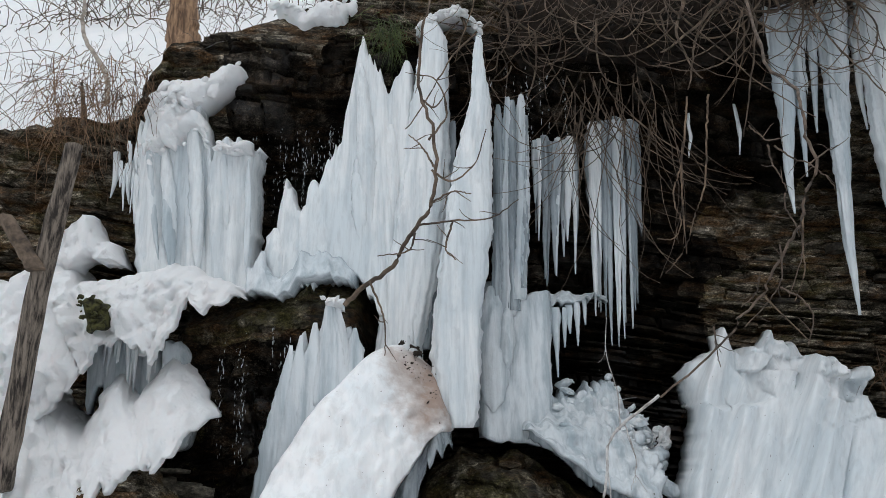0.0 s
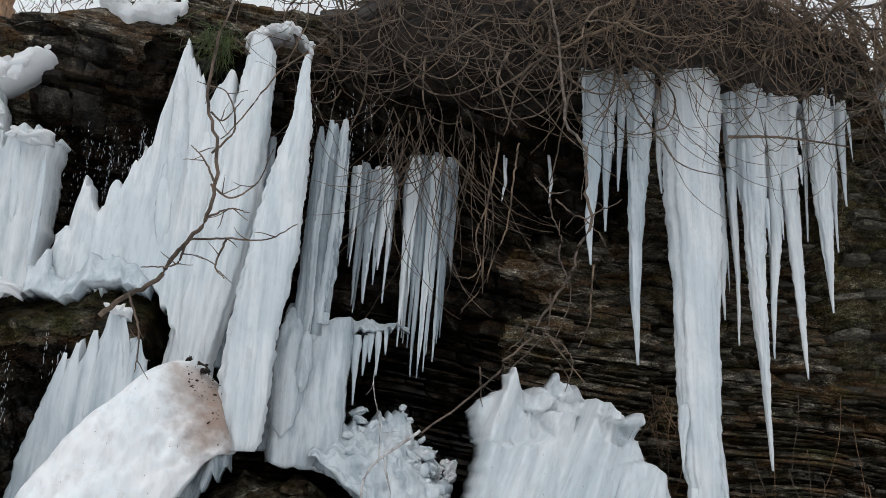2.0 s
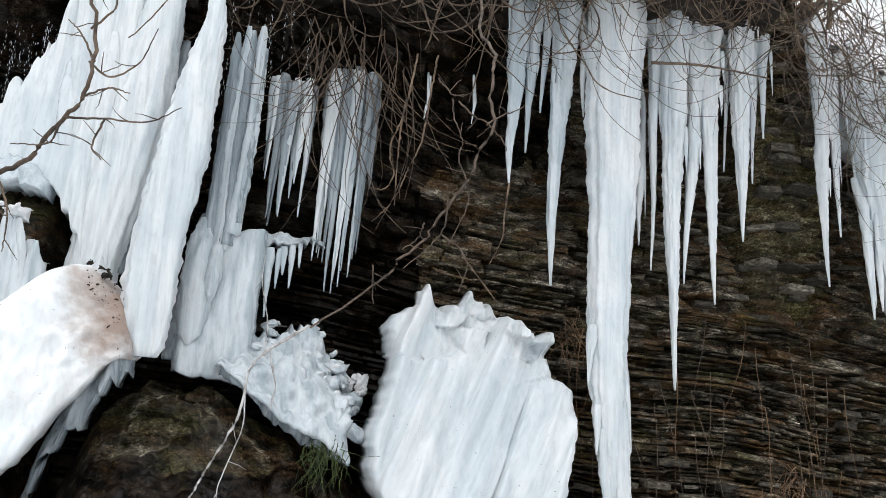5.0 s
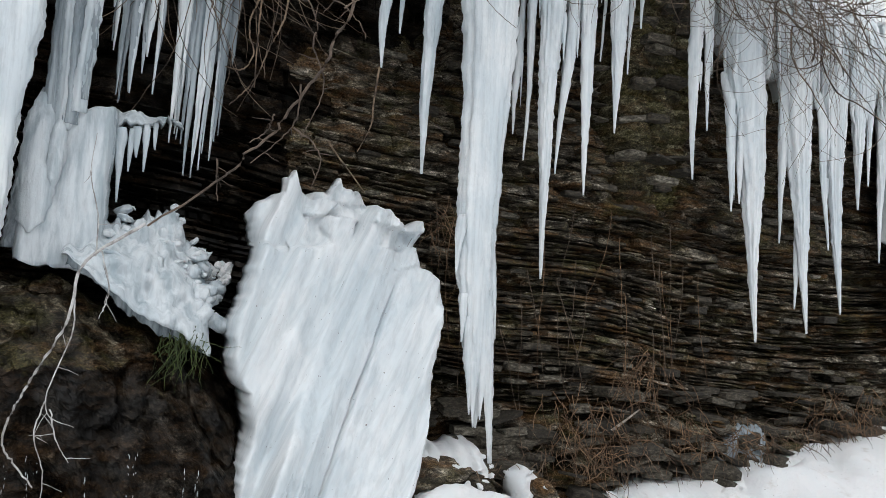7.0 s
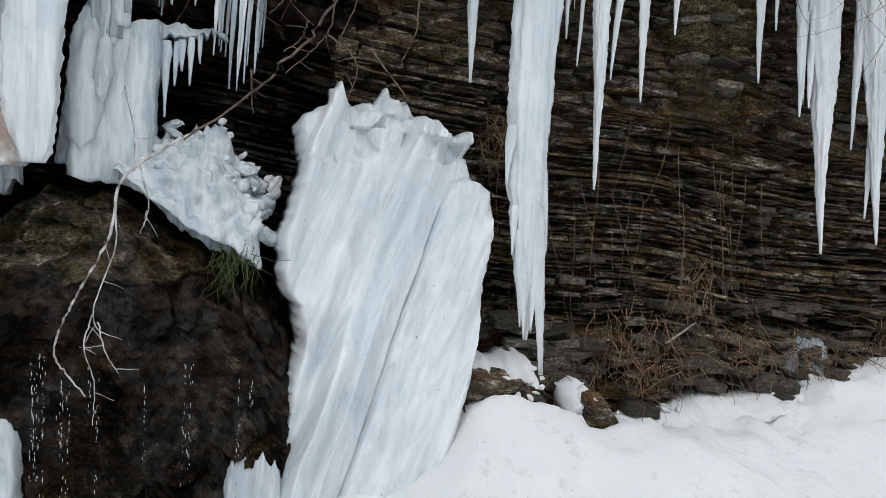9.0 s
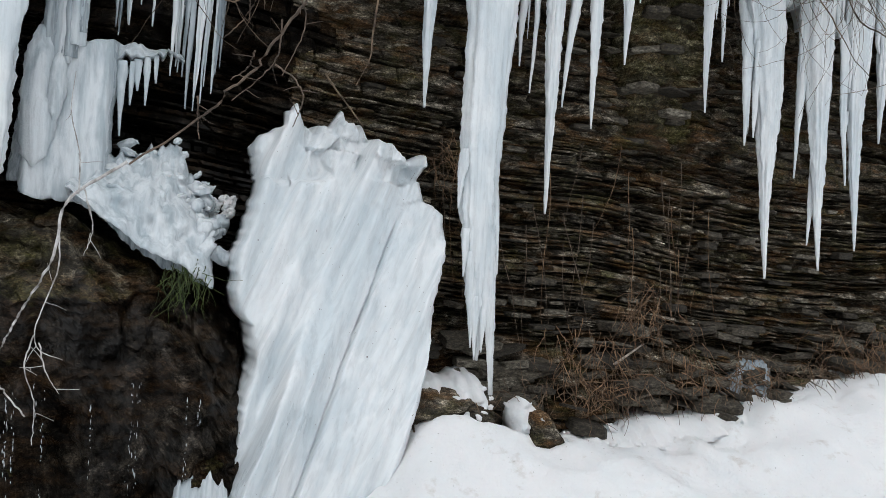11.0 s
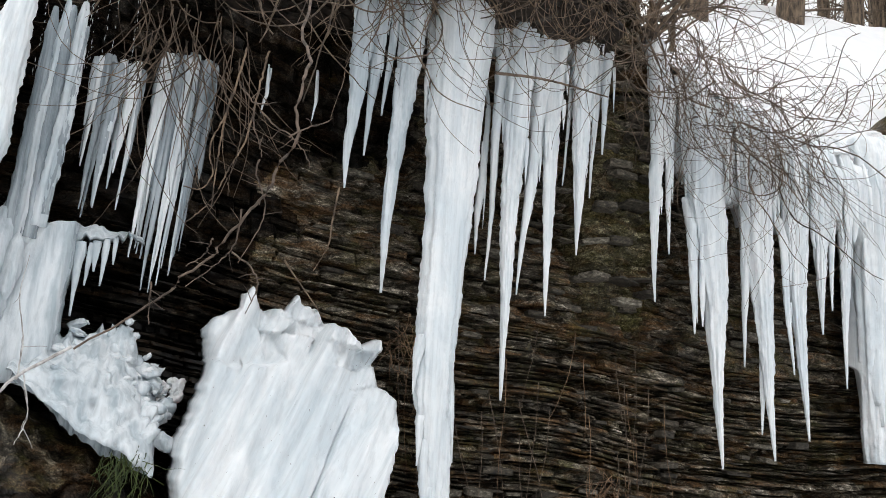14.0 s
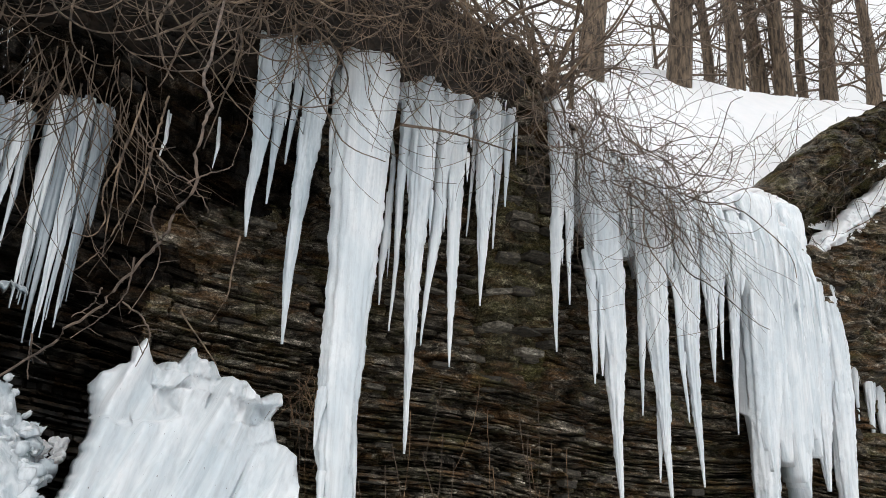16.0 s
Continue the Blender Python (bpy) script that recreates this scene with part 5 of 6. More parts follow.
icicle([(7.34, 6.0, 3.73, 0.106), (7.37, 6.0, 3.02, 0.069), (7.44, 6.0, 2.38, 0.017)], 325, "white icicle in a ragged cluster", ICE)
icicle([(7.99, 6.1, 4.71, 0.314), (7.97, 6.1, 4.03, 0.222), (7.96, 6.1, 3.34, 0.084), (7.97, 6.1, 2.85, 0.018)], 326, "white icicle with twin tips", ICE)
icicle([(8.21, 6.12, 4.72, 0.191), (8.16, 6.12, 3.87, 0.087), (8.13, 6.12, 3.12, 0.018)], 327, "white icicle with twin tips", ICE)
icicle([(8.48, 6.2, 4.88, 0.204), (8.45, 6.2, 3.93, 0.159), (8.42, 6.2, 3.01, 0.077), (8.41, 6.2, 2.32, 0.019)], 328, "heavy white icicle at the gully mouth", ICE)
icicle([(9.0, 6.25, 5.0, 0.633), (8.98, 6.25, 4.31, 0.675), (8.95, 6.25, 3.33, 0.589), (8.93, 6.25, 2.54, 0.431), (8.89, 6.25, 1.55, 0.291)], 329, "heavy white icicle at the gully mouth", ICE)
icicle([(9.78, 6.35, 5.07, 0.516), (9.72, 6.35, 4.3, 0.547), (9.67, 6.35, 3.43, 0.351), (9.69, 6.35, 2.6, 0.178), (9.71, 6.35, 1.69, 0.04)], 330, "heavy white icicle at the gully mouth", ICE)
icicle([(10.19, 6.4, 4.61, 0.372), (10.17, 6.4, 3.63, 0.464), (10.18, 6.4, 2.78, 0.312), (10.2, 6.4, 1.76, 0.069)], 331, "heavy white icicle at the gully mouth", ICE)
icicle([(10.53, 6.45, 4.45, 0.302), (10.63, 6.45, 3.55, 0.445), (10.64, 6.45, 2.53, 0.404), (10.65, 6.45, 1.57, 0.281)], 332, "heavy white icicle at the gully mouth", ICE)
icicle([(9.11, 6.2, 3.35, 0.202), (9.1, 6.2, 2.68, 0.092), (9.11, 6.2, 2.17, 0.019)], 333, "heavy white icicle at the gully mouth", ICE)
icicle([(11.2, 6.75, 4.16, 0.206), (11.23, 6.75, 3.57, 0.14), (11.26, 6.75, 3.0, 0.023)], 334, "grey-white icicle under the gully rock", ICE)
icicle([(11.54, 6.8, 3.93, 0.208), (11.56, 6.8, 3.3, 0.126), (11.58, 6.8, 2.72, 0.023)], 335, "grey-white icicle under the gully rock", ICE)
icicle([(11.84, 6.8, 3.73, 0.242), (11.87, 6.8, 3.01, 0.159), (11.84, 6.8, 2.32, 0.023)], 336, "grey-white icicle under the gully rock", ICE)
icicle([(12.19, 6.85, 3.61, 0.246), (12.17, 6.85, 2.8, 0.144), (12.13, 6.85, 2.03, 0.024)], 337, "grey-white icicle under the gully rock", ICE)
icicle([(1.98, 6.3, 4.25, 0.034), (1.96, 6.3, 4.18, 0.022), (1.95, 6.3, 4.08, 0.008)], 338, "tiny icicle on the bare rock face", ICE)
icicle([(2.39, 6.3, 4.30, 0.034), (2.38, 6.3, 4.22, 0.022), (2.37, 6.3, 4.10, 0.008)], 339, "tiny icicle on the bare rock face", ICE)
row = spline([(6.13, 5.98, 4.88), (6.56, 5.98, 4.78), (6.96, 5.98, 4.61), (7.38, 5.98, 4.5), (7.81, 5.98, 4.45), (8.18, 5.98, 4.45), (8.71, 5.98, 4.41), (9.25, 5.98, 4.3), (9.65, 5.98, 4.07)], 26)
spare = np.random.RandomState(77)
for i, p in enumerate(row):
    d, n = spare.uniform(0.03, 0.07), spare.uniform(0.35, 1.1)
    icicle([(p[0], p[1] - 0.04, p[2] + 0.1, d), (p[0], p[1] - 0.05, p[2] - 0.5 * n, d * 0.6), (p[0] + 0.02, p[1] - 0.05, p[2] - n, 0.006)], 700 + i, "slender white icicle below the frozen lip", ICE)
fall = thing("ice_fall", "wide white frozen fall at the mouth of the gully", "ice fall", "frozen falls")
sheet("ice_sheet", [(6.0, 5.5, 5.98, 4.69), (6.29, 5.4, 6.26, 4.31), (6.73, 5.28, 6.57, 4.19), (7.15, 5.17, 7.05, 4.02), (7.59, 5.07, 7.47, 4.03), (7.99, 4.98, 7.92, 4.17), (8.42, 4.89, 8.3, 4.23), (8.93, 4.96, 8.81, 3.97), (9.56, 4.97, 9.37, 3.98), (9.89, 4.73, 9.89, 3.85)], 6.15, 6.1, 211, ICE, fall, thick=0.5, jag=0.012, teeth=0.2, jagb=0.20, flute=0.10, freq=4, edge=0.3, power=0.5)
ribs_on(fall, [(6.0, 5.5, 5.98, 4.69), (6.29, 5.4, 6.26, 4.31), (6.73, 5.28, 6.57, 4.19), (7.15, 5.17, 7.05, 4.02), (7.59, 5.07, 7.47, 4.03), (7.99, 4.98, 7.92, 4.17), (8.42, 4.89, 8.3, 4.23), (8.93, 4.96, 8.81, 3.97), (9.56, 4.97, 9.37, 3.98), (9.89, 4.73, 9.89, 3.85)], 6.14, 6.08, 12, 1400, ICE, 0.06, 0.14, 0.10, 0.6, 0.3)
sheet("ice_curtain", [(8.72, 4.90, 8.70, 2.7), (8.95, 4.97, 8.90, 1.9), (9.2, 5.0, 9.12, 2.3), (9.45, 4.98, 9.35, 1.9), (9.7, 4.88, 9.6, 2.5), (9.95, 4.62, 9.92, 2.2)], 6.12, 6.10, 212, ICE, fall, thick=0.4, jag=0.01, teeth=0.2, jagb=0.45, flute=0.12, freq=3.0, edge=0.15, grain=0.2)

# snow and ice at the left foot
bank = thing("snow_bank", "lumpy snow bank on a rock step with icicles", "snow bank")
sheet("snow_body", [(-3.82, 3.14, -3.15, 1.86), (-3.55, 3.11, -2.93, 1.92), (-3.33, 3.13, -2.73, 1.99), (-3.15, 3.27, -2.55, 2.1), (-2.87, 2.99, -2.44, 2.39), (-2.66, 3.08, -2.29, 2.43), (-2.49, 3.15, -2.14, 2.39), (-2.28, 3.19, -2.02, 2.28), (-2.1, 3.22, -1.95, 2.46), (-1.9, 3.07, -1.83, 2.63), (-1.69, 3.0, -1.54, 2.73)], 5.95, 5.15, 221, SNOW, bank, thick=0.6, jag=0.015, jagb=0.07, teeth=0.6, flute=0.03, lump=0.34, freq=2.5, power=0.7, fine=0.20, ragged=0.13, tuck=0.10, ease=0.05, edge=0.20, deep=0.07, wob=0.06)
sheet("snow_lump", [(-3.23, 3.16, -3.09, 3.01), (-3.14, 3.36, -2.98, 3.05), (-2.98, 3.54, -2.83, 3.22), (-2.81, 3.45, -2.7, 3.22), (-2.74, 3.42, -2.62, 3.24)], 6.05, 5.8, 222, SNOW, bank, thick=0.3, jag=0.01, jagb=0.0, teeth=0.0, flute=0.01, lump=0.22, fine=0.20, ragged=0.14, tuck=0.05, ease=0.05, edge=0.04)
sheet("ice_mound", [(-3.45, 1.88, -2.79, 1.09), (-3.22, 1.94, -2.59, 1.12), (-3.08, 2.11, -2.54, 1.15), (-2.98, 2.25, -2.42, 1.21), (-2.83, 2.07, -2.3, 1.33), (-2.62, 1.93, -2.15, 1.41), (-2.52, 2.14, -2.06, 1.5), (-2.41, 2.28, -1.95, 1.55), (-2.28, 2.08, -1.83, 1.64), (-2.17, 2.3, -1.75, 1.66), (-2.07, 2.44, -1.67, 1.71), (-1.94, 2.45, -1.62, 1.96)], 5.65, 4.75, 223, SNOW, bank, thick=0.6, jag=0.03, jagb=0.06, teeth=0.6, flute=0.06, lump=0.22, freq=3.0, power=0.8, fine=0.16, ragged=0.07, tuck=0.0, ease=0.06, edge=0.24, deep=0.08, wob=0.06)
drip = np.random.RandomState(230)
for i in range(30):
    x, n, w = drip.uniform(-2.74, -2.12), drip.uniform(0.12, 0.5), drip.uniform(0.018, 0.05)
    z = 2.66 - 0.12 * drip.rand()
    part("icicle", *column_mesh([(x, 5.62, z, w), (x + 0.02, 5.62, z - 0.5 * n, w * 0.7), (x + 0.05 * n, 5.62, z - n, 0.008)], 230 + i), ICE if i % 2 else ICE_COLD_SHADE, bank)


def snow_patch(rows, yt, yb, count, size, seed, label, ragged=0.07, thick=0.2):
    ob = thing("snow_patch", label, "snow", "snow patches on the rock")
    sheet("snow_blanket", rows, yt, yb, seed, SNOW, ob, thick=thick, jag=0.012, jagb=0.01, teeth=0.0, flute=0.0, lump=0.22, fine=0.17, ragged=ragged * 1.2, edge=0.07, tuck=0.10, ease=0.05)
    lumps(ob, count // 2, rows, yt + 0.04, yb + 0.05, seed, size * 0.5, SNOW, "snow_clump", 0.8, 0.9, 0.0, 0.05, 0.75)
    lumps(ob, count, rows, yt, yb + 0.05, seed + 900, size * 0.22, SNOW, "snow_grain", 0.8, 0.9, 0.9, 0.75, 1.05)
    return ob


snow_patch([(-2.64, 4.58, -2.59, 4.43), (-2.54, 4.71, -2.45, 4.45), (-2.41, 4.84, -2.34, 4.48), (-2.22, 4.86, -2.16, 4.52), (-2.04, 4.8, -2.0, 4.57), (-1.93, 4.92, -1.89, 4.69), (-1.8, 4.97, -1.78, 4.8)], 6.1, 5.95, 22, 0.13, 241, "clumpy snow patch with ragged edge on the cliff's brow", 0.10)
snow_patch([(-1.61, 5.54, -1.56, 5.42), (-1.47, 5.61, -1.42, 5.42), (-1.37, 5.58, -1.33, 5.36), (-1.22, 5.63, -1.18, 5.42), (-1.09, 5.59, -1.05, 5.40), (-0.84, 5.65, -0.84, 5.5)], 6.25, 6.0, 12, 0.13, 242, "thin snow patch on the cliff's brow", 0.10)
snow_patch([(2.86, 0.40, 2.84, 0.10), (3.0, 0.62, 2.94, 0.12), (3.13, 0.60, 3.1, 0.18), (3.3, 0.60, 3.26, 0.24), (3.48, 0.56, 3.42, 0.38), (3.6, 0.5, 3.56, 0.42)], 6.0, 5.46, 24, 0.12, 243, "crusted snow lying on a low rock step", 0.10)
snow_patch([(3.68, 0.40, 3.66, 0.16), (3.78, 0.46, 3.75, 0.08), (3.88, 0.43, 3.86, 0.18), (4.0, 0.33, 3.98, 0.2)], 5.45, 5.14, 8, 0.10, 244, "small snow patch on a broken rock", 0.08)
snow_patch([(-2.6, 4.17, -2.56, 3.95), (-2.51, 4.42, -2.45, 4.0), (-2.35, 4.49, -2.3, 4.09), (-2.16, 4.49, -2.12, 4.19), (-2.03, 4.29, -2.0, 4.09)], 6.0, 5.92, 14, 0.10, 245, "crumbly snow on top of the frozen fall", 0.10, 0.1)
snow_patch([(11.56, 5.38, 11.29, 5.06), (11.9, 5.62, 11.61, 5.24), (12.37, 5.93, 12.06, 5.49), (12.88, 6.35, 12.48, 5.73), (13.54, 6.76, 13.04, 6.09), (14.72, 7.51, 14.13, 6.67)], 7.15, 6.92, 22, 0.13, 248, "band of snow on a ledge of the gully rock", 0.08)
snow_patch([(13.03, 6.94, 12.58, 6.63), (13.56, 7.54, 13.04, 6.85), (14.01, 7.94, 13.38, 7.03), (15.06, 8.65, 14.32, 7.47)], 7.3, 7.02, 8, 0.12, 249, "snow wedge lying on the gully rock", 0.06)
snow_patch([(7.72, 5.88, 6.83, 5.14), (8.21, 5.9, 7.25, 5.09), (8.54, 5.9, 7.53, 5.02), (9.16, 5.89, 8.01, 4.99), (9.69, 5.88, 8.51, 4.95), (10.19, 5.87, 8.89, 4.94), (10.55, 5.82, 9.23, 4.92), (10.75, 5.67, 9.45, 4.8)], 7.0, 6.08, 0, 0.1, 250, "smooth snow rolling over the frozen lip", 0.03, 0.3)
edge_x = np.linspace(3.4, 7.6, 12)
snow_patch([(float(x), 0.04 + 0.035 * k, float(x), -0.12 + 0.03 * k) for k, x in enumerate(edge_x)], 5.75, 5.3, 46, 0.09, 253, "crusted lumps of snow along the cliff's foot", 0.05, 0.3)
snow_patch([(-1.94, 4.18, -1.92, 4.09), (-1.82, 4.12, -1.8, 4.05), (-1.68, 4.21, -1.67, 4.08)], 5.98, 5.93, 12, 0.08, 246, "small snow crust on the ice edge", 0.03, 0.1)
lumps(bank, 50, [(-3.82, 3.14, -3.39, 1.88), (-3.55, 3.11, -3.16, 1.95), (-3.33, 3.13, -2.94, 2.02), (-3.15, 3.27, -2.75, 2.14), (-2.87, 2.99, -2.63, 2.45), (-2.66, 3.08, -2.47, 2.49), (-2.49, 3.15, -2.31, 2.45), (-2.28, 3.19, -2.18, 2.33), (-2.1, 3.22, -2.1, 2.53), (-1.9, 3.07, -1.97, 2.71), (-1.69, 3.0, -1.66, 2.82)], 5.95, 5.70, 257, 0.04, SNOW, "snow_clump", 0.8, 0.9, 0.9, 0.75, 1.0)
sheet("ice_fringe", [(-2.73, 2.6, -2.68, 2.35), (-2.65, 2.6, -2.6, 2.27), (-2.53, 2.61, -2.46, 2.15), (-2.4, 2.62, -2.33, 2.15), (-2.28, 2.64, -2.21, 2.11), (-2.18, 2.66, -2.12, 2.15)], 5.74, 5.70, 259, ICE_COLD_SHADE, bank, thick=0.12, jag=0.02, jagb=0.13, flute=0.06, freq=10, edge=0.03)
sheet("ice_column", [(-2.14, 2.46, -2.05, 1.71), (-2.09, 2.5, -1.99, 1.71), (-2.03, 2.51, -1.94, 1.73), (-1.98, 2.48, -1.89, 1.78), (-1.94, 2.45, -1.86, 1.93)], 5.66, 5.45, 260, ICE_COLD_SHADE, bank, thick=0.25, jag=0.05, jagb=0.02, teeth=0.4, flute=0.06, freq=6, edge=0.05)


def cap_on(line, count, size, seed, label):
    rows = [(p[0], p[2] + size * 0.5, p[0], p[2] - size * 0.3) for p in line]
    if len(rows) == 1:
        rows = [(line[0][0] - size * 0.7, line[0][2] + 0.03, line[0][0] - size * 0.7, line[0][2] - 0.05), (line[0][0] + size * 0.7, line[0][2] + 0.03, line[0][0] + size * 0.7, line[0][2] - 0.05)]
    return snow_patch(rows, line[0][1] + 0.05, line[0][1] - 0.06, count, size, seed, label, 0.03, 0.15)


moss = thing("moss_cushion", "green moss cushion showing through the snow bank", "moss")
sheet("moss_bed", [(-2.61, 2.76, -2.52, 2.49), (-2.5, 2.74, -2.43, 2.51), (-2.41, 2.69, -2.37, 2.53)], 5.35, 5.28, 9, MOSS, moss, thick=0.1, jag=0.02, jagb=0.0, teeth=0.0, flute=0.0, lump=0.1, fine=0.08, ragged=0.06, edge=0.05, ease=0.06)
lumps(moss, 40, [(-2.61, 2.76, -2.52, 2.49), (-2.5, 2.74, -2.43, 2.51), (-2.41, 2.69, -2.37, 2.53)], 5.36, 5.29, 8, 0.02, MOSS, "tuft")

cap_on([(-0.33, 6.0, 5.17), (-0.19, 6.0, 5.25), (-0.05, 6.0, 5.31), (0.07, 6.0, 5.31), (0.16, 6.0, 5.21), (0.22, 6.0, 5.13)], 12, 0.13, 251, "snow heap on top of the ice column")
snow_patch([(2.08, 5.65, 2.07, 5.48), (2.28, 5.83, 2.26, 5.63), (2.46, 6.07, 2.44, 5.81), (2.61, 6.23, 2.58, 5.98)], 6.1, 5.95, 8, 0.12, 254, "snow lying among the roots on the overhang", 0.10)
snow_patch([(4.43, 6.52, 4.3, 6.2), (4.64, 6.63, 4.5, 6.21), (4.83, 6.51, 4.69, 6.23)], 6.3, 6.1, 6, 0.12, 255, "small snow patch on the root-grown bank", 0.08)
cap_on([(-0.88, 5.45, 2.75)], 4, 0.10, 252, "small snow heap on an ice knob")


# ---- wood, roots and twigs ----
class Tubes:
    """Collects many thin tapered tubes into one mesh."""

    def __init__(self):
        self.v, self.f, self.n = [], [], 0

    def add(self, pts, r0, r1, sides=4):
        pts = np.asarray(pts, float)
        n = len(pts)
        d = np.gradient(pts, axis=0)
        d /= np.linalg.norm(d, axis=1)[:, None] + 1e-9
        up = np.where(np.abs(d[:, 2:3]) > 0.9, [[1.0, 0, 0]], [[0, 0, 1.0]])
        a = np.cross(d, up)
        a /= np.linalg.norm(a, axis=1)[:, None] + 1e-9
        b = np.cross(d, a)
        th = np.arange(sides) * 2 * math.pi / sides
        r = np.linspace(r0, r1, n)[:, None, None]
        ring = pts[:, None] + r * (a[:, None] * np.cos(th)[None, :, None] + b[:, None] * np.sin(th)[None, :, None])
        self.v.append(ring.reshape(-1, 3))
        i, j = np.meshgrid(np.arange(n - 1), np.arange(sides), indexing="ij")
        j2 = (j + 1) % sides
        q = np.stack([i * sides + j, i * sides + j2, (i + 1) * sides + j2, (i + 1) * sides + j], -1).reshape(-1, 4) + self.n
        self.f.append(q)
        self.n += n * sides

    def part(self, name, mat, parent=None, label=""):
        return part(name, np.concatenate(self.v), np.concatenate(self.f), mat, parent, label)


def wander(start, way, length, r, steps=12, sway=0.35, drop=0.0, curl=0.0):
    """A wandering line: a twig, root or stalk."""
    p, d = np.array(start, float), np.array(way, float)
    d /= np.linalg.norm(d)
    out, h = [p.copy()], length / steps
    turn = r.uniform(-curl, curl)
    for k in range(steps):
        d = d + r.normal(0, sway, 3) * 0.5 + np.array([turn * d[2], 0, -turn * d[0] - drop])
        d /= np.linalg.norm(d)
        p = p + d * h
        out.append(p.copy())
    return np.array(out)


def limb(name, label, category, line, thick, twigs, mat, knots=0.0, group=""):
    ob = thing(name, label, category, group)
    t = Tubes()
    r = np.random.RandomState(len(line) * 17)
    c = spline(line, 60)
    c = c + r.normal(0, knots, c.shape) * min(1.0, np.linalg.norm(np.diff(c, axis=0), axis=1).sum() / 2.5)
    t.add(c, thick, thick * 0.45, 7)
    t.part("stem", mat, ob)
    for tw in twigs:
        t = Tubes()
        c = spline(tw, 22) + r.normal(0, knots * 0.35, (22, 3))
        t.add(c, thick * 0.5, thick * 0.2, 5)
        for k in range(3):
            i = r.randint(4, 20)
            t.add(wander(c[i], r.normal(0, 1, 3) * (1, 0.5, 1), 0.09, r, 4, 0.3), thick * 0.25, thick * 0.12, 4)
        t.part("twig", mat, ob)
    return ob


limb("bare_branch", "bare brown branch with short side twigs hanging before the fall", "branch", [(-0.49, 3.35, 2.27), (-0.38, 3.33, 2.36), (-0.28, 3.31, 2.43), (-0.22, 3.29, 2.53), (-0.17, 3.27, 2.6), (-0.11, 3.25, 2.69), (-0.09, 3.23, 2.84), (-0.1, 3.21, 3.01), (-0.16, 3.19, 3.19), (-0.15, 3.17, 3.43), (-0.11, 3.15, 3.61), (-0.05, 3.9, 4.6), (0.3, 5.6, 6.2)], 0.011, [[(-0.17, 3.25, 2.59), (-0.02, 3.25, 2.61), (0.14, 3.25, 2.62), (0.26, 3.25, 2.7)], [(-0.11, 3.25, 2.69), (-0.02, 3.25, 2.74), (0.06, 3.25, 2.73)], [(-0.09, 3.25, 2.84), (-0.15, 3.25, 2.95), (-0.21, 3.25, 3.01)], [(-0.02, 3.25, 2.61), (-0.05, 3.25, 2.49), (-0.01, 3.25, 2.44)], [(-0.11, 3.25, 2.84), (-0.02, 3.25, 2.79), (0.08, 3.25, 2.87), (0.13, 3.25, 3.03)], [(-0.18, 3.25, 2.56), (-0.21, 3.25, 2.48), (-0.34, 3.25, 2.46)], [(-0.12, 3.25, 2.98), (-0.04, 3.25, 3.11), (-0.09, 3.25, 3.27), (-0.19, 3.25, 3.3)], [(-0.15, 3.25, 3.17), (-0.09, 3.25, 3.14), (-0.02, 3.25, 3.25)], [(-0.37, 3.25, 2.35), (-0.31, 3.25, 2.2), (-0.3, 3.25, 2.04)]], TWIG, 0.004)
limb("vine", "long grey-brown vine hanging across the rock face", "vine", [(2.05, 5.30, 5.50), (2.00, 4.90, 4.75), (1.82, 4.30, 3.90), (1.80, 3.90, 3.53), (1.74, 3.75, 3.35), (1.70, 3.65, 3.16), (1.71, 3.60, 2.98), (1.64, 3.60, 2.82), (1.59, 3.60, 2.69), (1.52, 3.60, 2.57), (1.43, 3.60, 2.44), (1.38, 3.60, 2.34), (1.28, 3.60, 2.25), (1.22, 3.60, 2.17), (1.11, 3.60, 2.06), (0.88, 3.60, 1.90)], 0.010, [[(1.52, 3.60, 3.07), (1.60, 3.60, 3.01), (1.67, 3.60, 2.98), (1.74, 3.60, 2.92), (1.78, 3.60, 2.85)], [(1.67, 3.60, 2.97), (1.75, 3.60, 3.03), (1.86, 3.60, 3.09)], [(1.54, 3.60, 2.83), (1.54, 3.60, 2.75), (1.59, 3.60, 2.63), (1.58, 3.60, 2.51), (1.50, 3.60, 2.33)], [(1.49, 3.60, 2.58), (1.49, 3.60, 2.50), (1.47, 3.60, 2.40), (1.42, 3.60, 2.33), (1.29, 3.60, 2.20)], [(1.47, 3.60, 2.38), (1.56, 3.60, 2.32), (1.60, 3.60, 2.24), (1.56, 3.60, 2.11)], [(1.49, 3.60, 3.08), (1.50, 3.60, 2.99), (1.54, 3.60, 2.90), (1.55, 3.60, 2.84)], [(1.15, 3.60, 2.20), (1.15, 3.60, 2.13), (1.16, 3.60, 2.02)], [(1.38, 3.60, 2.43), (1.35, 3.60, 2.35), (1.28, 3.60, 2.29)], [(1.41, 3.60, 3.18), (1.46, 3.60, 3.13), (1.50, 3.60, 3.10), (1.60, 3.60, 3.13)]], VINE_BARK, 0.006)
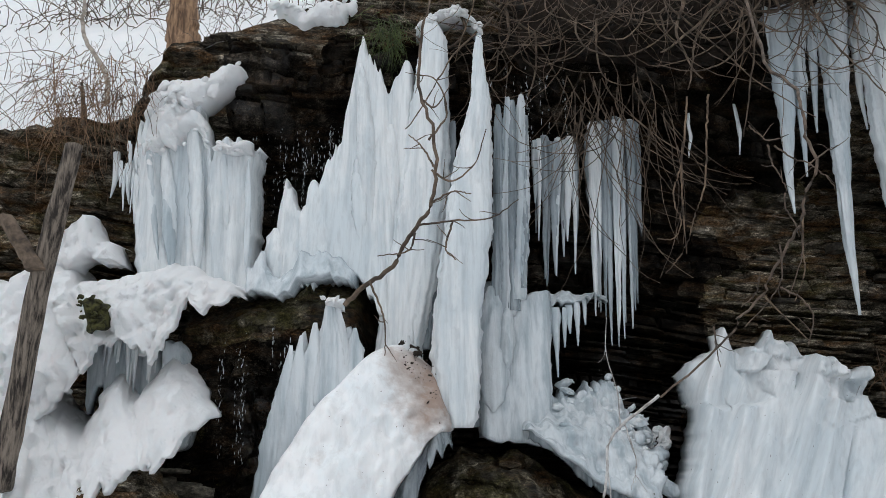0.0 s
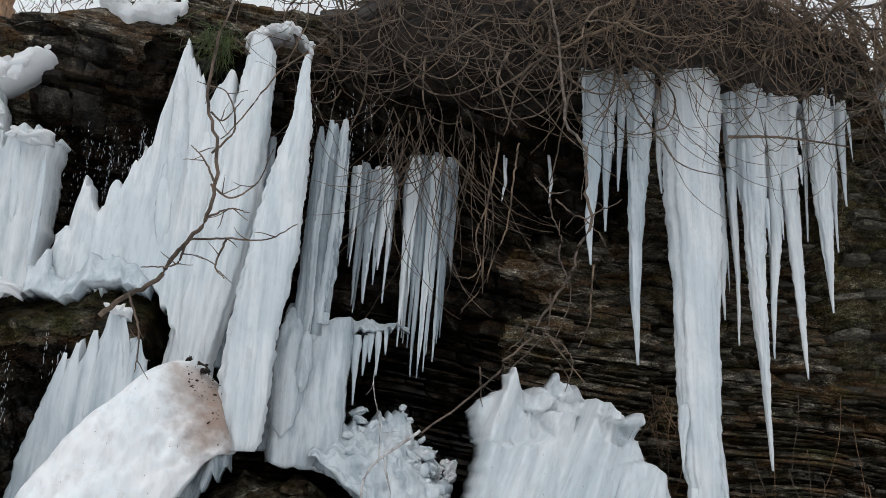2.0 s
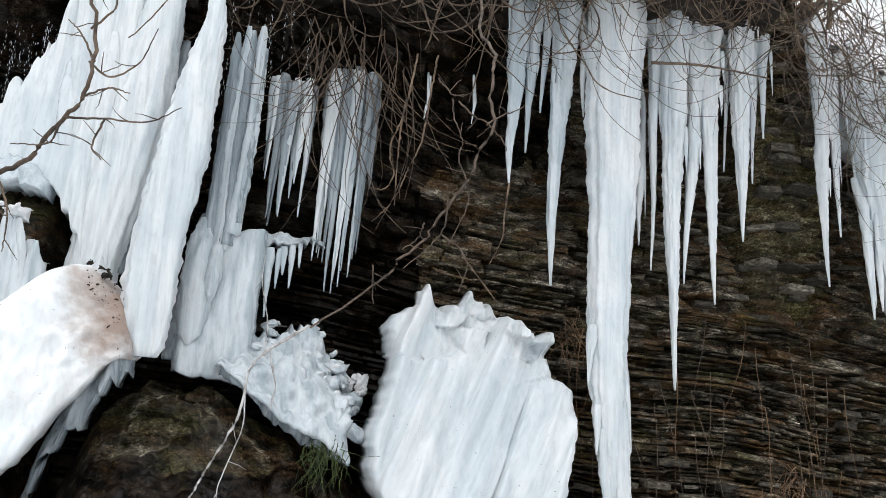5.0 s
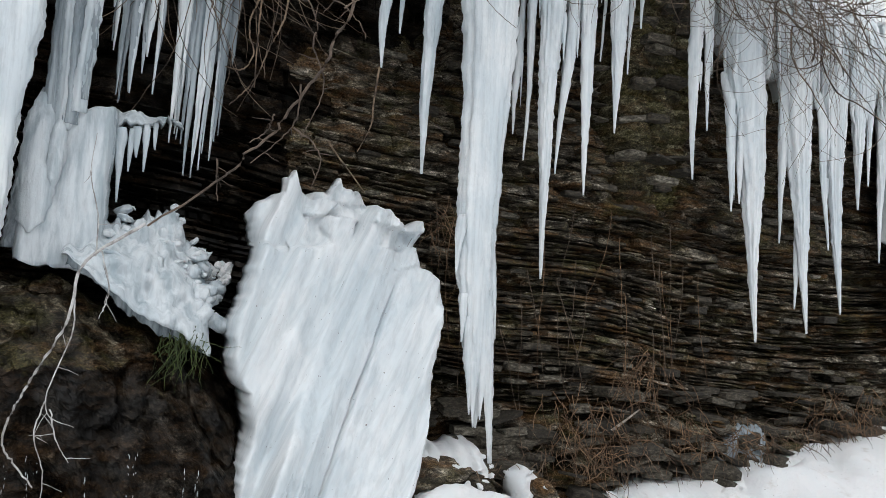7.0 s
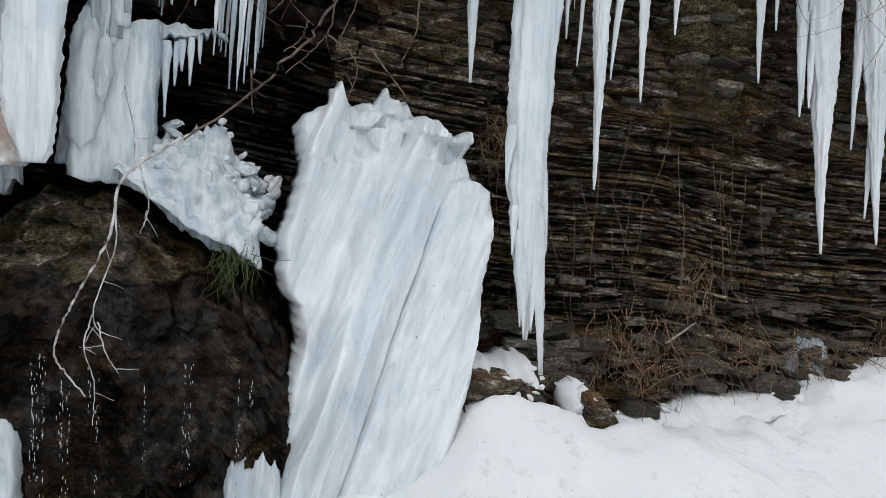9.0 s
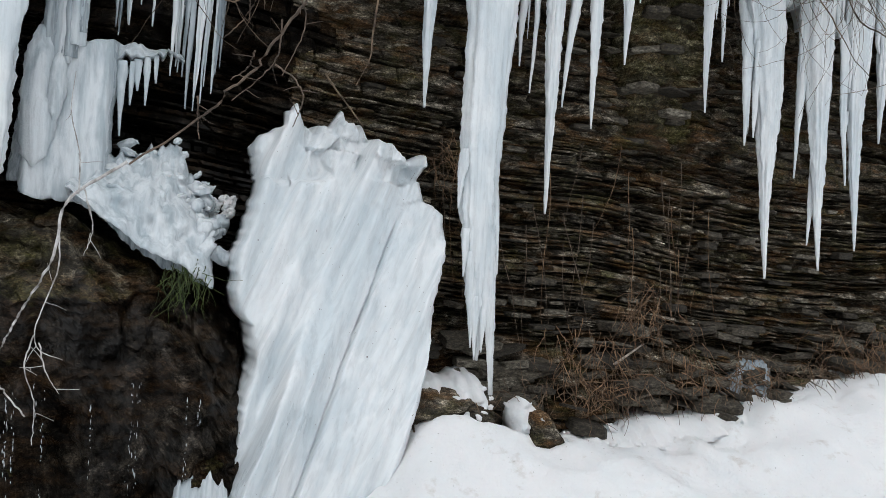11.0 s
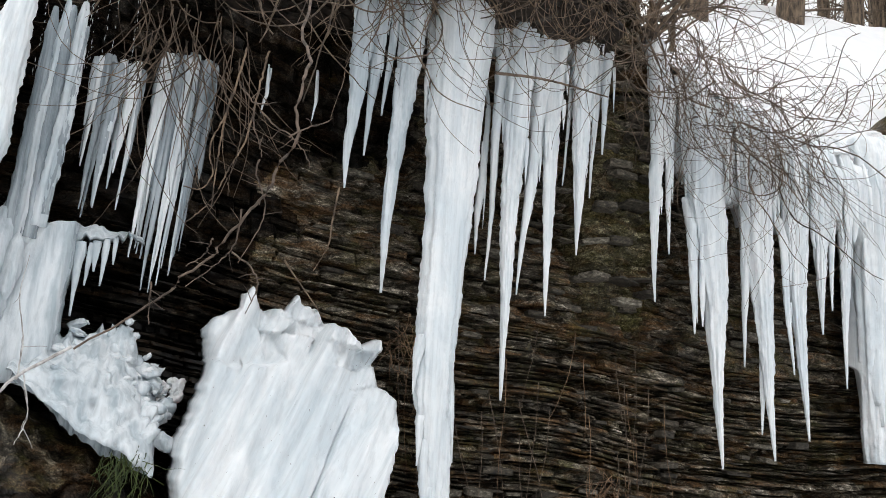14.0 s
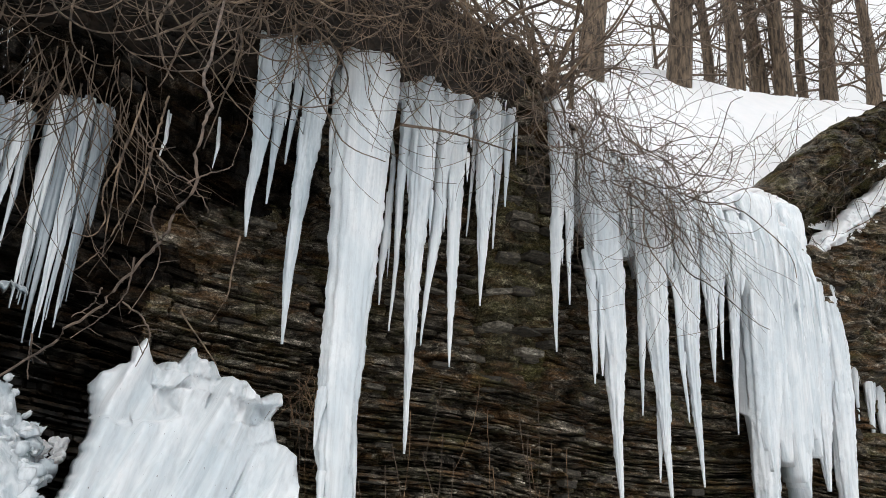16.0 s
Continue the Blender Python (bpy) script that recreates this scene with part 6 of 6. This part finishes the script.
limb("frosted_vine", "pale forked vine ends with frosted tips", "vine", [(0.88, 3.60, 1.90), (0.66, 3.60, 1.72), (0.62, 3.60, 1.50), (0.52, 3.60, 1.29), (0.46, 3.60, 1.16), (0.42, 3.60, 1.03), (0.47, 3.60, 0.93), (0.54, 3.60, 0.84)], 0.007, [[(0.63, 3.6, 1.6), (0.64, 3.6, 1.45), (0.59, 3.6, 1.29), (0.56, 3.6, 1.17), (0.59, 3.6, 1.1), (0.67, 3.6, 1.07)], [(0.56, 3.6, 1.17), (0.53, 3.6, 1.04), (0.57, 3.6, 0.9), (0.57, 3.6, 0.72)], [(0.58, 3.6, 1.14), (0.61, 3.6, 1.02), (0.66, 3.6, 0.93)], [(0.70, 3.6, 1.75), (0.70, 3.6, 1.9), (0.66, 3.6, 2.08), (0.67, 3.6, 2.25)], [(0.72, 3.6, 1.78), (0.76, 3.6, 1.62), (0.73, 3.6, 1.5)]], FROST, 0.004)
for line in ([(1.63, 5.20, 4.11), (1.61, 5.20, 3.96), (1.55, 5.20, 3.62), (1.48, 5.20, 3.42), (1.48, 5.20, 3.30), (1.51, 5.20, 3.18), (1.45, 5.20, 3.07), (1.34, 5.20, 3.07)], [(1.78, 5.20, 4.12), (1.75, 5.20, 3.90), (1.70, 5.20, 3.48), (1.62, 5.20, 3.26), (1.52, 5.20, 3.00), (1.38, 5.20, 2.83)], [(1.57, 5.20, 3.76), (1.54, 5.20, 3.52), (1.53, 5.20, 3.21), (1.53, 5.20, 2.96)], [(2.42, 5.40, 3.30), (2.39, 5.40, 3.03), (2.38, 5.40, 2.87), (2.29, 5.40, 2.67)], [(2.08, 5.40, 2.72), (2.15, 5.40, 2.63), (2.24, 5.40, 2.53), (2.36, 5.40, 2.39)]):
    limb("hanging_root", "knotty brown root dangling on the rock face", "root", line, 0.008, [], ROOT, 0.004, "hanging roots")
limb("sapling", "thin grey leaning sapling on the snowy slope", "sapling", [(-3.31, 6.9, 4.96), (-3.4, 6.98, 5.31), (-3.69, 7.05, 5.78), (-3.76, 7.12, 6.22), (-3.76, 7.2, 6.67)], 0.028, [], PALE, 0.006)
limb("dead_stick", "short dead stick standing on the cliff edge", "stick", [(-3.24, 6.4, 4.49), (-3.28, 6.4, 4.68), (-3.32, 6.4, 4.92)], 0.03, [], BARK, 0.004)
limb("dead_stick", "thin dead stick lying across the icicles", "stick", [(3.72, 5.6, 4.59), (4.2, 5.55, 4.62), (4.79, 5.5, 4.58)], 0.014, [], TWIG, 0.003)
limb("dead_stick", "pale dead stick leaning at the cliff's foot", "stick", [(4.79, 5.9, 0.62), (5.11, 5.9, 0.82)], 0.014, [], PALE, 0.003)


def stake(name, label, line, r0, r1, mat, seed):
    """A rough wooden post along a line, with a cut top."""
    c = spline(line, 40)
    th = np.linspace(0, 2 * math.pi, 16, endpoint=False)
    T, TH = np.meshgrid(np.linspace(0, 1, 40), th, indexing="ij")
    R = (r0 + (r1 - r0) * T) * (0.72 + 0.4 * vn(np.cos(TH) * 2 + 4, np.sin(TH) * 2 + 4, T * 3, seed) + 0.3 * vn(np.cos(TH) * 4 + 4, np.sin(TH) * 4 + 4, T * 14, seed + 1))
    P = c[:, None] + np.stack([R * np.cos(TH), R * np.sin(TH), 0.15 * R * np.cos(TH + 1)], -1)
    F = [(i * 16 + j, i * 16 + (j + 1) % 16, (i + 1) * 16 + (j + 1) % 16, (i + 1) * 16 + j) for i in range(39) for j in range(16)]
    F += [tuple(range(16))[::-1], tuple(39 * 16 + j for j in range(16))]
    return tagged(part(name, P.reshape(-1, 3), F, mat, smooth=True), label, "post")


stake("wooden_post", "leaning weathered wooden post standing in snow", [(-2.48, 4.79, 3.63), (-2.57, 4.83, 3.1), (-2.66, 4.87, 2.49), (-2.72, 4.91, 1.84), (-2.77, 4.95, 1.48)], 0.05, 0.072, WOOD, 261)
stake("broken_branch", "thick dark broken branch dusted with snow", [(-2.86, 4.77, 3.15), (-2.62, 4.77, 2.8)], 0.045, 0.05, TWIG, 262)
stake("tree_stump", "broken tree trunk with bare tan wood", [(-2.75, 7.2, 5.62), (-2.8, 7.2, 6.52)], 0.14, 0.13, TAN, 263)


def stuff(t, name, mat, label, category):
    return tagged(t.part(name, mat), label, category, kind="stuff")


def roots_left():
    r = np.random.RandomState(301)
    t = Tubes()
    for k in range(270):
        x = r.uniform(0.0, 3.0)
        y = min(float(form(x, 5.5)), 5.66 + 0.85 * (1 - float(sm(0.3, 1.5, x)))) - r.uniform(0.0, 0.3)
        z = r.uniform(4.95, 6.2)
        w = wander((x, y, z), (r.normal(-0.2, 0.8), r.normal(-0.1, 0.2), -0.6), r.uniform(0.4, 1.7), r, 22, 0.22, 0.03, 0.22)
        s = r.choice([0.004, 0.006, 0.010, 0.015], p=[.4, .32, .2, .08])
        t.add(w, s, s * 0.4, 4)
    for k in range(64):
        x = r.uniform(0.9, 1.75)
        w = wander((x, 6.15 + r.uniform(-0.1, 0.1), r.uniform(4.3, 4.8)), (r.normal(0, 0.25), 0, -1), r.uniform(0.5, 1.7), r, 14, 0.25, 0.02, 0.1)
        t.add(w, 0.005, 0.002, 4)
    stuff(t, "roots", TWIG, "tangle of brown hanging roots over the rock", "roots")


def roots_right():
    r = np.random.RandomState(302)
    t = Tubes()
    for k in range(330):
        x = r.uniform(2.2, 4.95)
        y = 5.36 + r.uniform(-0.12, 0.9)
        z = float(top(x)) + r.uniform(-0.3, 0.1) + max(0.0, y - 5.5) * 1.1 - 0.15
        up = r.rand() < 0.45
        w = wander((x, y, z), (r.normal(-0.1, 0.6), r.normal(-0.1, 0.3), 0.9 if up else -0.6), r.uniform(0.4, 1.4), r, 18, 0.24, 0.06 if not up else 0.02, 0.2)
        s = r.choice([0.004, 0.007, 0.012, 0.02], p=[.4, .32, .2, .08])
        t.add(w, s, s * 0.4, 4)
    for k in range(330):
        x = r.uniform(2.4, 4.9)
        w = wander((x, 5.26 + r.uniform(-0.1, 0.1), float(top(x)) + r.uniform(-0.5, 0.1)), (r.normal(-0.1, 0.5), r.normal(-0.1, 0.15), -0.7), r.uniform(0.25, 0.8), r, 10, 0.3, 0.05, 0.4)
        t.add(w, 0.005, 0.002, 4)
    for k in range(390):
        x = r.uniform(-0.5, 4.75)
        d = r.uniform(0, 1)
        p = (x, 5.50 + 0.35 * (1 - float(sm(2.2, 2.9, x))) + 0.9 * d + r.uniform(-0.25, 0.0), float(top(x)) - 0.1 + 0.85 * d)
        w = wander(p, (r.normal(0, 0.9), r.normal(-0.15, 0.2), r.normal(-0.1, 0.5)), r.uniform(0.3, 1.2), r, 16, 0.26, 0.04, 0.15)
        s = r.choice([0.004, 0.007, 0.012], p=[.5, .35, .15])
        t.add(w, s, s * 0.4, 4)
    stuff(t, "brush", ROOT, "dense brown brush and roots crowning the overhang", "brush")
    t = Tubes()
    for k in range(70):
        x = r.uniform(2.6, 6.0)
        z = r.uniform(4.6, 5.4)
        w = wander((x, 5.36 + r.uniform(-0.1, 0.2), z), (r.normal(0, 0.4), 0, -1), r.uniform(0.4, 1.4), r, 14, 0.3, 0.02, 0.3)
        t.add(w, 0.004, 0.002, 4)
    stuff(t, "hanging_twigs", TWIG, "thin twigs dangling among the icicles", "twigs")
    t = Tubes()
    for k in range(330):
        x = r.uniform(5.2, 7.2)
        w = wander((x, 5.75 + r.uniform(-0.4, 0.1), float(top(x)) + r.uniform(-1.0, 0.0)), (r.uniform(-0.5, 1.1), r.normal(-0.15, 0.2), r.uniform(-1.2, 0.2)), r.uniform(0.5, 1.9), r, 16, 0.26, 0.07, 0.3)
        s = r.choice([0.0033, 0.005, 0.009], p=[.6, .3, .1])
        t.add(w, s, s * 0.4, 4)
    stuff(t, "shrub_twigs", TWIG, "fine drooping shrub twigs before the frozen fall", "twigs")
    t = Tubes()
    for k in range(95):
        x = r.uniform(6.9, 14)
        y = r.uniform(6.8, 9.0)
        w = wander((x, y, float(hill_z(x, y)) - 0.05), (r.normal(0.2, 0.7), r.normal(-0.2, 0.3), r.uniform(0.3, 1.0)), r.uniform(0.8, 2.6), r, 16, 0.22, 0.06, 0.2)
        t.add(w, 0.007, 0.003, 4)
        for m in range(3):
            t.add(wander(w[r.randint(4, 15)], r.normal(0, 1, 3), r.uniform(0.3, 0.9), r, 8, 0.25, 0.04), 0.004, 0.002, 4)
    stuff(t, "saplings", TWIG, "bare saplings growing from the snowy slope", "saplings")


def brush_left():
    r = np.random.RandomState(303)
    t = Tubes()
    for k in range(300):
        x = r.uniform(-6.5, -1.2)
        y = float(form(x, 5)) + 0.2 + abs(r.normal(0, 1.6))
        z = float(hill_z(x, y)) - 0.04
        w = wander((x, y, z), (r.normal(0.1, 0.6), r.normal(-0.1, 0.3), 0.9), r.uniform(0.15, 0.7), r, 10, 0.5, 0.04, 0.0)
        t.add(w, 0.005, 0.002, 4)
    for k in range(260):
        x = r.uniform(-7.5, -2.0)
        y = r.uniform(10.5, 14)
        z = float(hill_z(x, y))
        w = wander((x, y, z), (r.normal(0, 0.6), 0, 0.9), r.uniform(0.4, 1.6), r, 12, 0.5, 0.03, 0.0)
        t.add(w, 0.009, 0.004, 4)
    stuff(t, "brush", TWIG, "bare brown brush poking through hillside snow", "brush")


def tuft(name, label, at, count, length, spread, mat, seed, way=(0, -0.22, -0.8), r0=0.003):
    r = np.random.RandomState(seed)
    t = Tubes()
    for k in range(count):
        p = np.array(at) + r.normal(0, 1, 3) * spread
        t.add(wander(p, np.array(way) + r.normal(0, 0.45, 3), length * r.uniform(0.4, 1.3), r, 10, 0.40, 0.10, 0.05), r0 * r.uniform(0.7, 1.5), r0 * 0.4, 4)
    return tagged(t.part(name, mat), label, "grass", "grass tufts")


def shrub():
    r = np.random.RandomState(308)
    ob = thing("shrub", "multi-stemmed bare brown shrub rooted on the overhang", "shrub")
    for k in range(26):
        x = 5.45 + r.normal(0, 0.2)
        t = Tubes()
        w = wander((x, 6.0 + r.normal(0, 0.1), 5.55), (r.normal(0.0, 0.5), r.normal(-0.1, 0.25), r.uniform(0.5, 1.0)), r.uniform(1.2, 3.0), r, 16, 0.16, 0.015, 0.12)
        s = r.uniform(0.012, 0.03)
        t.add(w, s, s * 0.25, 6)
        for m in range(8):
            i = r.randint(3, 16)
            t.add(wander(w[i], r.normal(0, 1, 3) + (0.3, -0.2, 0.2), r.uniform(0.3, 1.0), r, 10, 0.25, 0.04, 0.2), s * 0.28, s * 0.1, 4)
        t.part("stem", ROOT, ob)


def water_drops():
    """Strings of clear drops running down the wet rock."""
    r = np.random.RandomState(309)
    v, f = [], []
    unit = np.array([(1, 0, 0), (-1, 0, 0), (0, 1, 0), (0, -1, 0), (0, 0, 1.5), (0, 0, -1.5)])
    tri = np.array([(0, 2, 4), (2, 1, 4), (1, 3, 4), (3, 0, 4), (2, 0, 5), (1, 2, 5), (3, 1, 5), (0, 3, 5)])
    for area, y, count in (((-1.75, -0.95, 3.3, 4.45), 6.25, 30), ((0.25, 0.95, 3.6, 5.0), 6.15, 12), ((-1.7, -1.1, 1.6, 2.6), 5.62, 16), ((0.1, 1.4, -0.2, 0.8), 5.25, 15)):
        for k in range(count):
            x, z = r.uniform(area[0], area[1]), area[3] - r.uniform(0, 0.25)
            for m in range(r.randint(8, 26)):
                z -= 0.012 + r.exponential(0.035)
                if z < area[2]:
                    break
                v.append(unit * r.uniform(0.0018, 0.0040) * (1, 1, r.uniform(0.8, 5)) + (x + r.normal(0, 0.006), y + r.normal(0, 0.02), z))
                f.append(tri + 6 * (len(v) - 1))
    tagged(part("water_drops", np.concatenate(v), np.concatenate(f), DROP), "bright water drops trickling down dark rock", "water drops", kind="stuff")


shrub()
water_drops()
roots_left()
roots_right()
brush_left()
tuft("grass_tuft", "dry orange-brown grass hanging over the cliff edge", (-3.1, 6.15, 4.75), 260, 0.7, (0.28, 0.12, 0.16), GRASS, 401)
tuft("grass_tuft", "green grass tuft beside the ice column", (-0.55, 6.15, 5.25), 120, 0.4, (0.08, 0.05, 0.07), GREEN, 402)
tuft("grass_tuft", "green grass tuft on the boulder's edge", [(1.24, 5.75, 1.33)][0], 70, 0.3, (0.09, 0.05, 0.04), GREEN, 403)
for i, (p, c, n) in enumerate(zip([(5.19, 6.05, 1.22), (4.62, 6.0, 0.75), (5.59, 6.0, 0.72), (7.69, 6.1, 0.9), (3.23, 6.2, 2.38)], ((.18, .08, .1), (.22, .1, .15), (.1, .08, .08), (.4, .1, .1), (.1, .05, .15)), (150, 200, 80, 160, 60))):
    tuft("grass_tuft", "dry brown grass and roots at the cliff's foot", (p[0], p[1] - 0.12, p[2]), n // 3, 0.55, c, GRASS, 410 + i, r0=0.0032)


for i in range(9):
    x = 3.9 + 0.52 * i + 0.2 * math.sin(i * 2.1)
    tuft("grass_tuft", "reddish-brown dead plants along the snow's edge", (x, float(form(np.array(x), np.array(0.35))) - 0.2, 0.42 + 0.03 * i), 40, 0.36, (0.2, 0.09, 0.08), GRASS if i % 2 else ROOT, 430 + i, (0.2 * math.sin(i * 3.0), -0.2, -0.3), 0.0038)


def creepers():
    r = np.random.RandomState(305)
    for k in range(26):
        x = r.uniform(3.0, 6.2)
        z = r.uniform(1.4, 2.6)
        w = wander((x, float(form(x, z)) - 0.12, z), (r.normal(0, 0.10), -0.03, -1), r.uniform(0.6, 1.7), r, 18, 0.10, 0.06, 0.03)
        w[:, 1] = [float(form(a, c)) - 0.13 for a, b, c in w]
        t = Tubes()
        t.add(w, 0.0042, 0.0022, 4)
        tagged(t.part("creeper", TWIG if k % 3 else GRASS), "thin reddish-brown creeper hanging on the layered rock", "creeper", "creepers on the rock")


creepers()


# ---- trees on the crest ----
def tree(at, height, girth, seed):
    r = np.random.RandomState(seed)
    ob = thing("tree", "bare winter tree with brown bark on the snowy crest", "tree", "trees on the crest")
    c = np.array([(at[0] + 0.15 * math.sin(k * 0.9 + seed), at[1], at[2] - 0.4 + height * k / 9) for k in range(10)])
    t = Tubes()
    c = spline(c, 50)
    t.add(c, girth, girth * 0.25, 12)
    t.part("trunk", BARK, ob)
    t = Tubes()
    for k in range(46):
        i = int(r.uniform(5, 49))
        ln = height * r.uniform(0.12, 0.32)
        w = wander(c[i], (r.normal(), r.normal() * 0.8, r.uniform(0.1, 0.8)), ln, r, 10, 0.25, -0.02)
        t.add(w, girth * 0.16, girth * 0.04, 5)
        for m in range(7):
            j = r.randint(2, 10)
            t.add(wander(w[j], r.normal(0, 1, 3), ln * r.uniform(0.2, 0.6), r, 8, 0.3, 0.02), girth * 0.05, girth * 0.015, 4)
    t.part("crown", TWIG, ob, "bare twigs and limbs")
    return ob


for i, (p, g) in enumerate(zip([(10.47, 10.8, 9.95), (13.23, 11.2, 10.13), (16.7, 12.6, 11.84), (17.95, 12.8, 12.22), (18.21, 12.2, 12.04), (21.04, 13.5, 13.43), (20.6, 12.4, 13.01), (26.3, 14.5, 16.08), (18.49, 15.0, 13.7)], (0.27, 0.30, 0.25, 0.23, 0.25, 0.16, 0.26, 0.3, 0.2))):
    tree((p[0], p[1], float(hill_z(p[0], p[1]))), 9 + i % 3, g, 501 + i)


def far_wood():
    r = np.random.RandomState(306)
    t = Tubes()
    for k in range(75):
        x, y = r.uniform(-30, 60), r.uniform(22, 48)
        z = float(hill_z(x, y))
        g = r.uniform(0.07, 0.2)
        w = wander((x, y, z - 0.3), (r.normal(0, 0.04), 0, 1), r.uniform(7, 11), r, 8, 0.05)
        t.add(w, g, g * 0.3, 6)
        for m in range(16):
            i = r.randint(1, 8)
            t.add(wander(w[i], (r.normal(), r.normal(), r.uniform(0, 0.8)), r.uniform(1, 3), r, 6, 0.3), g * 0.25, g * 0.06, 4)
    stuff(t, "far_wood", BARK, "far winter wood of bare brown trees", "wood")


far_wood()


# ---- loose slabs of the layered rock ----
def slabs():
    r = np.random.RandomState(307)
    shapes = []
    for k in range(14):
        L, Dp, Th = r.uniform(0.10, 0.34), r.uniform(0.14, 0.26), r.uniform(0.022, 0.09)
        bm = bmesh.new()
        bmesh.ops.create_cube(bm, size=1)
        bmesh.ops.bevel(bm, geom=bm.edges[:], offset=0.12, segments=1, affect="EDGES")
        for vtx in bm.verts:
            c = vtx.co
            j = 0.22 * (float(vn(c.x * 1.7 + k * 3.1, c.y * 1.7 + 9, c.z * 1.7 + 9, 3)) - 0.5)
            vtx.co = Vector((c.x * L * (1 + j), c.y * Dp * (1 + 0.5 * j), c.z * Th * (1 + j) + 0.06 * Th * c.x))
        me = bpy.data.meshes.new("stone")
        bm.to_mesh(me)
        bm.free()
        me.materials.append(STONE)
        shapes.append(me)
    for i in range(300):
        if i < 150:
            x, z = r.uniform(3.0, 8.4), r.uniform(0.1, 1.15)
        else:
            x, z = r.uniform(2.6, 8.6), r.uniform(0.8, 4.4)
        ob = new("stone", shapes[i % 14])
        ob.parent = cliff
        f = r.uniform(0.45, 1.05) * (1.35 if z < 0.95 else 0.85)
        ob.location = (x, float(form(np.array(x), np.array(z))) - (r.uniform(0.04, 0.2) if z < 0.95 else r.uniform(-0.04, 0.06)) + 0.03, z)
        tilt = 0.16 if z < 0.9 else 0.05
        ob.rotation_euler = (r.normal(0, tilt), r.normal(0.05, tilt), r.normal(0, 0.25))
        ob.scale = (f, f, f)

    for rock, x0, x1, z0, z1, y, count in ((LEDGE, -2.25, -1.75, 1.35, 1.6, 5.35, 9), (BUTTRESS, 5.25, 5.95, 2.9, 5.0, 6.22, 22)):
        for i in range(count):
            ob = new("stone", shapes[(3 * i) % 14])
            ob.parent = rock
            ob.location = (r.uniform(x0, x1), y + r.uniform(0, 0.15), r.uniform(z0, z1))
            ob.rotation_euler = (r.normal(0, 0.1), r.normal(0, 0.1), r.normal(0, 0.3))


slabs()
